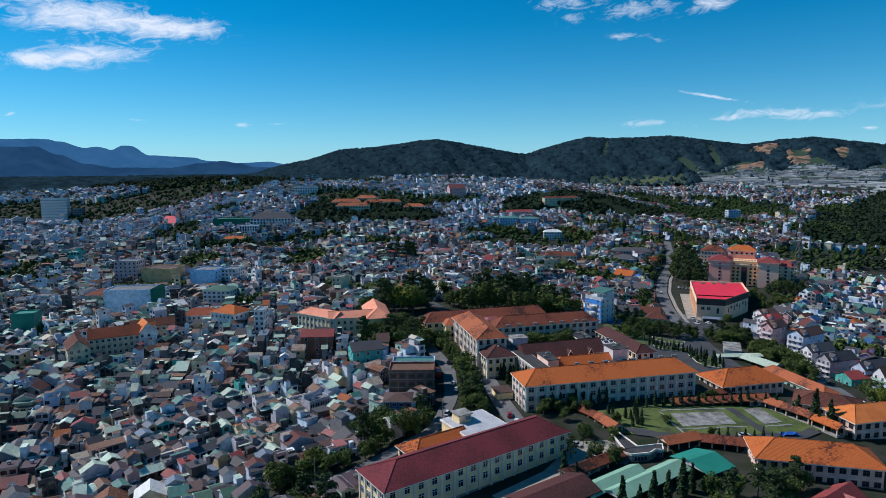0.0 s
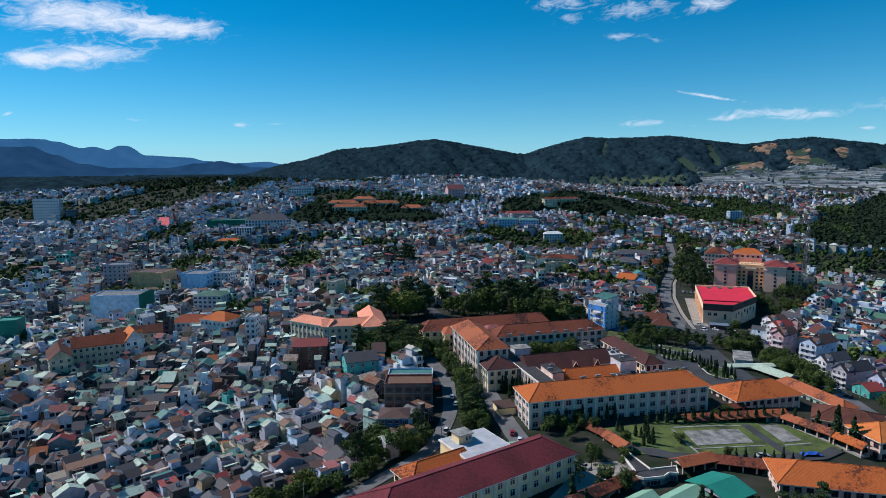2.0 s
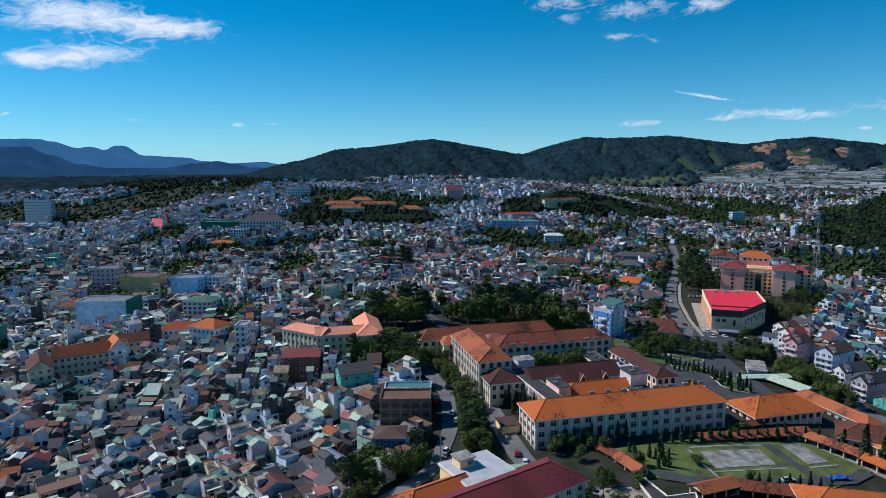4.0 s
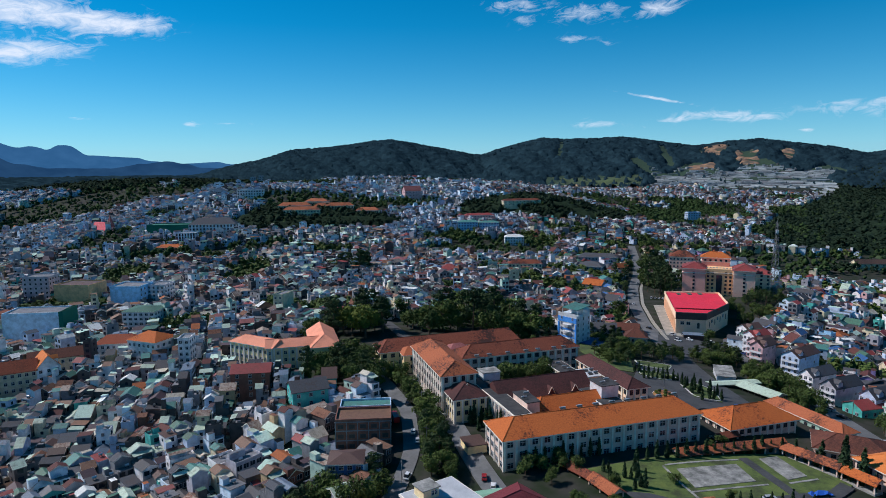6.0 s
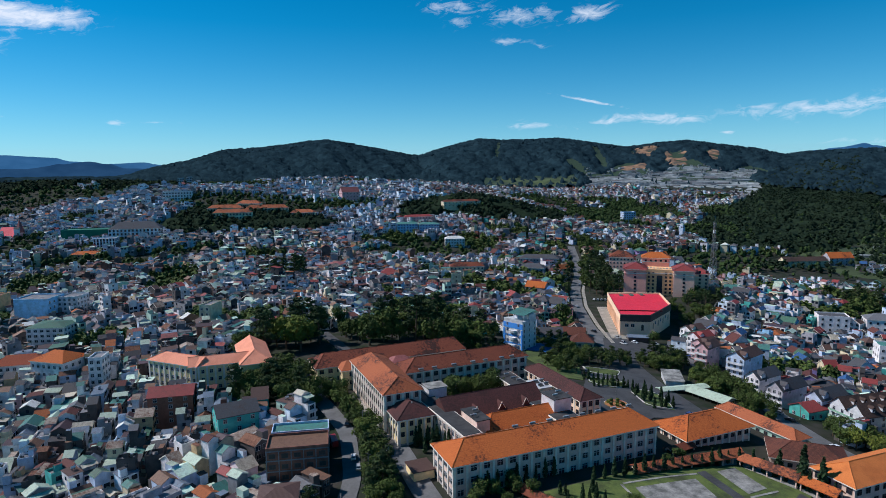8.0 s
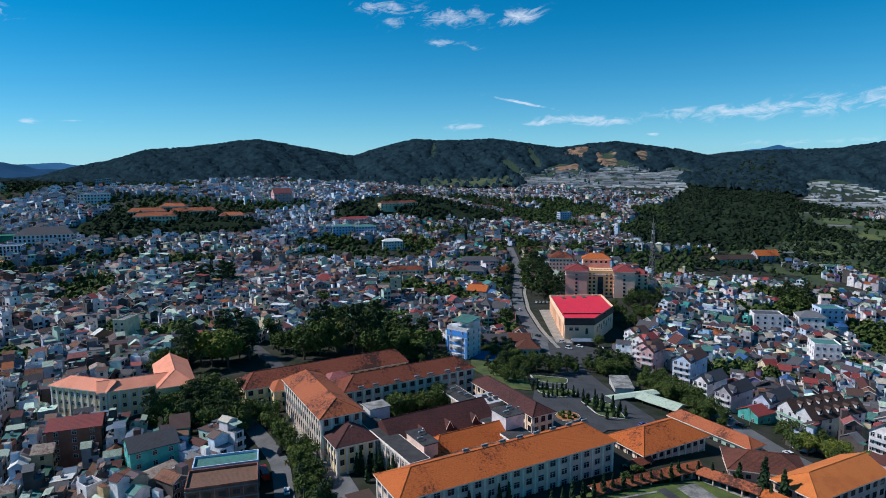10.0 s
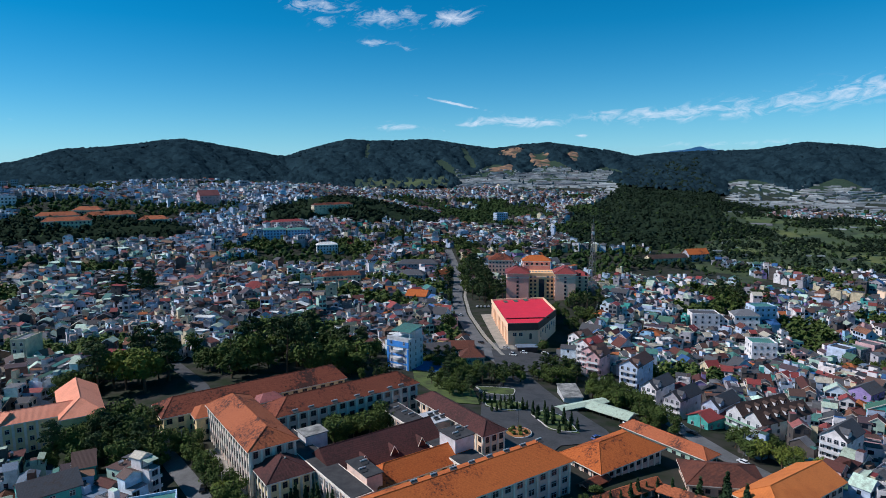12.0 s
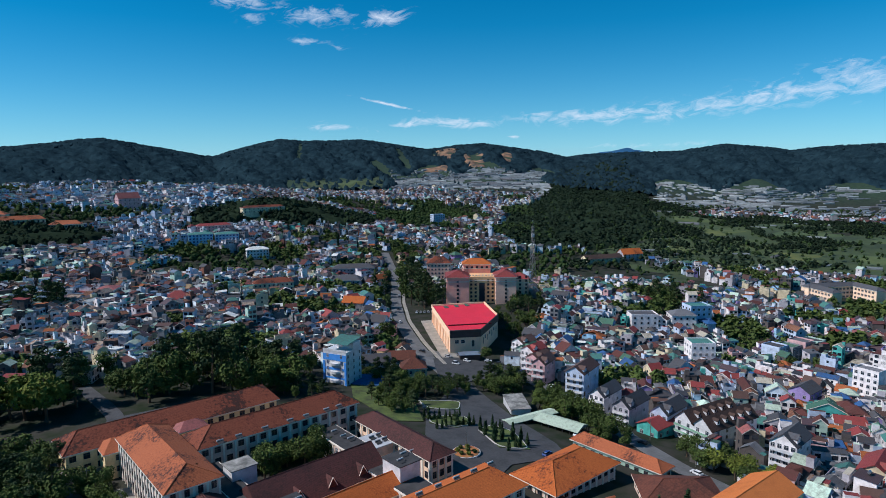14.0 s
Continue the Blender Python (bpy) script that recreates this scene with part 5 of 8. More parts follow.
block("green_screen_wall", "dark green netted scaffold beside the warehouse", -211.5, 457, 3, 2.5, 20.5, -8, 21.5, "green mesh", "flat", "green mesh", sides=(), clear=4)
block("tan_hall", "tan plastered hall with a sloping facade", -246, 545, -10, 28, 22, -4, 19, "tan wall", "flat", "brown sheet roof", bays=1, floors=1, sides=())
block("grey_offices", "tall pale grey office block with window columns", -283, 560, 0, 20, 16, -5, 24, "pale grey wall", "flat", bays=5, floors=7)
block("cyan_house", "tall pale blue block with a white rear", -198, 522, -8, 22, 20, -2, 19, "clear blue wall", "flat", bays=1, floors=5, sides=(1,), side_bays=4)
block("white_annex", "white stepped annex with small windows", -180, 530, -8, 13, 16, -2, 18, "white wall", "flat", bays=4, floors=6)
block("green_roof_hotel", "white hotel with a green roof and balcony rows", -167, 465, -5, 21, 19, -4, 15, "white wall", "hip", "green sheet roof", 1.6, bays=6, floors=5, win=(1.8, 1.4))
block("orange_villa", "white villa with an orange tiled hip roof", -139, 402, -25, 20, 16, -4, 12, "white wall", "hip", "orange tiles", 4, bays=6, floors=3)
block("old_school", "long cream school wing with a brown-red tiled roof", -198.4, 368.3, 26.6, 27, 11, -9, 11, "cream wall", "gable", "rust tiles", 4.6, bays=9, floors=3)
block("school_gable_wing", "pale gabled school wing with a clean orange tiled roof", -184.1, 378.1, 127.7, 14, 10.9, -9, 11.2, "white wall", "gable", "new orange tiles", 6.0, bays=3, floors=3, sides=(3,), side_bays=3)
block("brown_house", "cream house with a dark brown tiled roof", -213, 354, -55, 22, 11, -10, 10, "cream wall", "gable", "brown tiles", 4.5, bays=6, floors=3)
block("terracotta_house", "broad house with a weathered terracotta roof", -187, 396, 28, 28, 11, -7, 8.5, "cream wall", "gable", "brown tiles", 3.6, bays=8, floors=2)
block("courtyard_house", "white house with an old brown-red tiled roof", -161, 412, 5, 24, 12, -6, 10, "white wall", "hip", "rust tiles", 4, bays=8, floors=3)
block("orange_shed", "large shed with an orange-brown tiled roof", -262, 490, -6, 38, 22, -6, 9, "cream wall", "hip", "old tiles", 4, bays=8, floors=2)
block("green_house", "tall house wrapped in bright green sheeting", -282, 415, 10, 14, 12, -10, 15, "jade sheet", "flat", "jade sheet", sides=(), bays=1, floors=1)
block("turquoise_house", "turquoise plastered house with a dark sheet roof", -40, 307.5, 20, 15, 12, 0, 10.5, "turquoise wall", "gable", "dark slate roof", 3, bays=3, floors=3)
block("brick_house", "tall rust red house with pale side walls", -68, 330, 4, 17, 12, 0, 11.5, "brick red wall", "gable", "red sheet roof", 2.5, bays=3, floors=4)
block("slim_tower", "slim white six-storey town house", -113, 380, 0, 6, 10, -5, 19, "white wall", "flat", bays=2, floors=6)
block("cream_tower", "narrow cream tower house with a blank side", -77, 462, -20, 7, 14, 3, 17, "cream wall", "flat", bays=2, floors=5, sides=(0,))
block("white_box_house", "white box house with a pink tiled roof", -1, 655, -20, 14, 16, 0, 13, "white wall", "hip", "pink sheet roof", 2.5, bays=3, floors=4)
block("red_pyramid_house", "wide house under a red pyramid roof", 45, 612, -10, 19, 17, 2, 7, "pale green wall", "hip", "red sheet roof", 5, bays=4, floors=2)
block("small_school", "cream school with an orange tiled roof among trees", 120, 640, -8, 32, 11, -1, 10, "cream wall", "hip", "old tiles", 3.5, bays=9, floors=3)
block("grey_villa", "large grey villa with a dark slate roof", 190, 655, -30, 24, 14, -8, 11, "pale grey wall", "hip", "dark slate roof", 4, bays=6, floors=3)
block("slate_school", "long grey school with a slate roof", 218, 720, -20, 42, 13, -8, 10, "pale grey wall", "hip", "dark slate roof", 4, bays=12, floors=3)
block("orange_corner_house", "white house with a bright orange roof", 168, 575, -40, 17, 12, -9, 9, "pale grey wall", "gable", "orange tiles", 4, bays=4, floors=3)
block("hotel_annex", "three-storey beige annex with an orange pagoda roof", 290.6, 672, -27, 24, 18, -7, 15, "hotel rose", "hip", "old tiles", 6, bays=7, floors=4)
block("porch_villa", "cream villa with a brown pyramid roof and round windows", 141, 409, -20, 13, 11, -7, 6.5, "cream wall", "hip", "brown tiles", 4, bays=4, floors=2, clear=9)
block("corner_villa", "grey terraced house with a teal awning and red sheet roof", 126, 425, -15, 16, 10, -8, 9, "pale grey wall", "gable", "dark slate roof", 3, bays=5, floors=3, clear=9)
block("shop_villa", "white shop house with a brown tiled gable roof", 143, 428, -25, 14, 10, -9, 8, "white wall", "gable", "brown tiles", 3.5, bays=4, floors=3, clear=9)
for k, (x, y, wall, roof, h) in enumerate(((212, 396, "pink", "brown sheet roof", 10), (215, 405.5, "white", "red sheet roof", 11.5), (218, 415, "pale green", "green sheet roof", 9), (221.5, 424.5, "white", "brown sheet roof", 10.5))):
    block("shop_house", f"{wall} shop house on the street below the theatre", x, y, 18, 13, 8.6, -12, h, wall + " wall", "gable", roof, 2.6, bays=4, floors=3, sides=(3,), side_bays=3, clear=6)
# far landmarks
block("slab_hotel", "tall white slab hotel on the far slope", -668, 1085, 12, 40, 18, 4, 48, "white paint", "flat", bays=9, floors=10, win=(1.7, 1.3))
block("slab_annex", "lower grey annex beside the slab hotel", -636, 1095, 12, 16, 16, 6, 27, "grey cement wall", "flat", bays=4, floors=7, win=(2.2, 2.0))
block("netted_block", "long building wrapped in dark green scaffold netting", -290, 880, 2, 58, 26, 14, 17, "green mesh", "flat", "green mesh", sides=(), bays=1, floors=1)
block("mansard_hotel", "pale blue grand hotel with a dark mansard roof", -235, 868, 4, 58, 22, 12, 20, "milky blue wall", "hip", "dark slate roof", 8, bays=14, floors=5, win=(2.0, 2.6), over=0.2)
block("white_cube_hotel", "white hotel with tall window columns", -249, 806, 4, 22, 18, 10, 17, "milky blue wall", "flat", bays=7, floors=5, win=(1.6, 2.8))
block("yellow_market", "low ochre building with an orange roof", -257, 770, 0, 28, 13, 9, 6, "tan wall", "hip", "orange tiles", 3, bays=8, floors=2)
for k, (x, y, l, w) in enumerate(((-122, 1010, 34, 15), (-150, 975, 46, 13), (-95, 985, 58, 13), (-45, 975, 34, 14), (-135, 940, 50, 12))):
    block("palace_wing", "cream palace wing with an orange tiled roof on a wooded knoll", x, y, 8 * (k % 3 - 1), l, w, float(land(x, y)), 9 + 2 * (k == 0), "cream wall", "hip", "old orange tiles", 4.5, bays=12, floors=2, win=(1.8, 2.2), sides=(0,))
for x, y in ((95, 912), (124, 908)):
    block("blue_flats", "blue-painted block of flats with a pale green roof", x, y, -4, 27, 18, float(land(x, y)), 14, "clear blue wall", "hip", "teal sheet roof", 2.0, bays=7, floors=4, win=(2.0, 1.8), frame_stuff="white paint", glass="blue glass")
block("white_school", "white building with a grey hip roof", 146, 838, -5, 24, 13, float(land(146, 838)), 10, "white wall", "hip", "pale sheet roof", 3, bays=7, floors=3)
block("red_roof_school", "long low school with a red roof below pines", 118, 975, 10, 44, 12, float(land(118, 975)), 7, "pink wall", "hip", "red sheet roof", 3, bays=10, floors=2)
block("knoll_school", "low school with a dark red roof among pines", 190, 1015, 10, 60, 12, float(land(190, 1015)) + 4, 7, "cream wall", "hip", "old tiles", 3, bays=10, floors=2)
block("far_pink_hall", "far hall with a pink-red roof", 24, 1166, 15, 30, 20, 45, 16, "pink wall", "gable", "pink sheet roof", 8, bays=5, floors=3)
block("hilltop_hotel", "long white hotel on the far wooded slope", -240, 1100, 6, 42, 14, float(land(-240, 1100)), 17, "white wall", "flat", bays=10, floors=4, win=(2, 2))
block("far_cyan_block", "bright cyan block before the greenhouses", 512, 1112, 0, 22, 14, 0, 19, "pale blue wall", "flat", bays=5, floors=5, win=(2, 1.8))
block("hill_tower", "white tower block on the far ridge", -300, 1390, 0, 10, 10, 60, 24, "pale grey wall", "flat", bays=3, floors=6, win=(2, 2))
block("hill_tower", "white tower block on the far ridge", -285, 1395, 0, 9, 9, 60, 26, "pale grey wall", "flat", bays=3, floors=6, win=(2, 2))
# the valley side
def twin_gable_hotel():
    """The white guest house with twin front gables and a dark dormered roof."""
    top = thing("gabled_guest_house", 224.2, 289.6, -9.6, 3, "long white guest house with twin gables and dark roof dormers", "hotel")
    top.scale = (0.78, 0.82, 0.96)
    KEEP_CLEAR.extend([(216, 289, 13), (230, 290, 13), (203, 284, 12)])
    for nm, y, h in (("north_range", 5.6, 8.4), ("south_range", -5.2, 8.6)):
        g = Geo()
        g.box(-18, -5.4, -6, 19, 5.4, h, "white paint")
        body = part(nm, g, top, at=pose(0, y, 0))
        g = Geo()
        gable_roof(g, 18.6, 5.4, 4.2, 0.7, "umber tiles", "white paint")
        part("roof", g, body, at=pose(0.4, 0, h))
        wm = window_mesh(1.5, 1.6)
        for f in range(3):
            for s in (-2.6, 2.6):
                part("window", wm, body, at=pose(-18, s, 0.4 + f * 2.8, 0, 0, -90))
            if nm == "south_range":
                for b in range(5):
                    part("window", wm, body, at=pose(-13 + b * 7, -5.4, 0.4 + f * 2.8))
        for b in range(5):
            g = Geo()
            g.box(-0.9, -1.4, 0, 0.9, 1.2, 1.5, "white paint")
            g.solid([(-1.2, -1.7, 1.5), (1.2, -1.7, 1.5), (0, -1.7, 2.6), (-1.2, 1.8, 1.5), (1.2, 1.8, 1.5), (0, 1.8, 2.6)], [(0, 1, 2), (0, 2, 5, 3), (1, 4, 5, 2), (3, 5, 4)], "umber tiles")
            g.box(-0.55, -1.46, 0.35, 0.55, -1.4, 1.3, "glass")
            part("dormer", g, body, at=pose(-12 + b * 6.5, -3.2, h + 1.35))
    for f in (1, 2):
        g = Geo()
        g.box(-19.6, -10, f * 2.8 - 0.2, -18.05, 10.5, f * 2.8, "white paint", True)
        g.box(-19.6, -10, f * 2.8, -19.5, 10.5, f * 2.8 + 0.9, "mint sheet")
        part("balcony", g, top, "long balcony with a green rail")


twin_gable_hotel()
# pale blue paint puts the side wall's shade into the colour
block("gable_house", "blue-sided four-storey house with a grey gable roof", 212, 359.5, 28, 20, 9.5, -11, 12.5, "pale blue wall", "gable", "brown sheet roof", 3.2, bays=7, floors=4, sides=(3,), side_bays=3)
block("villa_row", "white villa with dormers and a dark slate roof", 202.7, 332.1, 20, 17, 7.4, -11, 11, "white wall", "gable", "dark slate roof", 3.2, bays=5, floors=4, sides=(3,), side_bays=3)
block("villa_row", "white villa with a dark slate roof and balconies", 204.2, 317.5, 18, 18, 7.8, -12, 11.5, "pale grey wall", "gable", "dark slate roof", 3.4, bays=6, floors=4, sides=(3,), side_bays=3)
# pale blue stands for shade on this white villa too
block("villa_row", "white villa with a steep dark slate roof", 215.1, 306.2, 16, 18, 7.8, -12, 10.5, "pale blue wall", "gable", "dark slate roof", 3.4, bays=5, floors=3, sides=(3,), side_bays=3)
block("red_gable_shop", "narrow shop house with a red and white front", 206, 384, 30, 14, 7.5, -11, 10.5, "pink wall", "gable", "brown sheet roof", 3, bays=4, floors=3, sides=(3,), side_bays=2)
block("white_tall_house", "tall blank white house with a dark top storey", 357, 464, -28, 20, 14, -28, 19, "white wall", "flat", "dark slate roof", bays=4, floors=5, sides=(1, 0), first=2)
block("curved_house", "white house with a rounded grey roof", 385, 452, -30, 18, 14, -27, 17, "white wall", "hip", "grey sheet roof", 3.5, bays=4, floors=4)
block("teal_top_house", "pale blue apartment tower with a teal roof terrace", 405, 455, -20, 17, 14, -26, 20, "pale blue wall", "flat", "teal sheet roof", bays=4, floors=5)
block("white_villa", "white block house with a teal stair roof", 335, 392, -30, 15, 14, -27, 17, "white wall", "flat", "teal sheet roof", bays=4, floors=4)
for x, y, wall, roof, h in ((384, 374, "pale blue", "dark slate roof", 9), (395, 372, "grey cement", "green sheet roof", 8), (406, 371, "pink", "grey sheet roof", 10), (417, 370, "pale green", "dark slate roof", 9)):
    block("row_house", f"{wall} row house with coloured sheet awnings", x, y, 5, 10.6, 12, -24, h, wall + " wall", "flat", roof, bays=3, floors=3, sides=(0,))
block("violet_house", "violet town house with carved white balconies", 300, 300, 10, 13, 10, -18, 12, "violet wall", "gable", "dark slate roof", 3, bays=3, floors=3)
block("white_end_house", "tall white town house with a blank side wall", 345, 295, 5, 9, 12, -18, 16, "white wall", "flat", bays=3, floors=5, sides=(3,))
block("dormer_house", "white gabled house with grey slate roof and porch", 220.5, 254.6, 15, 15, 9, -7, 11, "white wall", "gable", "dark slate roof", 3.6, bays=5, floors=4, sides=(3,), side_bays=4)
block("red_porch_house", "cream house with red and grey gable roofs", 233, 231, 18, 16, 10, -9, 9.5, "cream wall", "gable", "red sheet roof", 3.2, bays=5, floors=3, sides=(3,), side_bays=3)
block("slate_house", "white house with a steep slate roof and balconies", 250, 224.4, 18, 15, 9, -10, 11, "white wall", "gable", "dark slate roof", 3.6, bays=5, floors=4, sides=(3,), side_bays=3)
block("green_shop", "low teal shop with a red sheet roof", 205, 303, 10, 14, 10, -10, 5, "turquoise wall", "gable", "red sheet roof", 2.5, bays=3, floors=1)
block("orange_roof_house", "pale house with a large orange gable roof", 582, 712, -10, 28, 16, -17, 9, "pale grey wall", "gable", "orange tiles", 6, bays=5, floors=3)
block("tile_hall", "long low hall with a brown tile roof", 530, 705, -8, 50, 14, -16, 7, "cream wall", "gable", "umber tiles", 4, bays=8, floors=2)


def court_school():
    """The three-storey school round a yard."""
    top = thing("courtyard_school", 612, 468, -27, -18, "beige three-storey school round a yard with grey roofs", "school")
    KEEP_CLEAR.append((618, 470, 42))
    for nm, x, y, turn, l in (("left_wing", -20, -4, 90, 34), ("rear_wing", 2, 12, 0, 56), ("right_wing", 26, -4, 90, 34)):
        g = Geo()
        g.box(-l / 2, -5, -5, l / 2, 5, 12, "hotel beige")
        wing = part(nm, g, top, at=pose(x, y, 0, 0, 0, turn))
        part("roof", hip_roof(l / 2, 5, 3, 4, 4, 0.8, "dark slate roof"), wing, at=pose(0, 0, 12.2))
        for side in (0, 2):
            for b in range(int(l / 4)):
                for f in range(3):
                    part("window", window_mesh(2.4, 1.8, "frame", "dark frame", 2, False), wing, at=side_pose(l / 2, 5, side, -l / 2 + 4 * b + 2, 1 + f * 3.9))


court_school()

# ---- college grounds ----
pad("lawn_college", [(60, 240), (90, 247), (131, 248), (143, 228), (118, 213), (80, 215), (64, 222)], "lawn", "green college lawn", 0.35)
pad("court_large", [(88.8, 237.6), (110.6, 240.3), (111.1, 229.3), (89.6, 226.0)], "concrete", "worn grey concrete sports court", 0.5)
pad("court_small", [(120.8, 244.2), (128.4, 246.2), (130.4, 232.8), (122.4, 230.2)], "concrete", "stained concrete court", 0.5)
pad("path_court", [(113.6, 244.2), (117.4, 221.2), (120.6, 221.8), (116.8, 244.6)], "dark asphalt", "dark asphalt path between the courts", 0.56)
pad("drive_south", [(66, 225.5), (74, 223.8), (79, 220.8), (108, 219.6), (132, 224.0), (139, 229), (141, 225), (131, 218.5), (110, 214.5), (80, 215.5), (70, 219)], "dark asphalt", "asphalt drive along the south of the lawn", 0.5)
for path in ([(85.2, 240), (86.6, 225), (88, 219.5)], [(86, 240.4), (100, 242.4), (113, 243.4)], [(86.8, 223.6), (100, 225.4), (114, 227.4)], [(121.5, 228.2), (133, 231)]):
    road_strip("path_lawn", path, 0.8, "concrete", "narrow concrete garden path across the lawn", 0.46, 3.0)
pad("yard_south", [(36, 182), (52, 196), (64, 207), (58, 215), (46, 214), (40, 205), (32, 194), (14, 180), (22, 172)], "pale paving", "pale concrete yard beside the red wing", 0.4)
pad("apron", [(96, 276), (101, 300), (106, 322), (118, 346), (140, 372), (150, 397), (166, 397), (158, 362), (152, 330), (150, 300), (146, 288), (122, 288), (112, 281)], "dark asphalt", "grey asphalt forecourt of the college", 0.3)
pad("yard_west", [(-20, 362), (6, 384), (40, 388), (38, 372), (-4, 350), (-14, 336), (-24, 345)], "dark asphalt", "asphalt yard with parked cars", 0.3)
pad("lawn_gate", [(118, 342), (132, 338), (130, 327), (121, 325), (113, 333)], "lawn", "lawn island with clipped shrubs", 0.5)
pad("lawn_entrance", [(124, 366), (142, 360), (134, 347), (122, 353)], "lawn", "bright lawn island by the gate", 0.5)
pad("lawn_parking", [(128, 320), (126, 302), (136, 297), (141, 316), (137, 325)], "lawn", "planted strip with small cypresses", 0.5)
for edge in ([(118, 342), (132, 338), (130, 327), (121, 325), (113, 333)], [(124, 366), (142, 360), (134, 347), (122, 353)], [(128, 320), (126, 302), (136, 297), (141, 316), (137, 325)]):
    road_strip("kerb_island", edge + edge[:1], 0.4, "kerb", "pale stone kerb round a planted island", 0.62, 2.0)
pad("lawn_north", [(100, 340), (112, 336), (122, 366), (135, 396), (110, 420), (98, 380)], "lawn", "lawn under rows of trees", 0.3)
pad("junction", [(150, 396), (168, 440), (185, 436), (205, 410), (204, 396), (165, 392)], "dark asphalt", "wide asphalt junction before the theatre", 0.42)
pad("terrace_west", [(2, 325), (14, 322), (22, 285), (14, 282)], "pale paving", "pale paved terrace along the west wing", 0.45)


def walkway(x0, y0, x1, y1, width, base, eave, ridge, roof="orange tiles", wall="college plaster", posts=True):
    """A covered walk with a tiled gable roof on posts."""
    l, turn = math.hypot(x1 - x0, y1 - y0), math.degrees(math.atan2(y1 - y0, x1 - x0))
    top = thing("covered_walk", (x0 + x1) / 2, (y0 + y1) / 2, base, turn, "covered college walk with an orange tiled roof", "walkway", "covered walks")
    g = Geo()
    gable_roof(g, l / 2, width / 2, ridge - eave, 0.5, roof, wall)
    part("roof", g, top, at=pose(0, 0, eave - base))
    g = Geo()
    g.box(-l / 2, -width / 2 + 0.1, -2, l / 2, width / 2 - 0.1, 0.55, "stone base")
    part("plinth", g, top)
    g = Geo()
    g.box(-0.2, -0.2, 0.55, 0.2, 0.2, eave - base, wall)
    pm = g.mesh("post")
    n = max(2, int(l / 4))
    for i in range(n + 1):
        for s in (-1, 1):
            part("post", pm, top, at=pose(-l / 2 + 0.3 + (l - 0.6) * i / n, s * (width / 2 - 0.35), 0))
    return top


walkway(93, 247.5, 134, 252, 5, 0.5, 3.6, 5.2, "old orange tiles")
walkway(133, 249, 142, 233, 4.5, 0, 3.3, 4.8, "old orange tiles")
walkway(142.5, 232, 146.5, 222, 4.5, -0.5, 3.0, 4.5)
walkway(76, 209.5, 89, 214, 6, 1, 4.2, 5.8, "old orange tiles")
walkway(90, 213.5, 110, 207.5, 6, 0.5, 3.6, 5.2, "old tiles")
walkway(52, 245, 60, 231.5, 4, 1.5, 4.0, 5.3, "old tiles")
walkway(59.5, 232, 63.5, 221.5, 5, 1.2, 4.2, 5.8, "old orange tiles")
walkway(59.6, 202.8, 37.5, 188, 5, 0.5, 3.6, 5.0, "old tiles")
walkway(112, 259, 122, 262, 4, -0.5, 3.0, 4.2, "old tiles")

college_block("college_south_house", "pale college house with a broad orange tiled roof", 120, 195.5, -14, 36, 15, -1, 6.2, 10.4, (6.5, 6.5), "orange tiles", rows=2, bays=(11, 4, 11, 4), sides=(0, 3), pillars=False, over=1.2)
college_block("college_east_hall", "pale hall with a bright orange tiled roof", 166, 231, 11, 34, 14, -3.5, 5.4, 9.4, (6, 0), "new orange tiles", rows=2, bays=(9, 4, 9, 4), sides=(0, 3), pillars=False)
college_block("college_canteen", "low hall with a dark brown tiled hip roof", 157.5, 249, -32, 23, 16, -3, 3.0, 6.4, (7, 7), "brown tiles", rows=1, bays=(6, 4, 6, 4), sides=(0, 3), pillars=False, win=(1.3, 1.2))
college_block("college_store", "small yellow house with a bright orange roof", -3.5, 200.5, 34, 22, 11, 0, 8.2, 11.6, (5, 0), "orange tiles", wall="yellow plaster", rows=2, bays=(6, 3, 6, 3), sides=(0, 3), pillars=False)


def white_roof_house():
    top = thing("flat_roof_house", 10.5, 212, 0, 30.5, "yellow house with a pale flat roof and roof hut", "building", "college wings")
    g = Geo()
    g.box(-8.6, -8.6, -3, 8.6, 8.6, 10, "yellow plaster")
    part("wall", g, top)
    g = Geo()
    g.box(-9.1, -9.1, 10, 9.1, 9.1, 10.6, "white trim", True)
    g.box(-8.7, -8.7, 10.6, 8.7, 8.7, 10.75, "roof membrane")
    part("roof", g, top, "pale roofing membrane with a white kerb")
    g = Geo()
    g.box(-5.6, 1.5, 10.75, -0.6, 6.3, 13.6, "yellow plaster")
    g.box(-6.1, 1.0, 13.6, -0.1, 6.8, 13.85, "concrete", True)
    hut = part("roof_hut", g, top)
    for k in (0, 1):
        part("window", window_mesh(0.7, 1.2), hut, at=pose(-2.6 + k * 1.1, 1.5, 11.7))


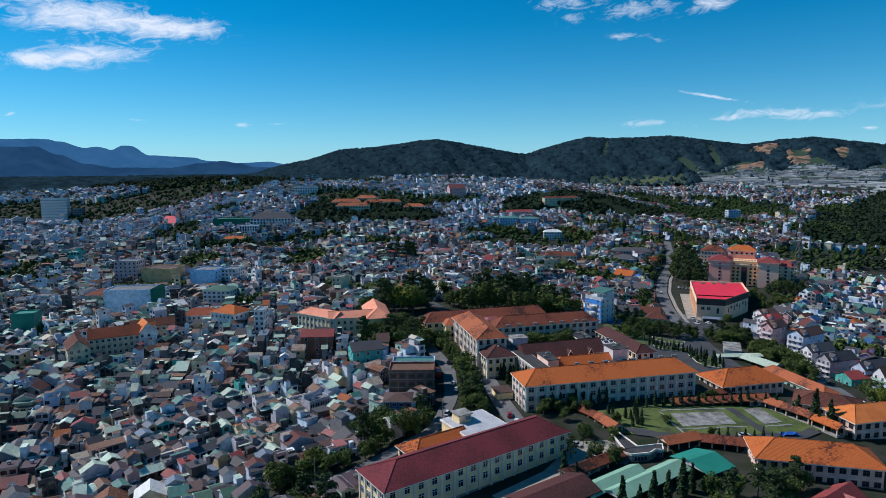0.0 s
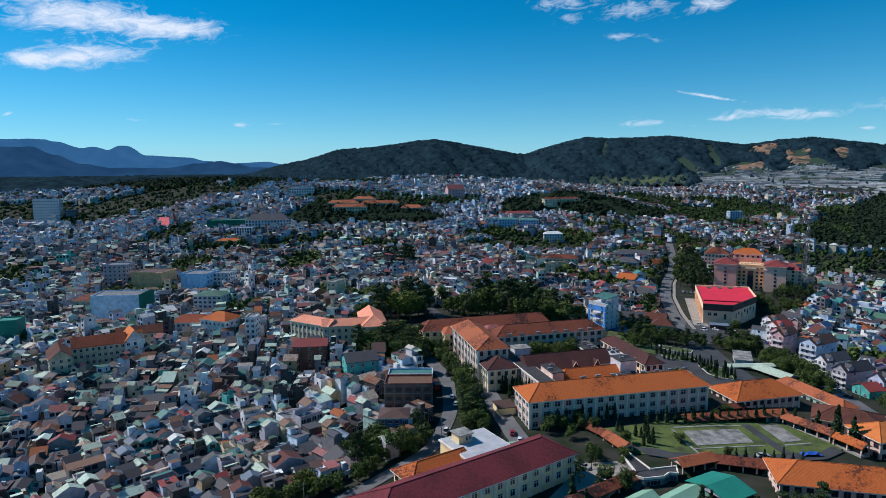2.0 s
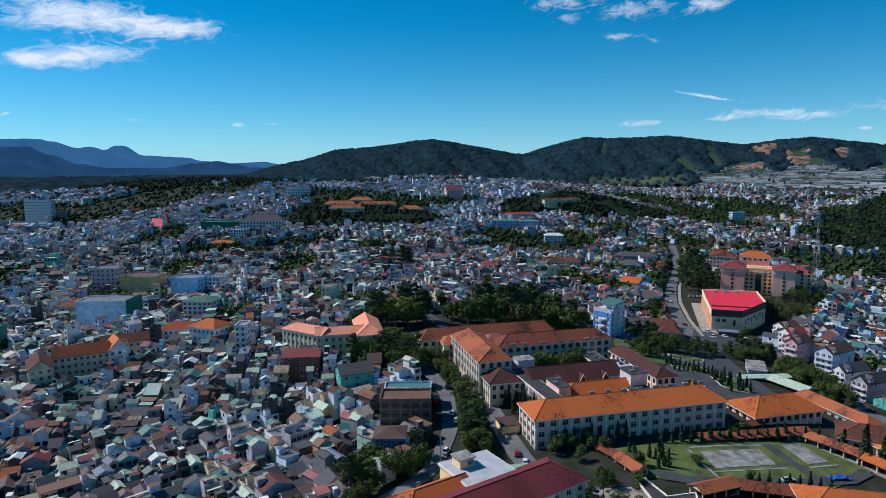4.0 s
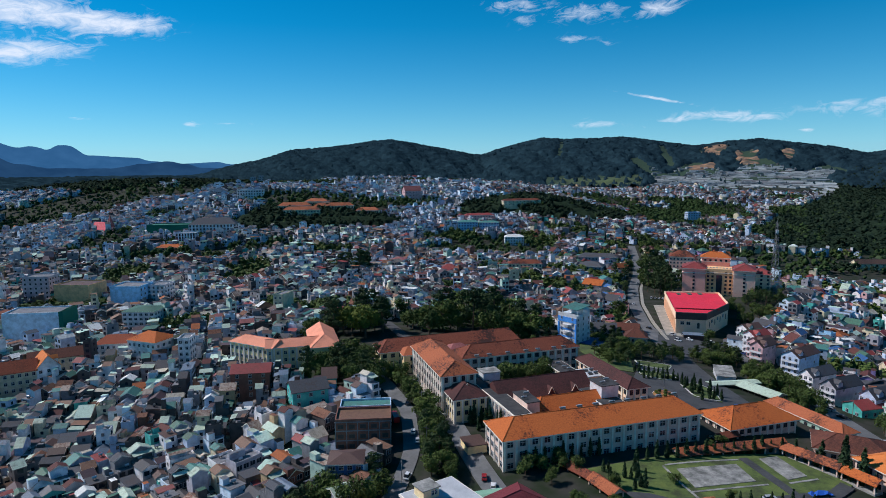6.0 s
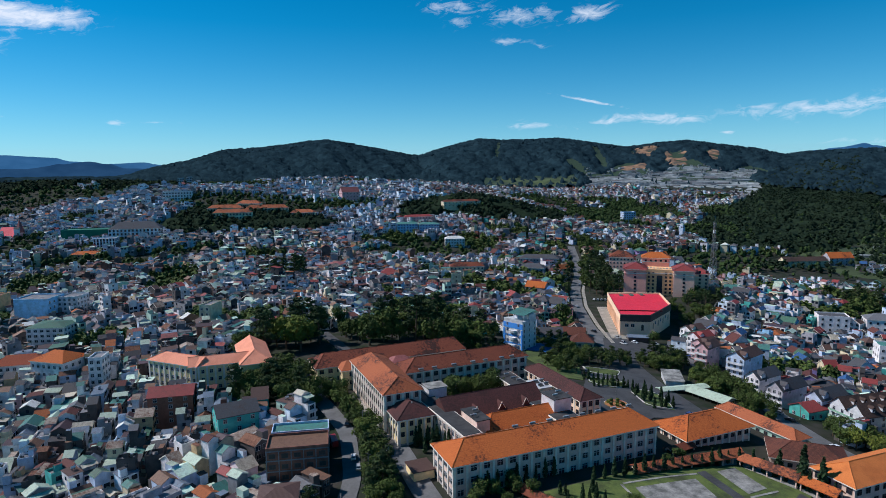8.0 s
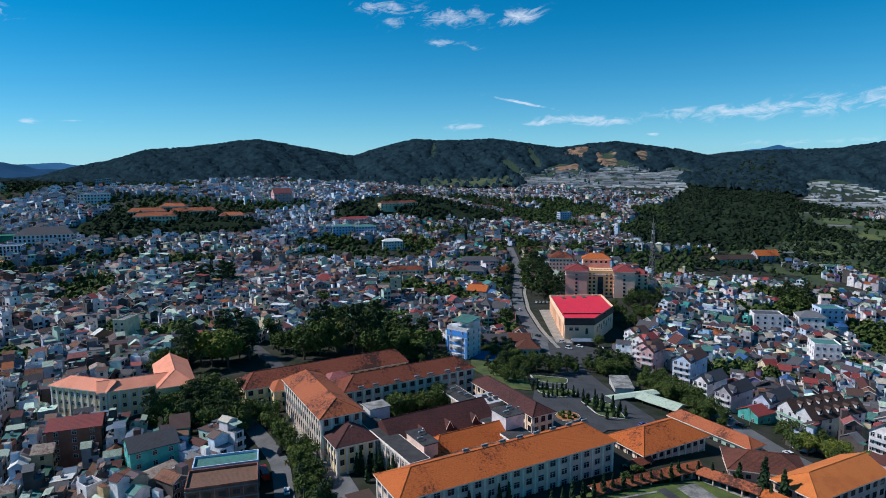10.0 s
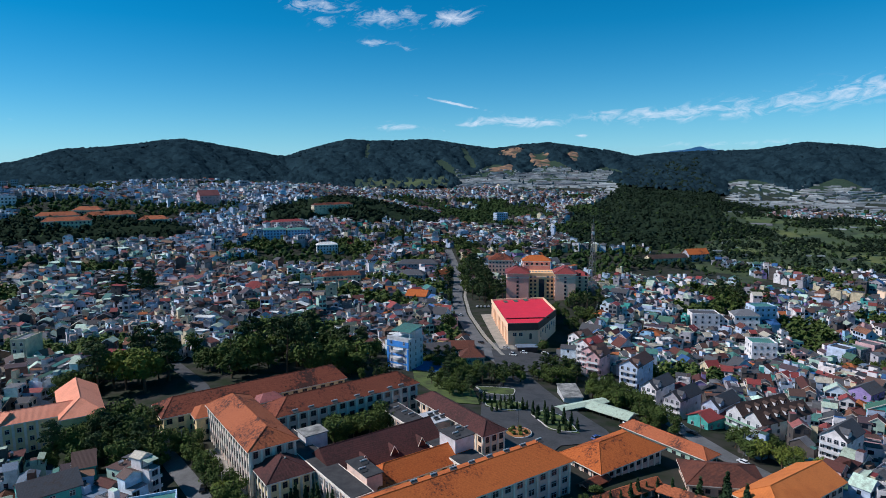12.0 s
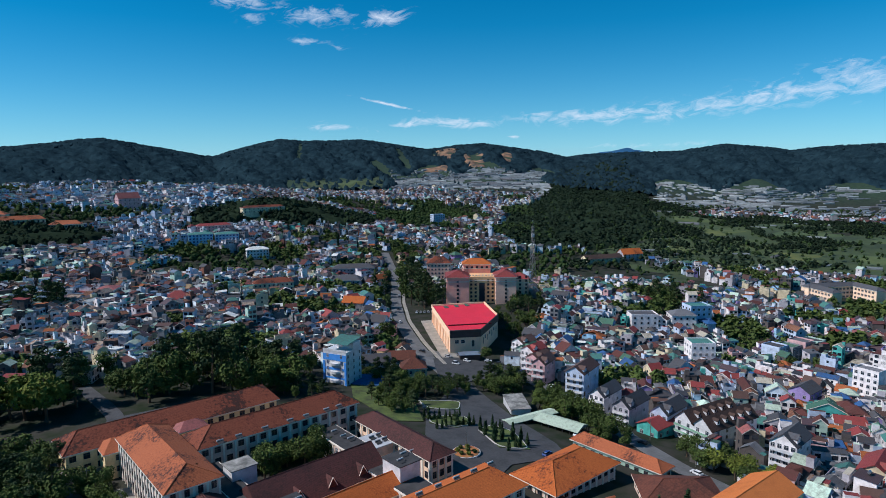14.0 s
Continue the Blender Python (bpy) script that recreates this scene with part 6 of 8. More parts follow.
def gallery(name, label, x0, y0, x1, y1, width, base, top_z, bays, side):
    """A link building with a dark flat roof and white pilasters."""
    l, turn = math.hypot(x1 - x0, y1 - y0), math.degrees(math.atan2(y1 - y0, x1 - x0))
    top = thing(name, (x0 + x1) / 2, (y0 + y1) / 2, base, turn, label, "building", "college links")
    h, L, W = top_z - base, l / 2, width / 2
    g = Geo()
    g.box(-L, -W, -4, L, W, h - 0.5, "college plaster")
    part("wall", g, top)
    g = Geo()
    g.box(-L - 0.2, -W - 0.5, h - 0.5, L + 0.2, W + 0.5, h - 0.1, "white trim", True)
    g.box(-L + 0.1, -W - 0.1, h - 0.1, L - 0.1, W + 0.1, h + 0.05, "bitumen")
    part("roof", g, top, "dark flat bitumen roof with white edge")
    g = Geo()
    g.box(-0.25, -0.3, 0, 0.25, 0.05, h - 0.55, "white trim")
    pm = g.mesh("pilaster")
    for b in range(bays):
        s = -L + 2 * L * (b + 0.5) / bays
        for f in range(int(h / 3.6)):
            part("window", window_mesh(1.3, 1.9), top, at=side_pose(L, W, side, s, h - 3.3 - 3.6 * f))
        part("pilaster", pm, top, at=side_pose(L, W, side, s - L / bays, 0))
    return top


white_roof_house()
gallery("west_gallery", "narrow white link building with a dark flat roof", 28.2, 313, 42.6, 261.5, 6.3, 3.5, 13.6, 16, 0)
gallery("court_link", "white court link with a dark flat roof", 68, 323, 72.5, 303, 7.5, 4.5, 13.5, 5, 0)
gallery("stair_link", "low link house with a dark flat roof", 75, 292, 80, 269, 9, 3.5, 12.4, 5, 0)


def roof_box(name, label, x, y, turn, l, w, z0, z1, wall, cap="concrete"):
    top = thing(name, x, y, z0, turn, label, "building")
    g = Geo()
    g.box(-l / 2, -w / 2, 0, l / 2, w / 2, z1 - z0, wall)
    part("wall", g, top)
    g = Geo()
    g.box(-l / 2 - 0.35, -w / 2 - 0.35, z1 - z0, l / 2 + 0.35, w / 2 + 0.35, z1 - z0 + 0.3, cap, True)
    part("roof", g, top)


roof_box("stair_tower", "white stair tower with a flat concrete cap", 36.2, 302, 14, 7.5, 6.5, 9.5, 16.6, "white paint")
roof_box("stair_tower", "tall white stair tower with a flat dark cap", 78.8, 281.5, 14, 7.5, 8.5, 3.5, 17.2, "white paint", "bitumen")
roof_box("lift_house", "small dark roof house with tanks", 46.2, 273.4, -75, 12, 5, 8.5, 15.4, "college plaster", "bitumen")
roof_box("gallery_roof", "pale flat roofed gallery with solar heaters before the front wing", 81.4, 306.5, -77, 10, 8.5, 4.6, 12.6, "college plaster", "roof membrane")
roof_box("entrance_canopy", "flat red entrance canopy", 96, 276, 13, 9, 5, 4.5, 8.0, "hotel beige", "red sheet roof")
roof_box("porch_house", "yellow porch house by the lane", 24.5, 259, 12, 7, 8, 1.2, 5.4, "yellow plaster", "brown sheet roof")
roof_box("pool_house", "white flat-roofed house with a grey roof deck", 161.5, 343.5, 68, 18, 8.5, -6, -1.6, "white paint", "concrete")


# its dark box body stands for the shade beneath the canopy
roof_box("ticket_canopy", "blue-grey entrance canopy before the theatre", 189, 434, -20, 12, 7, -11.5, -7.6, "dark frame", "blue-grey sheet roof")
# the dark blue roof puts the guest house's cast shadow into its colour
roof_box("blue_shed", "low shed with a dark blue sheet roof", 115, 404.5, -40, 17, 14, -8, -2.4, "pale grey wall", "blue sheet roof")


def link_house():
    """The angled junction of the covered walks, under flat roofs with white kerbs."""
    top = thing("link_house", 67, 205, 0, 0, "low angled junction house with grey flat roofs and white kerbs", "building")
    rear = [(60.7, 203.6), (65.8, 205.3), (62.3, 217.2), (59.8, 216.1)]
    front = [(59.8, 201.1), (62.1, 199.4), (68.5, 200.5), (71.2, 203.0), (73.8, 202.5), (75.0, 207.3), (65.8, 205.3), (60.7, 203.6)]
    for nm, outline, z1, open_edges, lit in (("rear_arm", rear, 4.3, (1, 2, 3), ()), ("front_arm", front, 4.1, (0, 1, 2, 3, 4, 5), (1, 2, 3))):
        ring = [(x - 67, y - 205) for x, y in outline]
        g = Geo()
        # the grey cement colour carries the walls' shade under the kerbs
        prism(g, ring, -2, z1, "grey cement wall", "bitumen")
        arm = part(nm, g, top)
        for k in open_edges:
            (x0, y0), (x1, y1) = ring[k], ring[(k + 1) % len(ring)]
            w, t = math.hypot(x1 - x0, y1 - y0), math.degrees(math.atan2(y1 - y0, x1 - x0))
            g = Geo()
            g.box(-w / 2 - 0.1, -0.18, z1 - 0.35, w / 2 + 0.1, 0.2, z1 + 0.4, "white trim")
            part("kerb", g, arm, "white roof kerb", pose((x0 + x1) / 2, (y0 + y1) / 2, 0, 0, 0, t))
            if k in lit:
                part("window", window_mesh(w * 0.7, 1.5, "frame", "glass", 3, False), arm, at=pose((x0 + x1) / 2, (y0 + y1) / 2, z1 - 2.4, 0, 0, t))


link_house()


def solar_heater(x, y, z, turn):
    g = Geo()
    top = thing("solar_heater", x, y, z, turn, "roof solar water heater with a steel tank", "water heater", "solar heaters")
    g.tube((-1.1, 0, 0.8), (1.1, 0, 0.8), 0.25, 0.25, "frame", 8)
    part("tank", g, top, "steel tank")
    g = Geo()
    g.solid([(-1, -1.5, 0.05), (1, -1.5, 0.05), (1, -0.1, 0.6), (-1, -0.1, 0.6), (-1, -1.5, 0.12), (1, -1.5, 0.12), (1, -0.1, 0.67), (-1, -0.1, 0.67)],
            [(0, 1, 5, 4), (1, 2, 6, 5), (2, 3, 7, 6), (3, 0, 4, 7), (4, 5, 6, 7)], "bitumen")
    part("collector", g, top, "dark glass collector")
    g = Geo()
    for sx in (-0.8, 0.8):
        g.box(sx - 0.04, -0.1, -0.4, sx + 0.04, 0.05, 0.55, "dark metal")
    part("stand", g, top)


c, s = math.cos(radians(12.5)), math.sin(radians(12.5))
for k in range(8):
    u = -12 + k * 6.5
    solar_heater(67.6 + c * u - s * 1.2, 257.9 + s * u + c * 1.2, 16.9, 12.5)
c, s = math.cos(radians(14)), math.sin(radians(14))
for u in (-22, -16, -7, 2, 8, 16, 21):
    solar_heater(52.6 + c * u + s * 6.6, 328.6 + s * u - c * 6.6, 18.1, 14)
for x, y, z in ((45, 271, 15.75), (46.5, 275.5, 15.75), (80, 304, 12.95), (82.8, 305, 12.95), (79.4, 308, 12.95), (82.2, 309, 12.95), (77.5, 279.5, 17.5), (80, 283, 17.5), (71, 312, 13.6), (72.5, 309, 13.6), (69.5, 317, 13.6), (87, 292, 13.0)):
    solar_heater(x, y, z, 14)


def hangar(label, x, y, turn, l, w, base, eave, rise, mat):
    top = thing("hangar", x, y, base, turn, label, "shed")
    g = Geo()
    gable_roof(g, l / 2, w / 2, rise, 0.5, mat, "pale grey wall")
    part("roof", g, top, at=pose(0, 0, eave - base))
    g = Geo()
    for i in range(7):
        for sgn in (-1, 1):
            px = -l / 2 + 0.4 + (l - 0.8) * i / 6
            g.box(px - 0.12, sgn * (w / 2 - 0.3) - 0.12, -1.5, px + 0.12, sgn * (w / 2 - 0.3) + 0.12, eave - base, "dark metal")
    part("frame", g, top)


hangar("long open shed with a pale mint sheet roof", 51, 182.7, 35, 25, 6.4, 0, 3.9, 1.5, "mint sheet")
hangar("long open shed with a mint green sheet roof", 62.4, 183.7, 35, 33, 7.4, 0, 3.7, 1.7, "mint sheet")
hangar("open shed with a jade green sheet roof", 82.9, 192.8, 28.4, 11.5, 14.6, 0, 4.8, 1.8, "jade sheet")
hangar("long open walk with faded green sheet roofing by the gate", 157, 326.5, 2, 24, 5, -5.5, -1.4, 0.5, "pale green sheet roof")
hangar("parking shelter with a pale green sheet roof", 164.5, 316, -68, 20, 9, -6, -1.6, 1.6, "pale green sheet roof")
hangar("shelter with a faded green sheet roof by the lane", 24.5, 224.5, 10, 10, 6, 1, 3.6, 0.6, "mint sheet")
hangar("brown sheet roofed shed beside the red wing", 31.5, 174, 34, 25, 13, 0, 4.5, 2.4, "maroon tiles")



def red_villa():
    """A villa under red sheet gables below the college."""
    top = thing("red_villa", 114, 172, -1, 34, "white villa with faded red gabled sheet roofs", "house")
    g = Geo()
    g.box(-7, -4, -3, 7, 4, 4.6, "white wall")
    g.box(-2.5, -7, -3, 2.5, -4.05, 4.6, "white wall")
    part("wall", g, top)
    g = Geo()
    gable_roof(g, 7, 4, 2.6, 0.6, "red sheet roof", "white wall")
    part("roof", g, top, at=pose(0, 0, 4.6))
    g = Geo()
    gable_roof(g, 3.4, 2.5, 1.8, 0.4, "pink sheet roof", "white wall")
    part("porch_roof", g, top, at=pose(0, -4.2, 4.62, 0, 0, 90))
    for s in (-5, 5):
        part("window", window_mesh(1.4, 1.4), top, at=pose(s, -4, 1.6))


red_villa()



def gablet(x, y, z, turn, w, l, mat, label):
    """A small gabled ridge standing on a larger roof."""
    g = Geo()
    g.solid([(-w, -l, -1.5), (w, -l, -1.5), (0, -l, 1.2), (-w, l, -1.5), (w, l, -1.5), (0, l, 1.2)], [(0, 1, 2), (0, 2, 5, 3), (1, 4, 5, 2), (3, 5, 4)], mat)
    for a, b in (((-w, -l, -1.5), (0, -l, 1.2)), ((w, -l, -1.5), (0, -l, 1.2))):
        g.tube(a, b, 0.14, 0.14, "white trim", 4)
    thing("roof_gablet", x, y, z, turn, label, "roof", "roof gablets", geo=g)


c, s = math.cos(radians(14.6)), math.sin(radians(14.6))
for u in (-9, 1.5, 12):
    gablet(55.4 + c * u + s * 6.2, 292.0 + s * u - c * 6.2, 13.6, 14.6, 1.5, 1.8, "maroon tiles", "small tiled gablet on the assembly hall eaves")
gablet(24.6, 287.5, 16.0, 14, 1.6, 2.4, "maroon tiles", "small maroon gablet on the corner house roof")
gablet(22.2, 296, 21.0, -76.5, 1.5, 2.2, "old orange tiles", "small tiled gablet on the west wing roof")


def utility_pole(x, y, turn):
    z = float(land(x, y))
    top = thing("utility_pole", x, y, z, turn, "grey concrete utility pole with a crossarm", "pole", "utility poles")
    g = Geo()
    g.tube((0, 0, -1), (0, 0, 9.0), 0.17, 0.11, "concrete", 7)
    part("pole", g, top)
    g = Geo()
    g.box(-1.1, -0.07, 8.1, 1.1, 0.07, 8.25, "dark metal", True)
    part("crossarm", g, top)


for k, (x, y) in enumerate(((186, 240), (187.5, 268), (194, 296), (200, 322), (206, 352), (207, 384), (-1, 240), (8, 262), (7.5, 292), (-4, 326), (-44, 200), (30, 216), (154, 432), (164, 476), (178, 532), (199, 592))):
    utility_pole(x, y, 20 * k)


def red_bus(x, y, turn):
    top = thing("bus", x, y, float(land(x, y)) + 0.35, turn, "red minibus parked beside the narrow street", "bus")
    g = Geo()
    prof = [(-3.6, 0.45), (3.5, 0.45), (3.6, 1.4), (3.2, 2.7), (-3.5, 2.7), (-3.6, 1.4)]
    n = len(prof)
    g.solid([(px, -1.1, pz) for px, pz in prof] + [(px, 1.1, pz) for px, pz in prof], [tuple(range(n)), tuple(reversed(range(n, 2 * n)))] + [(i + n, (i + 1) % n + n, (i + 1) % n, i) for i in range(n)], "red paint")
    part("body", g, top)
    for sy in (-1, 1):
        g = Geo()
        g.box(-3.2, sy * 1.12 - 0.02, 1.5, 2.9, sy * 1.12 + 0.02, 2.35, "glass", True)
        part("side_glass", g, top, "dark window band")
    for wx in (-2.3, 2.3):
        for wy in (-0.95, 0.95):
            g = Geo()
            g.tube((wx, wy - 0.14, 0.45), (wx, wy + 0.14, 0.45), 0.45, 0.45, "tyre", 10)
            part("wheel", g, top)


red_bus(-3.2, 287, 100)



def tarpaulin(x, y, turn):
    g = Geo()
    n = 7
    g.solid([(-3.5 + 7 * i / (n - 1), -1.3 + 2.6 * k / 2, 0.15 + 0.7 * abs(math.sin(i * 1.9 + k * 1.3)) * (1 if 0 < i < n - 1 else 0.1)) for k in range(3) for i in range(n)],
            [(k * n + i, k * n + i + 1, (k + 1) * n + i + 1, (k + 1) * n + i) for k in range(2) for i in range(n - 1)], "tarpaulin")
    thing("tarpaulin", x, y, float(land(x, y)) + 0.55, turn, "crumpled blue tarpaulin heap on the asphalt drive", "tarpaulin", geo=g)


tarpaulin(127, 221.2, 5)



canteen_light = thing("roof_light", 157.5, 247, 5.3, -32, "pale grey sheet patch on the canteen roof", "roof")
g = Geo()
g.solid([(-3.2, -2.4, -0.9), (3.2, -2.4, -0.9), (3.2, 2.0, 0.9), (-3.2, 2.0, 0.9), (-3.2, -2.4, -0.7), (3.2, -2.4, -0.7), (3.2, 2.0, 1.1), (-3.2, 2.0, 1.1)], [(0, 1, 5, 4), (1, 2, 6, 5), (2, 3, 7, 6), (3, 0, 4, 7), (4, 5, 6, 7)], "grey sheet roof")
part("sheet", g, canteen_light, "weathered grey roofing sheet")


def roundabout(x, y):
    top = thing("flower_roundabout", x, y, float(land(x, y)) + 0.3, 0, "round flower bed with a kerb and small palms", "flower bed")
    ring = [(math.cos(i * math.pi / 12), math.sin(i * math.pi / 12)) for i in range(24)]
    g = Geo()
    prism(g, [(5 * a, 5 * b) for a, b in ring], -1, 0.35, "kerb")
    part("kerb", g, top, "pale stone kerb")
    g = Geo()
    prism(g, [(4.6 * a, 4.6 * b) for a, b in ring], 0.3, 0.5, "flower")
    part("bed", g, top, "red and yellow flowers")
    g = Geo()
    g.tube((0, 0, 0), (0, 0, 11), 0.09, 0.05, "steel", 6)
    part("flagpole", g, top, "thin steel flagpole")
    rng = random.Random(2)
    for i in range(7):
        a, r = i * 0.9, 0.6 if i == 0 else 3.0
        part("bush", leaf_cloud(rng, [(0, 0, 0.7, 0.8, 0.8, 0.7)], 70, 0.35, "bright leaf" if i % 2 else "broad leaf"), top, at=pose(r * math.cos(a), r * math.sin(a), 0.5))


CAR_MESH = {}


def car(x, y, turn, colour, lift=0.42, van=False):
    key = (colour, van)
    top = thing("parked_car", x, y, float(land(x, y)) + lift, turn, f"{colour} {'van' if van else 'car'} parked on asphalt", "car", "parked cars")
    if key not in CAR_MESH:
        h = 1.9 if van else 1.45
        body, glass, wheel = Geo(), Geo(), Geo()
        prof = [(-2.1, 0.3), (2.1, 0.3), (2.15, 0.75), (1.2, 0.92), (-2.0, 0.95), (-2.15, 0.7)]
        n = len(prof)
        body.solid([(px, -0.85, pz) for px, pz in prof] + [(px, 0.85, pz) for px, pz in prof], [tuple(range(n)), tuple(reversed(range(n, 2 * n)))] + [(i + n, (i + 1) % n + n, (i + 1) % n, i) for i in range(n)], colour + " paint")
        roof = [(-1.9 if van else -1.7, 0.95), (1.1, 0.93), (0.5, h), (-1.5, h)]
        glass.solid([(px, -0.72 + 0.1 * (pz > 1), pz) for px, pz in roof] + [(px, 0.72 - 0.1 * (pz > 1), pz) for px, pz in roof], [(0, 1, 2, 3), (7, 6, 5, 4), (1, 5, 6, 2), (4, 0, 3, 7)], "glass")
        body.solid([(0.5, -0.64, h), (0.5, 0.64, h), (-1.5, 0.64, h), (-1.5, -0.64, h), (0.45, -0.6, h + 0.05), (0.45, 0.6, h + 0.05), (-1.45, 0.6, h + 0.05), (-1.45, -0.6, h + 0.05)],
                   [(0, 1, 5, 4), (1, 2, 6, 5), (2, 3, 7, 6), (3, 0, 4, 7), (4, 5, 6, 7)], colour + " paint")
        wheel.tube((0, -0.1, 0.32), (0, 0.1, 0.32), 0.32, 0.32, "tyre", 10)
        CAR_MESH[key] = (body.mesh("body"), glass.mesh("cabin_glass"), wheel.mesh("wheel"))
    body, glass, wheel = CAR_MESH[key]
    part("body", body, top)
    part("cabin_glass", glass, top, "dark cabin glass")
    for wx in (-1.35, 1.35):
        for wy in (-0.8, 0.8):
            part("wheel", wheel, top, at=pose(wx, wy, 0))


roundabout(112, 301.5)
rng = random.Random(31)
CAMPUS_CARS = [(27.5, 232, 80, "white", False), (25.5, 238, 82, "red", False), (24, 262, 80, "silver", False), (165, 306, 20, "white", False), (170, 311, 25, "white", True), (46, 211, -40, "silver", False),
                          (52, 203, 30, "white", False), (1, 352, 30, "white", False), (8, 354, 20, "white", False), (-6, 350, 40, "red", False), (12, 376, 10, "black", False), (18, 378, 12, "white", False),
                          (24, 379, 8, "silver", False), (6, 374, 15, "black", False), (2, 300, 80, "black", False), (3.5, 275, 88, "white", False), (186, 440, -60, "silver", False), (192, 433, -40, "black", False)]
STREET_CARS = [(-8, 345, 60, "white", False), (-12, 341, 58, "silver", False), (-4, 349, 62, "black", False), (16, 276, 78, "white", False), (5, 268, 86, "silver", False), (1, 244, 70, "white", True), (205, 356, 104, "black", False), (196, 333, 108, "white", True), (188, 302, 110, "silver", False), (178, 440, -58, "silver", False), (196, 424, -40, "white", False), (200, 418, -50, "black", False), (184, 428, -62, "white", False), (175, 425, -55, "white", True), (168, 455, 110, "black", False), (184, 525, 70, "white", False), (200, 565, 68, "black", False), (222, 615, 68, "silver", False), (240, 655, 70, "white", True),
                          (262, 715, 70, "black", False), (203, 372, 100, "white", False), (199, 345, 105, "silver", False), (192, 312, 110, "white", False), (186, 292, 108, "black", False), (181, 262, 95, "white", False),
                          (183, 247, 92, "silver", False), (204, 400, 120, "blue", False), (109, 218.5, 4, "silver", False), (120, 352, 60, "black", False), (139, 291, 20, "blue", False)]
for x, y, t, col, van in CAMPUS_CARS + STREET_CARS:
    car(x, y, t, col, 0.45, van)
for k in range(10):
    car(208 + k * 2.7, 548 - k * 1.2, 60 + rng.uniform(-4, 4), rng.choice(("white", "silver", "black", "white")), 0.1)

# ---- the far country ----
def greenhouses():
    """Long white plastic growing tunnels in terraces."""
    rng = random.Random(41)
    g = Geo()
    areas = [(22.0, 35.2, 1820, 2760, 10.0, 0.6), (44.0, 66.0, 1680, 2450, 10.0, 0.5), (36.0, 62.0, 1000, 1500, 42.0, 0.13)]
    for b0, b1, r0, r1, gap, p in areas:
        r = r0
        while r < r1:
            b = b0 + rng.uniform(0, 1)
            while b < b1:
                l = rng.uniform(16, 52)
                a = radians(b)
                x, y = r * math.sin(a), r * math.cos(a)
                patch = noise.noise((x * 0.004, y * 0.004, 9.0))
                if rng.random() < p + patch * 0.8 and not inside(x, y, WOOD_HILL):
                    w, h, z = rng.uniform(4.5, 8), rng.uniform(1.6, 3.0), float(land(x, y))
                    t = -a + rng.gauss(0.0, 0.06) + 2.0 * noise.noise((x * 0.0022, y * 0.0022, 4.0)) + (0.9 if patch > 0.22 else 0.0)
                    tunnel = Geo()
                    mat = "greenhouse sheet" if rng.random() < 0.85 else "grey sheet roof"
                    tunnel.solid([(-l / 2, -w / 2, -3), (l / 2, -w / 2, -3), (l / 2, -w / 2, h), (-l / 2, -w / 2, h), (-l / 2, 0, h + 1.6), (l / 2, 0, h + 1.6), (-l / 2, w / 2, h), (l / 2, w / 2, h), (-l / 2, w / 2, -3), (l / 2, w / 2, -3)],
                                 [(0, 1, 2, 3), (3, 2, 5, 4), (4, 5, 7, 6), (6, 7, 9, 8), (0, 3, 4, 6, 8), (1, 9, 7, 5, 2)], mat)
                    g.put(tunnel, x, y, z, t)
                b += math.degrees((l + rng.uniform(2, 22)) / r)
            r += gap * rng.uniform(0.8, 1.5)
    thing("greenhouses", 0, 0, 0, 0, "rows of pale plastic greenhouses on the far slopes", "greenhouses", kind="stuff", geo=g)


def far_patch(name, b0, b1, r0, r1, mat, label, lift, rough, seed, n=26):
    """A ragged patch of bare or grown ground lying on the far slopes."""
    v, f = [], []
    bc, rc = (b0 + b1) / 2, (r0 + r1) / 2
    for j in range(n):
        for i in range(n):
            u, w = 2 * i / (n - 1) - 1, 2 * j / (n - 1) - 1
            b, r = bc + u * (b1 - b0) / 2, rc + w * (r1 - r0) / 2
            x, y = r * math.sin(radians(b)), r * math.cos(radians(b))
            edge = 1 - max(abs(u), abs(w)) ** 3
            k = noise.noise((x * 0.012 + seed, y * 0.012, 0.5)) + noise.noise((x * 0.03, y * 0.03 + seed, 2.5)) * 0.5
            v.append((x, y, float(land(x, y)) + lift * (edge * 1.4 - 0.35 + k * 0.9) + rough * k * edge))
    f = [(j * n + i, j * n + i + 1, (j + 1) * n + i + 1, (j + 1) * n + i) for j in range(n - 1) for i in range(n - 1)]
    g = Geo()
    g.solid(v, f, mat)
    thing(name, 0, 0, 0, 0, label, "ground", kind="structure", geo=g)


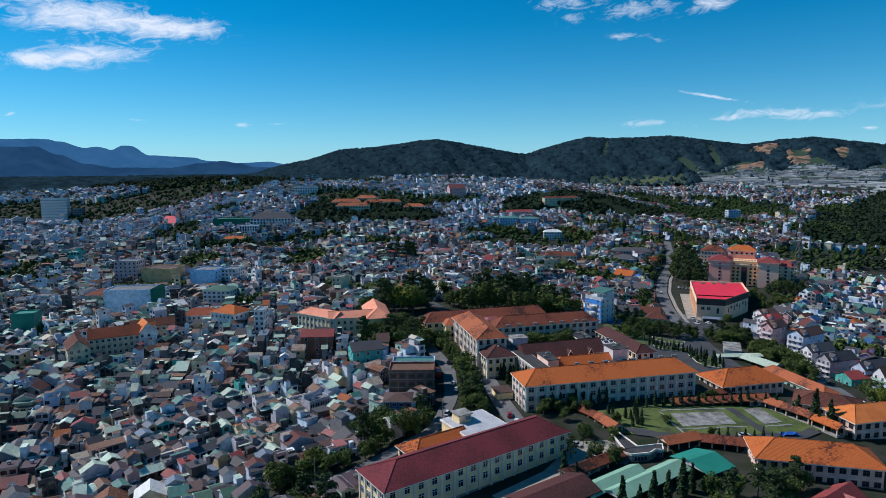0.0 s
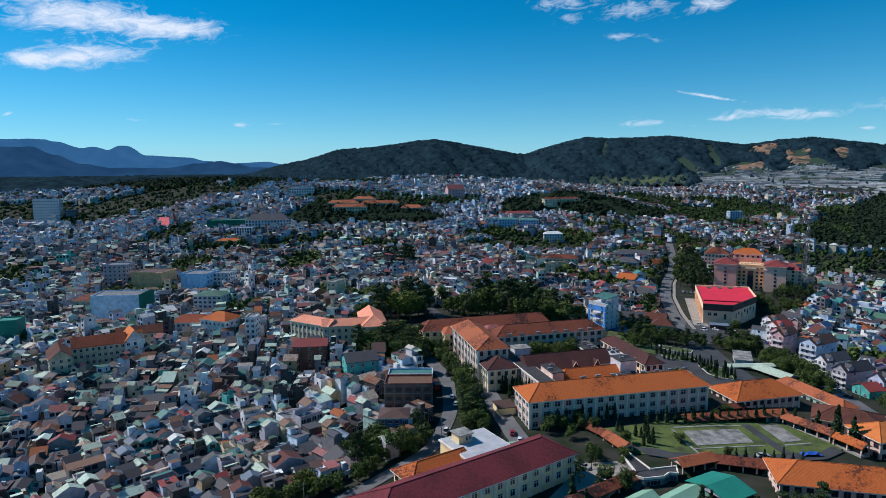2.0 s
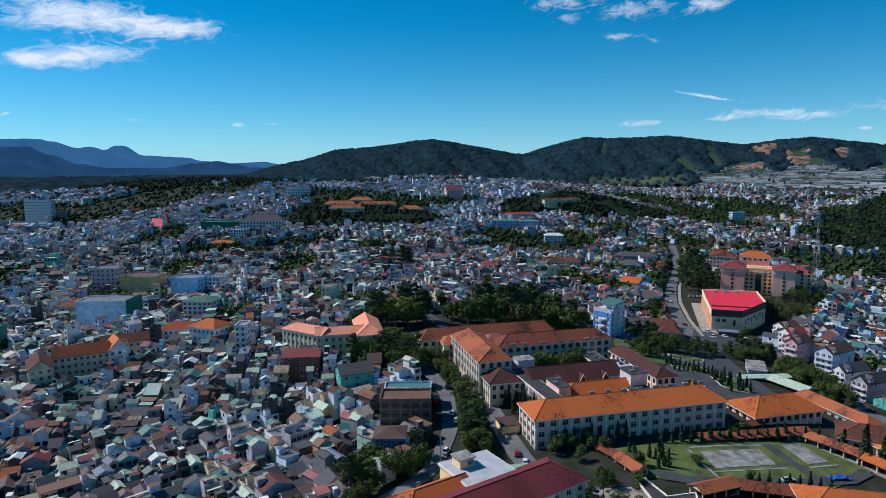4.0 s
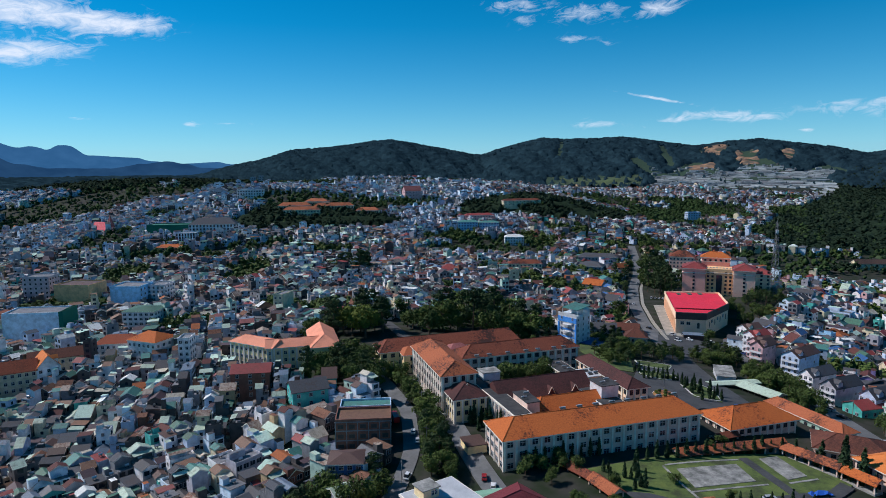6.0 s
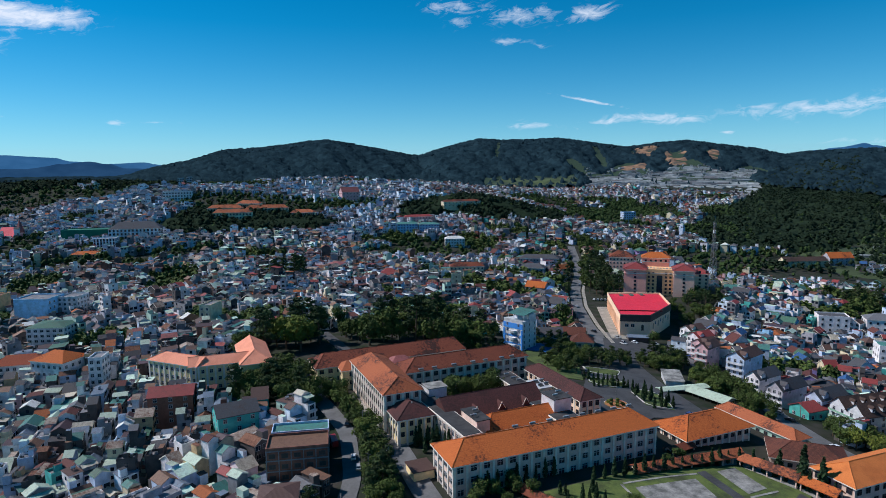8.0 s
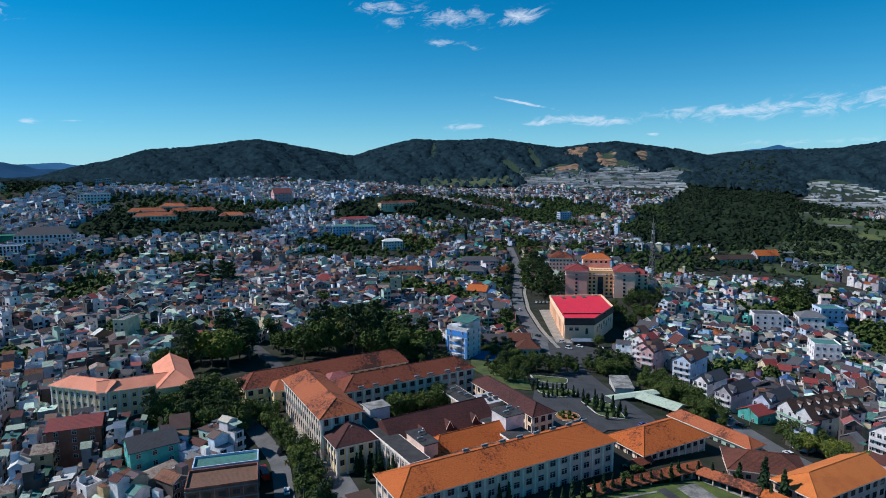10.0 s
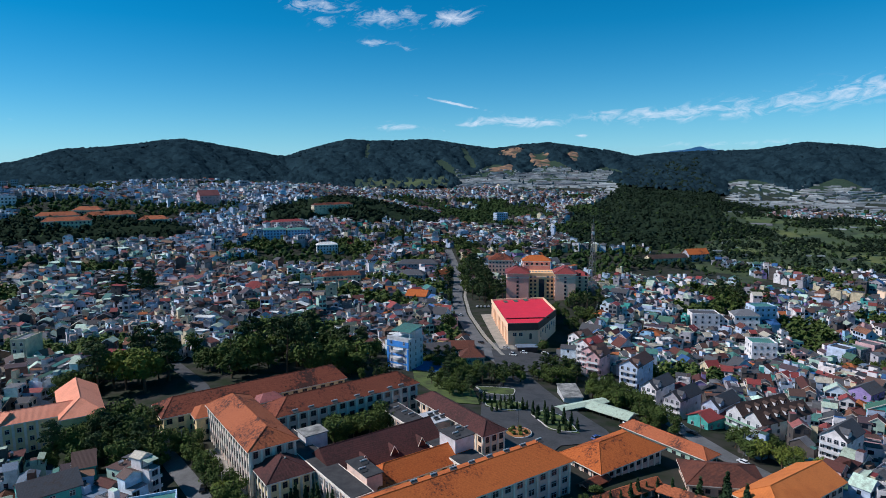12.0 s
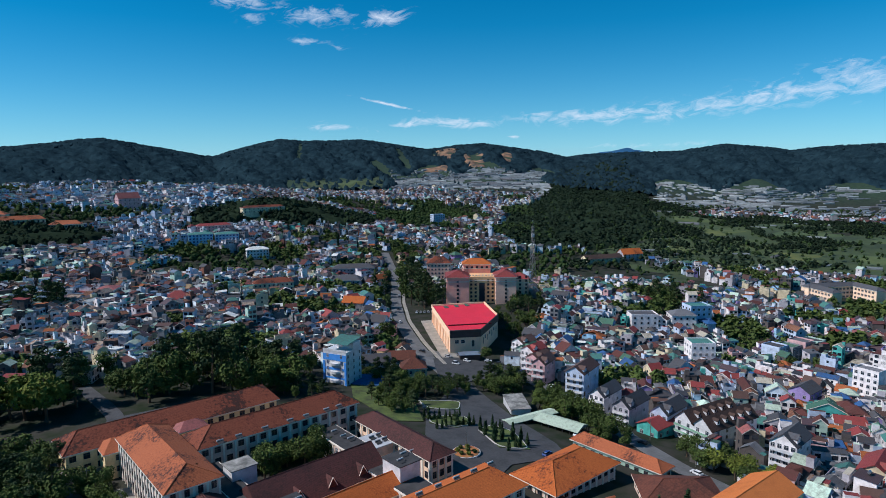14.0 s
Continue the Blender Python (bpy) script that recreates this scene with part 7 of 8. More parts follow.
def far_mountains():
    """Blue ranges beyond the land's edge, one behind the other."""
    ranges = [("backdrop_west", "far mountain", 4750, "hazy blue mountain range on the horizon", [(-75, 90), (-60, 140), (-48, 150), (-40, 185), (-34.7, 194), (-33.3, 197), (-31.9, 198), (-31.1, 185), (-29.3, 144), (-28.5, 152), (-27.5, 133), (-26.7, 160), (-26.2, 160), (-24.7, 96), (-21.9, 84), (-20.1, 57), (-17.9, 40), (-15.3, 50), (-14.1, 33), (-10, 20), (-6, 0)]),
              ("backdrop_foothills", "mountain near", 4300, "hazy blue wooded foothills before the mountains", [(-75, 50), (-50, 90), (-42, 120), (-34.7, 134), (-32.6, 135), (-31.2, 92), (-29.4, 39), (-27.4, 14), (-23.3, 11), (-21.1, 35), (-19.2, 51), (-17.9, 38), (-16.5, 10), (-12, 0)]),
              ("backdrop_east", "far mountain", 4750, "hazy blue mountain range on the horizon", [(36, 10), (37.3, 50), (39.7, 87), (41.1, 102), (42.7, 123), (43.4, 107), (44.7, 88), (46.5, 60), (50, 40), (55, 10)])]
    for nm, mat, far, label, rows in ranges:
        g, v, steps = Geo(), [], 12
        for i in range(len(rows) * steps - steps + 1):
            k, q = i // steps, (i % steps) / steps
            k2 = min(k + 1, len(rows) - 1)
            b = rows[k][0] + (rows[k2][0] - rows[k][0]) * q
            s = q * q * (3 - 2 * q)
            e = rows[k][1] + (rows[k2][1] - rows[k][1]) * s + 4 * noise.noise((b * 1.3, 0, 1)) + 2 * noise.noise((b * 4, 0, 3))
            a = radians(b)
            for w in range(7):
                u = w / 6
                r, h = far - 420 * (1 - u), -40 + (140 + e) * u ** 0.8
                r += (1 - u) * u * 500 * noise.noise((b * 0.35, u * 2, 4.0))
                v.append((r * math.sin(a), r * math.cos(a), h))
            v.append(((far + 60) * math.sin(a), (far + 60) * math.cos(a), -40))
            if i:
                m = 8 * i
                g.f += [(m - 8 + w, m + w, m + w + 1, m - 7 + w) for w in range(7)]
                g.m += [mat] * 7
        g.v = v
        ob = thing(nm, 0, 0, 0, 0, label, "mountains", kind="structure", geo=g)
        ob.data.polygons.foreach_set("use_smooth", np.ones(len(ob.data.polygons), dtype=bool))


greenhouses()
for k, (b0, b1, r0, r1, rough) in enumerate(QUARRIES):
    far_patch("quarry", b0, b1, r0, r1, "red earth", "bare orange earth cut into the hillside", 3.5, rough, 4.0 + k * 3, 36)
far_patch("cleared_slope", 13.2, 21.2, 2130, 2490, "meadow", "yellow-green cleared slope", 4, 2, 1.0, 40)
far_patch("meadow", 37, 68, 780, 1640, "meadow", "dark green scrub and garden plots in the valley", 1.6, 0.4, 7.0, 60)
for k, (b0, b1, r0, r1) in enumerate(FIELD_STRIPS):
    far_patch("field_strip", b0, b1, r0, r1, "yellow grass" if k % 2 == 0 else "scrub", "open yellow-green field among trees", 3, 0.5, 2.0 + k, 18)
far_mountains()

# ---- town houses ----
FLOOR = 3.1
LEFT_WALLS = ["white"] * 8 + ["milky blue"] * 4 + ["pale grey"] * 4 + ["pale blue"] * 6 + ["grey cement"] * 7 + ["sooty"] * 11 + ["cream"] * 3 + ["pale green", "brick red", "pink", "ochre", "turquoise"]
RIGHT_WALLS = ["white"] * 11 + ["pale blue"] * 7 + ["milky blue"] * 3 + ["pale grey"] * 4 + ["cream"] * 3 + ["grey cement"] * 4 + ["sooty"] * 6 + ["clear blue", "pale green", "pink", "turquoise", "violet"]
LEFT_ROOFS = ["grey sheet"] * 6 + ["blue-grey sheet"] * 4 + ["green sheet"] * 5 + ["teal sheet"] * 6 + ["pale green sheet"] * 9 + ["mint"] * 3 + ["rusty sheet"] * 5 + ["brown sheet"] * 4 + ["plum sheet"] * 6 + ["charcoal sheet"] * 10 + ["beige sheet"] * 2 + ["red sheet"] * 2 + ["pale sheet"] * 2 + ["dark slate"] * 4 + ["rust streaked"] * 5 + ["old rust"] * 7 + ["maroon tile"] * 4 + ["bright mint"] * 3 + ["pink sheet", "pink sheet", "orange tile"]
RIGHT_ROOFS = ["dark slate"] * 8 + ["charcoal sheet"] * 4 + ["maroon tile"] * 5 + ["plum sheet"] * 3 + ["old rust"] * 3 + ["brown sheet"] * 4 + ["grey sheet"] * 3 + ["red sheet"] * 4 + ["teal sheet"] * 4 + ["green sheet"] * 3 + ["blue sheet"] * 3 + ["bright mint"] * 2 + ["pale green sheet"] * 2 + ["beige sheet"] * 2 + ["orange tile"] * 2 + ["pink sheet"]
MID_ROOFS = ["maroon tile"] * 7 + ["old rust"] * 4 + ["rust streaked"] * 3 + ["bright mint"] + ["plum sheet"] * 5 + ["grey sheet"] * 5 + ["blue-grey sheet"] * 3 + ["dark slate"] * 5 + ["charcoal sheet"] * 5 + ["brown sheet"] * 6 + ["rusty sheet"] * 3 + ["red sheet"] * 2 + ["orange tile"] * 2 + ["pale sheet"] * 4 + ["teal sheet"] * 2 + ["green sheet", "pink sheet"]

# paler, bluer paints for distant houses, in place of the air's haze
HAZED_WALLS = ["white"] * 8 + ["pale blue"] * 9 + ["milky blue"] * 6 + ["pale grey"] * 6 + ["clear blue", "grey cement", "grey cement", "grey cement", "pink", "cream", "pale green", "sooty", "sooty", "sooty", "sooty"]
HAZED_ROOFS = ["grey sheet"] * 6 + ["blue-grey sheet"] * 8 + ["charcoal sheet"] * 7 + ["dark slate"] * 5 + ["plum sheet"] * 4 + ["maroon tile"] * 3 + ["pale sheet"] * 2 + ["teal sheet"] * 2 + ["green sheet", "red sheet", "brown sheet", "orange tile", "pink sheet"]


def gable(g, a, b, z, rise, roof, wall, along="y", slab=0.0, walls=None, verge=False):
    """A pitched roof over half sizes a, b at height z with its ridge along one axis; with slab it has thick eaves. Its gable walls go to the mesh walls."""
    o, c = 0.35, math.pi / 2 if along == "x" else 0.0
    if along == "x":
        a, b = b, a
    ends = Geo()
    ends.solid([(-a, -b, z), (a, -b, z), (a, b, z), (-a, b, z), (0, -b, z + rise), (0, b, z + rise)], [(0, 1, 4), (2, 3, 5)], wall)
    (walls or g).put(ends, 0, 0, 0, c)
    k, t = rise / a * o, 0.14
    v = [(x, y, h + t) for y in (-b - o, b + o) for x, h in ((-a - o, z - k), (0, z + rise), (a + o, z - k))]
    f = [(0, 1, 4, 3), (1, 2, 5, 4)]
    if slab:
        v += [(x, y, h - t) for x, y, h in v]
        f += [(9, 10, 7, 6), (10, 11, 8, 7), (0, 6, 7, 1), (1, 7, 8, 2), (3, 4, 10, 9), (4, 5, 11, 10), (0, 3, 9, 6), (2, 8, 11, 5)]
    shell = Geo()
    shell.solid(v, [tuple(reversed(q)) for q in f], roof)
    if verge:
        for y in (-b - o - 0.03, b + o + 0.03):
            for sx in (-1, 1):
                shell.face([(sx * (a + o), y, z - k + t + 0.03), (0, y, z + rise + t + 0.03), (0, y, z + rise - 0.24), (sx * (a + o), y, z - k - 0.24)], "white trim")
    g.put(shell, 0, 0, 0, c)


def cap_box(g, x0, y0, z0, x1, y1, z1, wall, roof, back=None):
    """A box whose top is of another stuff; back lifts its far edge."""
    z2 = z1 if back is None else back
    g.solid([(x0, y0, z0), (x1, y0, z0), (x1, y1, z0), (x0, y1, z0), (x0, y0, z1), (x1, y0, z1), (x1, y1, z2), (x0, y1, z2)], [(0, 1, 5, 4), (1, 2, 6, 5), (2, 3, 7, 6), (3, 0, 4, 7)], wall)
    k = len(g.v) - 8
    g.f.append((k + 4, k + 5, k + 6, k + 7))
    g.m.append(roof)


def slope(g, pts, s, roof, slab):
    up = [(x, y, z + 0.14) for x, y, z in pts]
    top = (0, 3, 2, 1) if s < 0 else (0, 1, 2, 3)
    if not slab:
        g.solid(up, [top], roof)
        return
    g.solid(pts + up, [tuple(4 + i for i in top), tuple(reversed(top)), (0, 1, 5, 4), (1, 2, 6, 5), (2, 3, 7, 6), (3, 0, 4, 7)], roof)


def design(rng, w, d, floors, kind, wall, roof, near, pitch=0.5):
    """The parts of a house round the origin, its front at -y: wall and roof meshes, windows, extras."""
    h = floors * FLOOR
    a, b = w / 2, d / 2
    W, R = wall + " wall", roof + " roof"
    body, top, extra, wins = Geo(), Geo(), [], []
    if kind == "flat":
        up = 0.9 if near < 2 else 0.5
        ring = [(x * q[0], y * q[1], z) for q, z in (((a, b), -5), ((a, b), h + up), ((a - 0.18, b - 0.18), h + up), ((a - 0.18, b - 0.18), h - 0.1)) for x, y in ((-1, -1), (1, -1), (1, 1), (-1, 1))]
        body.solid(ring, [(4 * q + i, 4 * q + (i + 1) % 4, 4 * q + 4 + (i + 1) % 4, 4 * q + 4 + i) for q in range(3) for i in range(4)], W)
        top.face([(-a + 0.1, -b + 0.1, h + 0.02), (a - 0.1, -b + 0.1, h + 0.02), (a - 0.1, b - 0.1, h + 0.02), (-a + 0.1, b - 0.1, h + 0.02)], "terrace")
        k = rng.uniform(0.25, 0.5) * d
        sw = a * rng.uniform(0.5, 0.95)
        y0 = b - k if rng.random() < 0.6 else -k / 2
        stair = Geo()
        cap_box(stair, -a + 0.22, y0, h, -a + 0.2 + sw * 1.6, min(y0 + k - 0.25, b - 0.2), h + 2.6, W, R)
        extra.append(("stair_house", stair))
    elif kind == "shed":
        body.solid([(-a, -b, -5), (a, -b, -5), (a, b, -5), (-a, b, -5), (-a, -b, h), (a, -b, h), (a, b, h + d * 0.07), (-a, b, h + d * 0.07)],
                   [(0, 1, 5, 4), (1, 2, 6, 5), (2, 3, 7, 6), (3, 0, 4, 7)], W)
        e = 0.35
        pts = [(-a - e, -b - e, h - 0.03), (a + e, -b - e, h - 0.03), (a + e, b + e, h + d * 0.07 + 0.04), (-a - e, b + e, h + d * 0.07 + 0.04)]
        slope(top, pts, 1, R, near == 0)
    elif kind == "hip":
        body.box(-a, -b, -5, a, b, h, W)
        r = hip_roof(b, a, min(a, b) * 0.75, a * 0.9, a * 0.9, 0.5, R, R, 0.2)
        top.put(r, 0, 0, h + 0.2, math.pi / 2)
    elif kind == "step":
        prof = [(-b, -5), (b, -5), (b, h + FLOOR), (-b * 0.1, h + FLOOR), (-b * 0.1, h), (-b, h)]
        body.solid([(x, y, z) for x in (-a, a) for y, z in prof], [(5, 4, 3, 2, 1, 0), (6, 7, 8, 9, 10, 11), (0, 6, 11, 5), (4, 10, 9, 3), (1, 2, 8, 7)], W)
        k = len(body.v) - 12
        body.f.append((k + 5, k + 11, k + 10, k + 4))
        body.m.append("terrace")
        gb, gw = Geo(), Geo()
        gable(gb, a, b * 0.55, h + FLOOR, a * pitch, R, W, "y", near == 0, gw, near < 2 and rng.random() < 0.7)
        top.put(gb, 0, b * 0.45, 0)
        body.put(gw, 0, b * 0.45, 0)
    else:
        body.box(-a, -b, -5, a, b, h, W)
        along = "y" if kind == "gable" else "x"
        gable(top, a, b, h, (a if along == "y" else b) * pitch * rng.uniform(0.75, 1.3), R, W, along, near == 0, body, near < 2 and rng.random() < 0.7)
    if kind in ("flat", "step") and rng.random() < 0.55:
        # a sheet over part of the terrace, on thin posts
        y0, y1, z = -b * 0.95, -b * rng.uniform(0.15, 0.4), h + 2.3
        cover = Geo()
        slope(cover, [(-a * 0.98, y0, z), (a * 0.98, y0, z), (a * 0.98, y1, z + 0.5), (-a * 0.98, y1, z + 0.5)], 1, rng.choice(LEFT_ROOFS) + " roof", near == 0)
        if near < 2:
            for px, py, pz in ((-a * 0.94, y0 + 0.1, z + 0.13), (a * 0.94, y0 + 0.1, z + 0.13), (-a * 0.94, y1 - 0.1, z + 0.6), (a * 0.94, y1 - 0.1, z + 0.6)):
                cover.box(px - 0.05, py - 0.05, h, px + 0.05, py + 0.05, pz, "dark metal")
        extra.append(("terrace_cover", cover))
    if kind in ("gable", "gable_x", "shed") and rng.random() < 0.3 and w > 4.4:
        # a taller stair bay at one corner
        sx, bay = rng.choice((-1, 1)), Geo()
        bw, bd, bh = w * rng.uniform(0.3, 0.45), d * rng.uniform(0.3, 0.5), h + rng.uniform(2.4, 4.2)
        x0, y0 = (-a - 0.04, -b - 0.06) if sx < 0 else (a - bw + 0.04, -b - 0.06)
        cap_box(bay, x0, y0, -5, x0 + bw, y0 + bd, bh, W, rng.choice(LEFT_ROOFS) + " roof")
        extra.append(("stair_bay", bay))
    if near < 2:
        for k in range(rng.choice((0, 1, 1, 1)) if near == 0 else rng.choice((1, 1, 2))):
            lean = Geo()
            lw, ld, lh = rng.uniform(0.4, 0.9) * w, rng.uniform(1.6, 3.2), rng.uniform(2.2, 3.0) * rng.choice((1, 1, min(2, floors)))
            x0, side = rng.uniform(-a, a - lw), rng.choice((-1, -1, 1))
            y0 = -b - ld if side < 0 else b
            cap_box(lean, x0, y0, -5, x0 + lw, y0 + ld, lh if side < 0 else lh + 0.4, rng.choice(LEFT_WALLS) + " wall", rng.choice(LEFT_ROOFS) + " roof", lh + 0.4 if side < 0 else lh)
            extra.append(("lean_to", lean))
    n = max(1, int(w / 2.5))
    sides = [(0, w, -b), (2, w, b)]
    wide = min(2.0, w / n - 0.4)
    for f in range(0 if near == 0 else max(0, floors - (3 if near == 1 else 1)), floors):
        z = f * FLOOR + 0.85
        for side, run, off in sides:
            for i in range(n):
                if rng.random() < 0.88:
                    s = -a + w * (i + 0.5) / n
                    wins.append((side, s, z, wide, 1.7))
        for side in (1, 3):
            m = max(1, int(d / 4.5))
            for i in range(m):
                if rng.random() < (0.65 if near < 2 else 0.15):
                    wins.append((side, -b + d * (i + 0.5) / m, z, 1.2, 1.4))
    return body, top, extra, wins


def add_window(g, a, b, side, s, z, w, h, near):
    k = 0.06
    if side in (0, 2):
        y = -b - k if side == 0 else b + k
        p = [(s - w / 2, y, z), (s + w / 2, y, z), (s + w / 2, y, z + h), (s - w / 2, y, z + h)]
        if side == 2:
            p.reverse()
    else:
        x = a + k if side == 1 else -a - k
        p = [(x, s - w / 2, z), (x, s + w / 2, z), (x, s + w / 2, z + h), (x, s - w / 2, z + h)]
        if side == 3:
            p.reverse()
    g.face(p, "glass")


def lots():
    """Rows of lots, district by district: x, y, turn, width, depth."""
    rng = random.Random(7)
    cell = 78.0
    seeds = []
    for i in range(-22, 26):
        for j in range(0, 29):
            x, y = (i + rng.uniform(0.15, 0.85)) * cell, 60 + (j + rng.uniform(0.15, 0.85)) * cell
            base = 14 if x < 150 else -55
            seeds.append((x, y, radians(base + rng.gauss(0, 24) + (90 if rng.random() < 0.35 else 0)), rng.uniform(6.4, 10.2), rng.random()))
    grid = {}
    for s in seeds:
        grid.setdefault((int(s[0] // cell), int(s[1] // cell)), []).append(s)

    def owner(x, y):
        best, who = 1e9, None
        i, j = int(x // cell), int(y // cell)
        for a in (-1, 0, 1):
            for b in (-1, 0, 1):
                for s in grid.get((i + a, j + b), ()):
                    d = (s[0] - x) ** 2 + (s[1] - y) ** 2
                    if d < best:
                        best, who = d, s
        return who

    out = []
    for s in seeds:
        sx, sy, t, depth, _ = s
        far = math.hypot(sx, sy)
        grow = 1.06 if sx > 170 and far < 800 else 0.94 if far < 700 else 1.06 if far < 1100 else 1.28
        c, sn = math.cos(t), math.sin(t)
        v = -70.0
        row = 0
        while v < 70:
            u = -75.0
            dep = depth * grow
            while u < 75:
                w = rng.uniform(3.7, 6.6) * grow * (rng.uniform(1.5, 2.2) if rng.random() < 0.14 else 1.0)
                if rng.random() < 0.05:
                    u += rng.uniform(3, 9)
                x, y = sx + c * (u + w / 2) - sn * v, sy + sn * (u + w / 2) + c * v
                if owner(x, y) is s:
                    out.append((x, y, t + (math.pi if row % 2 else 0) + rng.gauss(0, 0.06), w, dep * rng.uniform(0.72, 1.04)))
                u += w + (0.12 if rng.random() < 0.8 else rng.uniform(0.4, 1.6))
            v += dep + (0.25 if row % 2 == 0 else rng.uniform(1.3, 2.6))
            row += 1
    return out


WOODS = [WOOD_HILL, WOOD_KNOLL, WOOD_PALACE, WOOD_LEFT, WOOD_GREEN, FIELDS]


def free_lot(x, y, size):
    r, b = math.hypot(x, y), math.degrees(math.atan2(x, y))
    if r < 120 or r > (2250 if b < -9 else 1960) or not -42 < b < 72:
        return False
    if 46 < b < 64 and 1470 < r < 1690 and noise.noise((x * 0.009, y * 0.009, 3.0)) > -0.02:
        return True
    if b > 36 and r > 900 or b > 26 and r > 1830 or b > 34 and x > 760 and r > 900:
        return False
    if inside(x, y, CAMPUS) or inside(x, y, THEATRE_GROUND) or any(inside(x, y, w) for w in WOODS):
        return False
    if inside(x, y, WOOD_VALLEY) and noise.noise((x * 0.012, y * 0.012, 4.0)) > 0.12:
        return False
    if 21 < b < 33 and 840 < r < 1750 and noise.noise((x * 0.007, y * 0.007, 15.0)) > 0.10:
        return False
    if r > 1250 and b < -6 and noise.noise((x * 0.005, y * 0.005, 5.0)) > -0.12:
        return False
    if r > 750 and noise.noise((x * 0.005, y * 0.005, 5.0)) > (0.12 if x < -120 else 0.24 if x < 180 else 0.12):
        return False
    if any(off_line(x, y, line) < w + size * 0.3 for line, w in ROADS if y < 900):
        return False
    return all((x - cx) ** 2 + (y - cy) ** 2 > (cr + size * 0.35) ** 2 for cx, cy, cr in KEEP_CLEAR)


def water_tank():
    g = Geo()
    g.tube((-0.7, 0, 1.1), (0.7, 0, 1.1), 0.5, 0.5, "steel", 8)
    for x in (-0.45, 0.45):
        g.box(x - 0.05, -0.35, 0, x + 0.05, 0.35, 0.7, "dark metal")
    return g


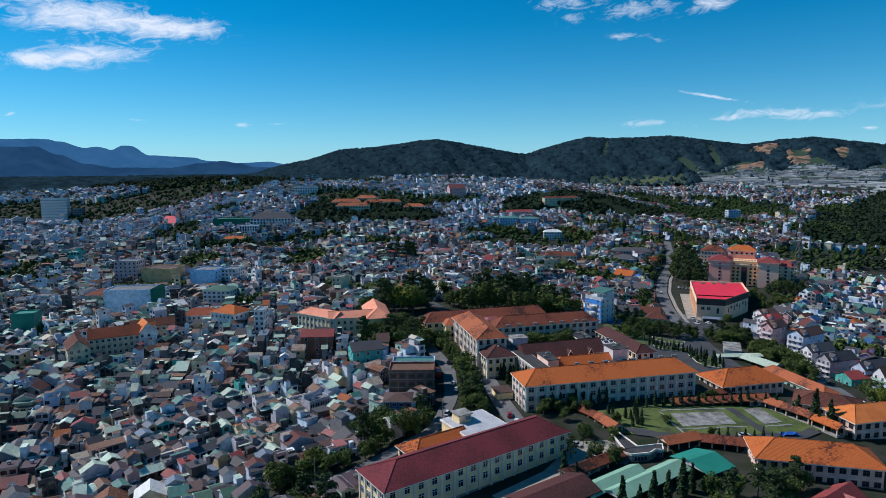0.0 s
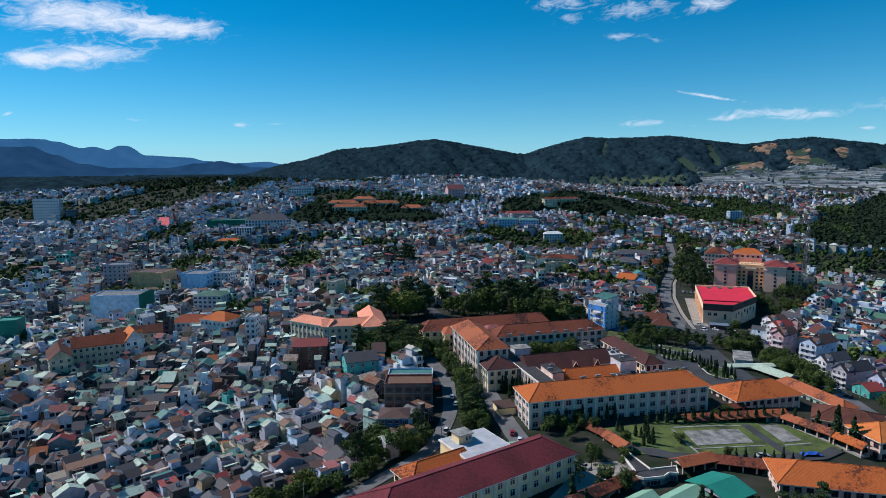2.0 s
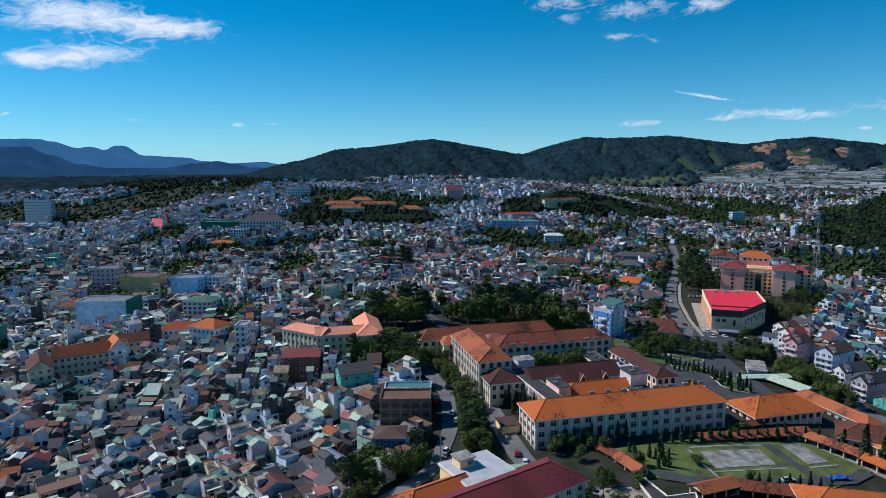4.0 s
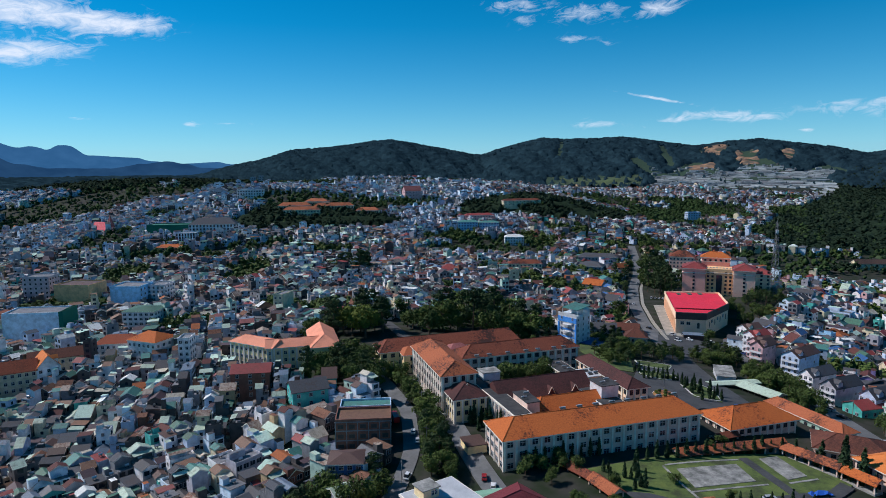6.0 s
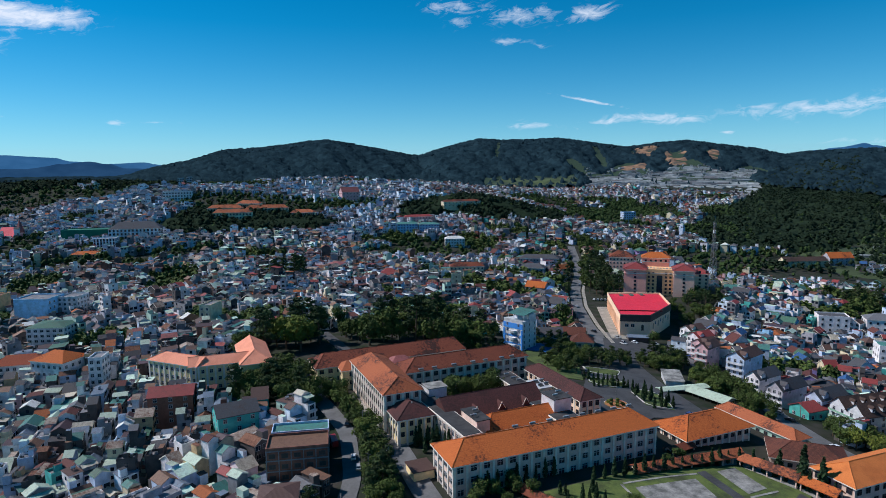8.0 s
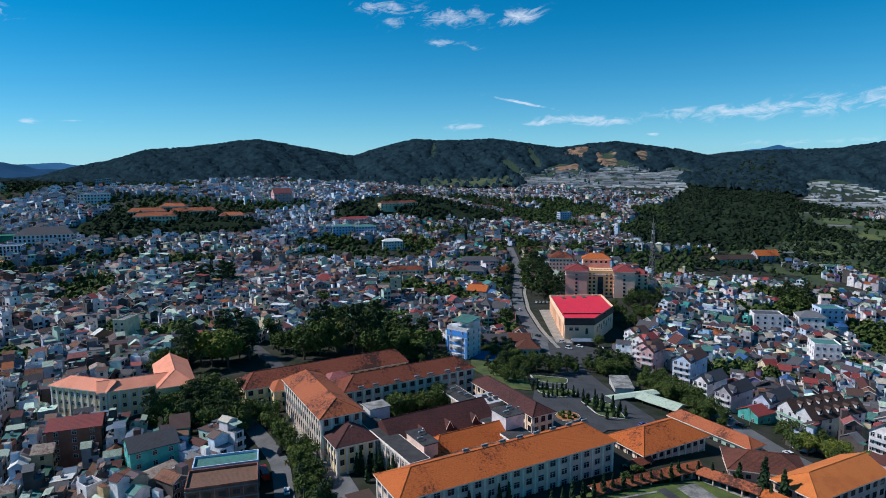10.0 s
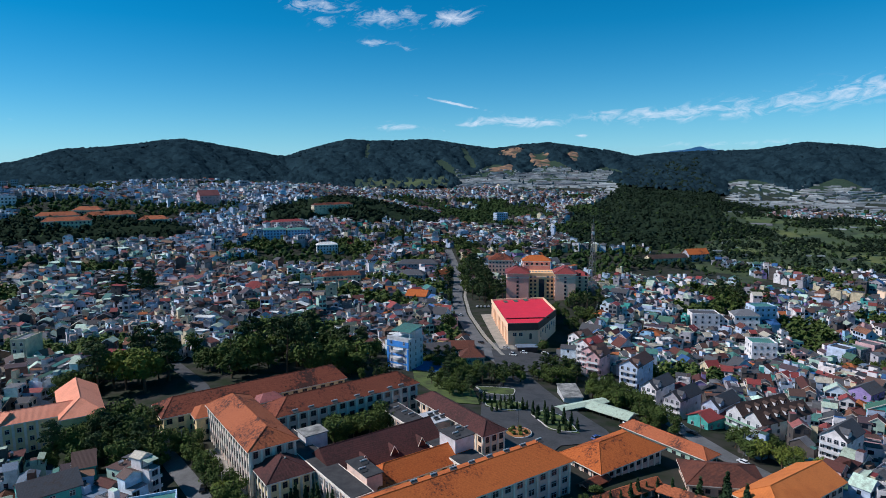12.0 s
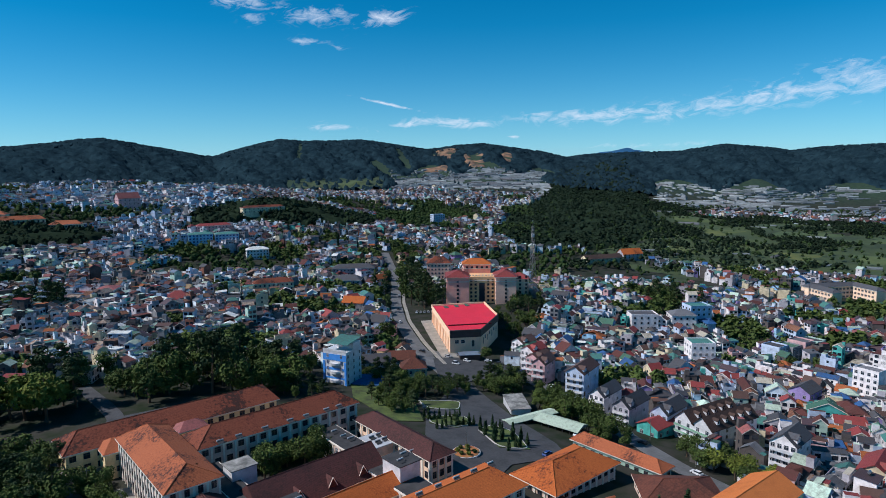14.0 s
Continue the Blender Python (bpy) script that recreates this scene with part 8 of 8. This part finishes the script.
def build_houses():
    rng = random.Random(11)
    made, gardens = [], []
    for x, y, t, w, d in lots():
        if not free_lot(x, y, max(w, d)):
            continue
        r = math.hypot(x, y)
        right = x > 150 and y < 760
        p = 0.95 if not right else 0.86
        if r > 900:
            p = 0.86
        garden = noise.noise((x * 0.018, y * 0.018, 8.0)) > ((0.32 if r < 480 else 0.13) if x > 150 else 0.2 if x > -60 and r > 440 else 0.33) and r < 950 and (x > 150 or r > 440) and not (205 < x < 350 and 380 < y < 545)
        if garden and abs(x) > 30:
            gardens.append((x, y))
            continue
        if rng.random() > p:
            continue
        made.append((math.hypot(x - 20, y - 190), r, x, y, t, w, d, right))
    made.sort()
    far_groups = {}
    tank = water_tank()
    tank_mesh = tank.mesh("water_tank")
    for rank, (_, r, x, y, t, w, d, right) in enumerate(made):
        near = 0 if rank < 300 else 1 if r < 620 else 2
        if right:
            w, d = w * 1.12, d * 0.95
        tall = (1.75 if r < 330 and x < 0 else 2.3 if not right else 2.1) + 1.1 * noise.noise((x * 0.011, y * 0.011, 2.0)) + rng.gauss(0, 0.42)
        floors = max(1, min(4, round(tall)))
        if rng.random() < 0.03 and r > 400:
            floors += 2
        if right:
            kind, wall, roof = rng.choice(["gable"] * 4 + ["gable_x"] * 3 + ["hip"] * 2 + ["flat"] * 3 + ["shed"] * 2), rng.choice(RIGHT_WALLS), rng.choice(RIGHT_ROOFS)
        elif x > 60 and y < 1000 or y > 520 and x > -40 and y < 900:
            kind, wall, roof = rng.choice(["gable"] * 4 + ["gable_x"] * 2 + ["hip"] + ["flat"] * 3 + ["shed"] * 3), rng.choice(LEFT_WALLS), rng.choice(MID_ROOFS)
        elif r < 400:
            kind, wall, roof = rng.choice(["gable"] * 6 + ["gable_x"] * 4 + ["flat"] * 3 + ["shed"] * 4 + ["step"] * 3), rng.choice(LEFT_WALLS), rng.choice(LEFT_ROOFS)
        else:
            kind, wall, roof = rng.choice(["gable"] * 4 + ["gable_x"] * 2 + ["flat"] * 5 + ["shed"] * 5 + ["step"] * 3), rng.choice(LEFT_WALLS), rng.choice(LEFT_ROOFS)
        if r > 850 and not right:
            wall, roof = (rng.choice(HAZED_WALLS), rng.choice(HAZED_ROOFS)) if x < 180 else (rng.choice(LEFT_WALLS), rng.choice(MID_ROOFS))
        z = float(land(x, y)) + rng.uniform(-0.9, 0.9)
        body, top, extra, wins = design(rng, w, d, floors, kind, wall, roof, near, 0.62 if right else 0.5)
        a, b = w / 2, d / 2
        if near == 0:
            shape = {"gable": "pitched", "gable_x": "pitched", "hip": "hipped", "shed": "sloping", "step": "stepped", "flat": "flat"}[kind]
            roof_words = "terrace roof" if kind == "flat" else "roof" if "tile" in roof else "metal roof"
            colour = "" if kind == "flat" else " " + roof.replace(" sheet", "").replace(" tile", " tiled")
            storeys = ("single-storey", "two-storey", "three-storey", "four-storey", "five-storey", "six-storey")[floors - 1]
            tall = thing("town_house", x, y, z, math.degrees(t), f"{storeys} {wall} town house with a {shape}{colour} {roof_words}", "house", "town houses")
            part("wall", body, tall)
            part("roof", top, tall)
            for nm, g in extra:
                part(nm, g, tall)
            for side, s, zz, ww, hh in wins:
                if side == 0 or rng.random() < (0.3 if rank < 120 else 0.08):
                    part("window", window_mesh(ww, hh, "frame", "glass", 1, False), tall, at=side_pose(a, b, side, s if side in (0, 1) else -s, zz))
            if kind == "flat" and rng.random() < 0.8:
                part("water_tank", tank_mesh, tall, "steel water tank", pose(rng.uniform(-a / 2, a / 2), -b * 0.5, floors * FLOOR + 0.02))
            elif kind == "shed" and rng.random() < 0.4:
                part("water_tank", tank_mesh, tall, "steel water tank", pose(rng.uniform(-a / 2, a / 2), 0, floors * FLOOR + d * 0.035 + 0.06))
            elif floors > 1 and rng.random() < 0.6:
                for f in range(1, floors):
                    bal, q = Geo(), f * FLOOR
                    prof = [(-b, q - 0.1), (-b, q + 0.05), (-b - 1.0, q + 0.05), (-b - 1.0, q + 0.9), (-b - 1.1, q + 0.9), (-b - 1.1, q - 0.1)]
                    bal.solid([(x, y, z) for x in (-a * 0.9, a * 0.9) for y, z in prof], [(0, 1, 2, 3, 4, 5), (11, 10, 9, 8, 7, 6)] + [(i, i + 6, (i + 1) % 6 + 6, (i + 1) % 6) for i in range(6)], wall + " wall")
                    part("balcony", bal, tall)
        else:
            for nm, g in extra:
                body.put(g, 0, 0, 0)
            body.put(top, 0, 0, 0)
            for side, s, zz, ww, hh in wins:
                add_window(body, a, b, side, s, zz, ww, hh, near)
            if near == 1 and kind == "flat" and rng.random() < 0.9:
                body.put(tank, rng.uniform(-a / 3, a / 3), -b * 0.5, floors * FLOOR + 0.02)
            elif near == 1 and kind == "shed" and rng.random() < 0.4:
                body.put(tank, rng.uniform(-a / 3, a / 3), 0, floors * FLOOR + d * 0.035 + 0.06)
            elif near == 1 and kind == "step":
                body.put(tank, rng.uniform(-a / 3, a / 3), -b * 0.6, floors * FLOOR + 0.02)
            key = "middle" if near == 1 else "far"
            far_groups.setdefault(key, Geo()).put(body, x, y, z, t)
    for key, g in far_groups.items():
        label = "densely packed pale town houses with metal roofs" if key == "middle" else "distant town houses climbing the slopes"
        thing("town_houses", 0, 0, 0, 0, label, "houses", kind="stuff", geo=g)
    pts = [(x + rng.uniform(-3, 3), y + rng.uniform(-3, 3)) for x, y in gardens for _ in range(2)]
    size = [rng.uniform(4.5, 9.5) for _ in pts]
    for far, words, clumps, leaf in ((False, "green trees crowding the gardens between houses", 64, 0.115), (True, "distant green trees between houses", 22, 0.18)):
        rows = [(x, y, q) for (x, y), q in zip(pts, size) if (math.hypot(x, y) > 560) == far]
        far_trees("garden_trees", [(x, y, float(land(x, y)) + q * 0.45) for x, y, q in rows], [q for _, _, q in rows], ["broad leaf"], words, clumps, 6, 0.5, leaf)
    return len(made)


def planting():
    rng = random.Random(77)

    def grove(poly, count, kinds, lo, hi, gap=4.0, avoid=()):
        xs, ys = [p[0] for p in poly], [p[1] for p in poly]
        done = []
        for _ in range(count * 30):
            if len(done) >= count:
                break
            x, y = rng.uniform(min(xs), max(xs)), rng.uniform(min(ys), max(ys))
            if not inside(x, y, poly) or any((x - a) ** 2 + (y - b) ** 2 < gap * gap for a, b in done):
                continue
            if any((x - a) ** 2 + (y - b) ** 2 < r * r for a, b, r in avoid) or any(off_line(x, y, l) < w * 0.55 for l, w in ROADS):
                continue
            done.append((x, y))
            plant(rng.choice(kinds), x, y, rng.uniform(lo, hi), rng)

    salmon = [(-80, 371, 11), (-66, 361, 12), (-52, 360, 10), (-42, 360, 12), (-42, 372, 12), (-44, 384, 11)]
    # the tall trees north and west of the college
    grove([(-25, 385), (-55, 402), (-18, 444), (60, 444), (96, 432), (90, 404), (60, 388), (12, 392)], 54, ["pine", "broad", "broad", "broad"], 1.15, 1.8, 5.5, salmon)
    grove([(-34, 392), (-14, 388), (-16, 410), (-34, 410)], 4, ["bright"], 1.5, 1.9, 5)
    grove([(60, 388), (92, 402), (118, 432), (138, 412), (112, 384), (96, 372)], 22, ["broad", "pine"], 0.5, 0.75, 4, [(103.5, 411, 15), (100, 398, 13), (97, 388, 12), (95, 378, 10), (112, 392, 12)])
    grove([(-30, 345), (-48, 352), (-30, 366), (-14, 356), (-8, 330), (-14, 318)], 16, ["broad", "pine", "broad"], 0.8, 1.25, 4.5, salmon)
    grove([(-48, 336), (-18, 319), (-9, 330), (-24, 347), (-42, 348)], 22, ["broad", "pine", "broad"], 0.75, 1.15, 4.2)
    grove([(-14, 322), (-7, 335), (-1, 318), (5, 292), (6, 274), (3, 282), (-2, 305)], 12, ["broad", "bright", "broad"], 0.65, 1.0, 4)
    grove([(5, 302), (10, 298), (14, 272), (13, 256), (8, 258), (7, 280)], 15, ["broad", "broad", "bright"], 0.6, 0.9, 3.6)
    grove([(-8, 334), (0, 326), (6, 304), (2, 304), (-8, 320)], 10, ["broad"], 0.7, 1.0, 3.6)
    grove([(6, 276), (12, 274), (18, 250), (16, 236), (8, 244)], 15, ["broad", "pine"], 0.6, 0.95, 3.6)
    grove([(-34, 236), (-10, 250), (-4, 240), (-12, 218), (-30, 214)], 12, ["broad", "broad", "pine"], 0.7, 1.1, 4.5, [(-19.5, 244, 8)])
    grove([(-62, 175), (-34, 184), (-26, 172), (-40, 160), (-60, 160)], 12, ["broad", "pine"], 0.7, 1.1, 4)
    grove([(-60, 205), (-36, 216), (-34, 206), (-56, 196)], 9, ["broad", "broad", "bright"], 0.7, 1.0, 3.6)
    # round the hall and the courts
    for x, y, k, s in ((39, 239, "broad", 0.75), (45, 241, "broad", 0.6), (51, 242.5, "broad", 0.7), (56, 238, "broad", 0.55), (46, 233, "broad", 0.55), (60, 214, "broad", 0.6), (50, 220, "broad", 0.5), (65, 228, "broad", 0.5), (84, 229, "broad", 0.45), (141, 241, "cypress", 1.5),
                       (143, 233, "cypress", 2.3), (146.5, 229, "cypress", 1.9), (97, 219, "broad", 0.4), (112, 252, "broad", 0.6), (106, 250, "broad", 0.5)):
        plant(k, x, y, s, rng)
    for i in range(16):
        plant("cypress", 78 + i * 3.6, 244.3 + i * 0.35 + rng.uniform(-0.6, 0.6), rng.uniform(0.7, 1.15), rng)
    for i in range(9):
        plant("cypress", 96 + i * 3.0, 217.5 - i * 0.4, rng.uniform(0.55, 0.85), rng)
    for i in range(8):
        plant("cypress", 135 + i * 1.6, 246 - i * 3.2, rng.uniform(0.7, 1.1), rng)
    for i in range(12):
        plant("cypress", 68 + rng.uniform(-4, 8), 222 + rng.uniform(0, 16), rng.uniform(0.55, 0.95), rng)
    for i in range(9):
        plant("cypress", 40 + i * 3.3, 243 + i * 0.7, rng.uniform(0.7, 1.1), rng)
    for x, y in ((27, 278), (30, 279), (33, 277), (35.5, 274), (36, 270), (31, 274), (28, 272), (25.5, 277)):
        plant("cypress", x, y, rng.uniform(0.9, 1.35), rng)
    for i in range(16):
        plant("cypress", 128 + (i % 4) * 3.3 + rng.uniform(-1, 1), 300 + (i // 4) * 6.5 + rng.uniform(-1.5, 1.5), rng.uniform(0.7, 1.1), rng)
    for i in range(16):
        plant("cypress", 113 + (i % 8) * 2.4, 327 + (i // 8) * 11 + rng.uniform(-1, 1), rng.uniform(0.55, 0.9), rng)
    for i in range(14):
        plant("shrub", 114 + rng.uniform(0, 18), 326 + rng.uniform(0, 14), rng.uniform(0.5, 0.9), rng)
    grove([(100, 345), (112, 342), (124, 372), (138, 398), (126, 412), (104, 376)], 26, ["broad", "pine", "broad"], 0.45, 0.7, 3.3, [(103.5, 411, 17), (108, 398, 10)])
    grove([(164, 366), (190, 360), (194, 388), (172, 392), (160, 380)], 24, ["broad", "broad", "pine"], 0.6, 0.95, 3.8)
    grove([(172, 345), (190, 352), (184, 312), (174, 318)], 20, ["broad", "broad"], 0.75, 1.05, 3.6)
    grove([(170, 312), (181, 308), (178, 292), (172, 296)], 7, ["broad"], 0.7, 0.95, 3.2)
    grove([(42, 304), (66, 314), (64, 322), (40, 315)], 9, ["broad", "broad", "bright"], 0.7, 1.0, 3.8)
    grove([(186, 278), (198, 282), (200, 246), (187, 240)], 12, ["broad", "bright", "bright"], 0.7, 1.0, 3.5, [(208, 257, 9)])
    grove([(76, 176), (100, 186), (112, 184), (100, 168), (80, 164)], 14, ["broad", "pine"], 0.55, 0.9, 3.5)
    for x, y, k in ((51, 171, 1.7), (56, 171, 1.3), (61, 174, 1.8), (66, 176, 1.5), (71, 178, 1.9), (75, 181, 1.4), (38, 191, 1.5), (41, 186.5, 1.2)):
        plant("cypress", x, y, k, rng)
    grove([(36, 196), (56, 196), (60, 212), (44, 226), (36, 214)], 7, ["broad", "pine"], 0.45, 0.7, 4)
    grove([(112, 388), (122, 362), (140, 366), (158, 374), (156, 386), (140, 392), (124, 398)], 34, ["broad", "pine", "broad"], 0.5, 0.8, 3.4, [(103.5, 411, 15), (132, 357, 9)])
    plant("broad", 197, 428, 0.95, rng)
    # along the avenue and round the hotel
    grove([(212, 560), (228, 556), (262, 640), (310, 760), (330, 830), (308, 828), (268, 700)], 34, ["pine", "broad", "pine"], 0.9, 1.5, 6)
    grove([(150, 480), (162, 476), (190, 560), (250, 700), (236, 706), (178, 580)], 16, ["broad", "pine"], 0.7, 1.2, 7, [(168, 575, 10)])
    grove([(238, 462), (252, 456), (300, 502), (312, 540), (296, 540), (262, 512), (246, 500)], 52, ["broad", "pine", "broad"], 0.45, 0.85, 3.4, [(299, 525, 6), (264, 544, 25)])
    grove([(206, 540), (230, 522), (236, 560), (262, 640), (285, 720), (268, 716), (232, 640)], 34, ["pine", "broad", "pine"], 0.9, 1.5, 5, [(262, 544, 27)])
    for i in range(22):
        plant("shrub", 222 + i * 1.5 + rng.uniform(-1, 1), 436 + i * 1.6 + rng.uniform(-3, 3), rng.uniform(0.7, 1.3), rng)
    grove([(-55, 608), (-30, 606), (-30, 630), (-55, 628)], 6, ["pine"], 1.4, 1.9, 5)
    grove([(395, 480), (440, 470), (470, 520), (430, 560), (390, 540)], 22, ["broad", "pine", "broad"], 0.9, 1.4, 6)
    grove([(345, 350), (385, 330), (395, 355), (360, 372)], 10, ["broad"], 0.8, 1.2, 5)


planting()


fill_woods()

build_houses()
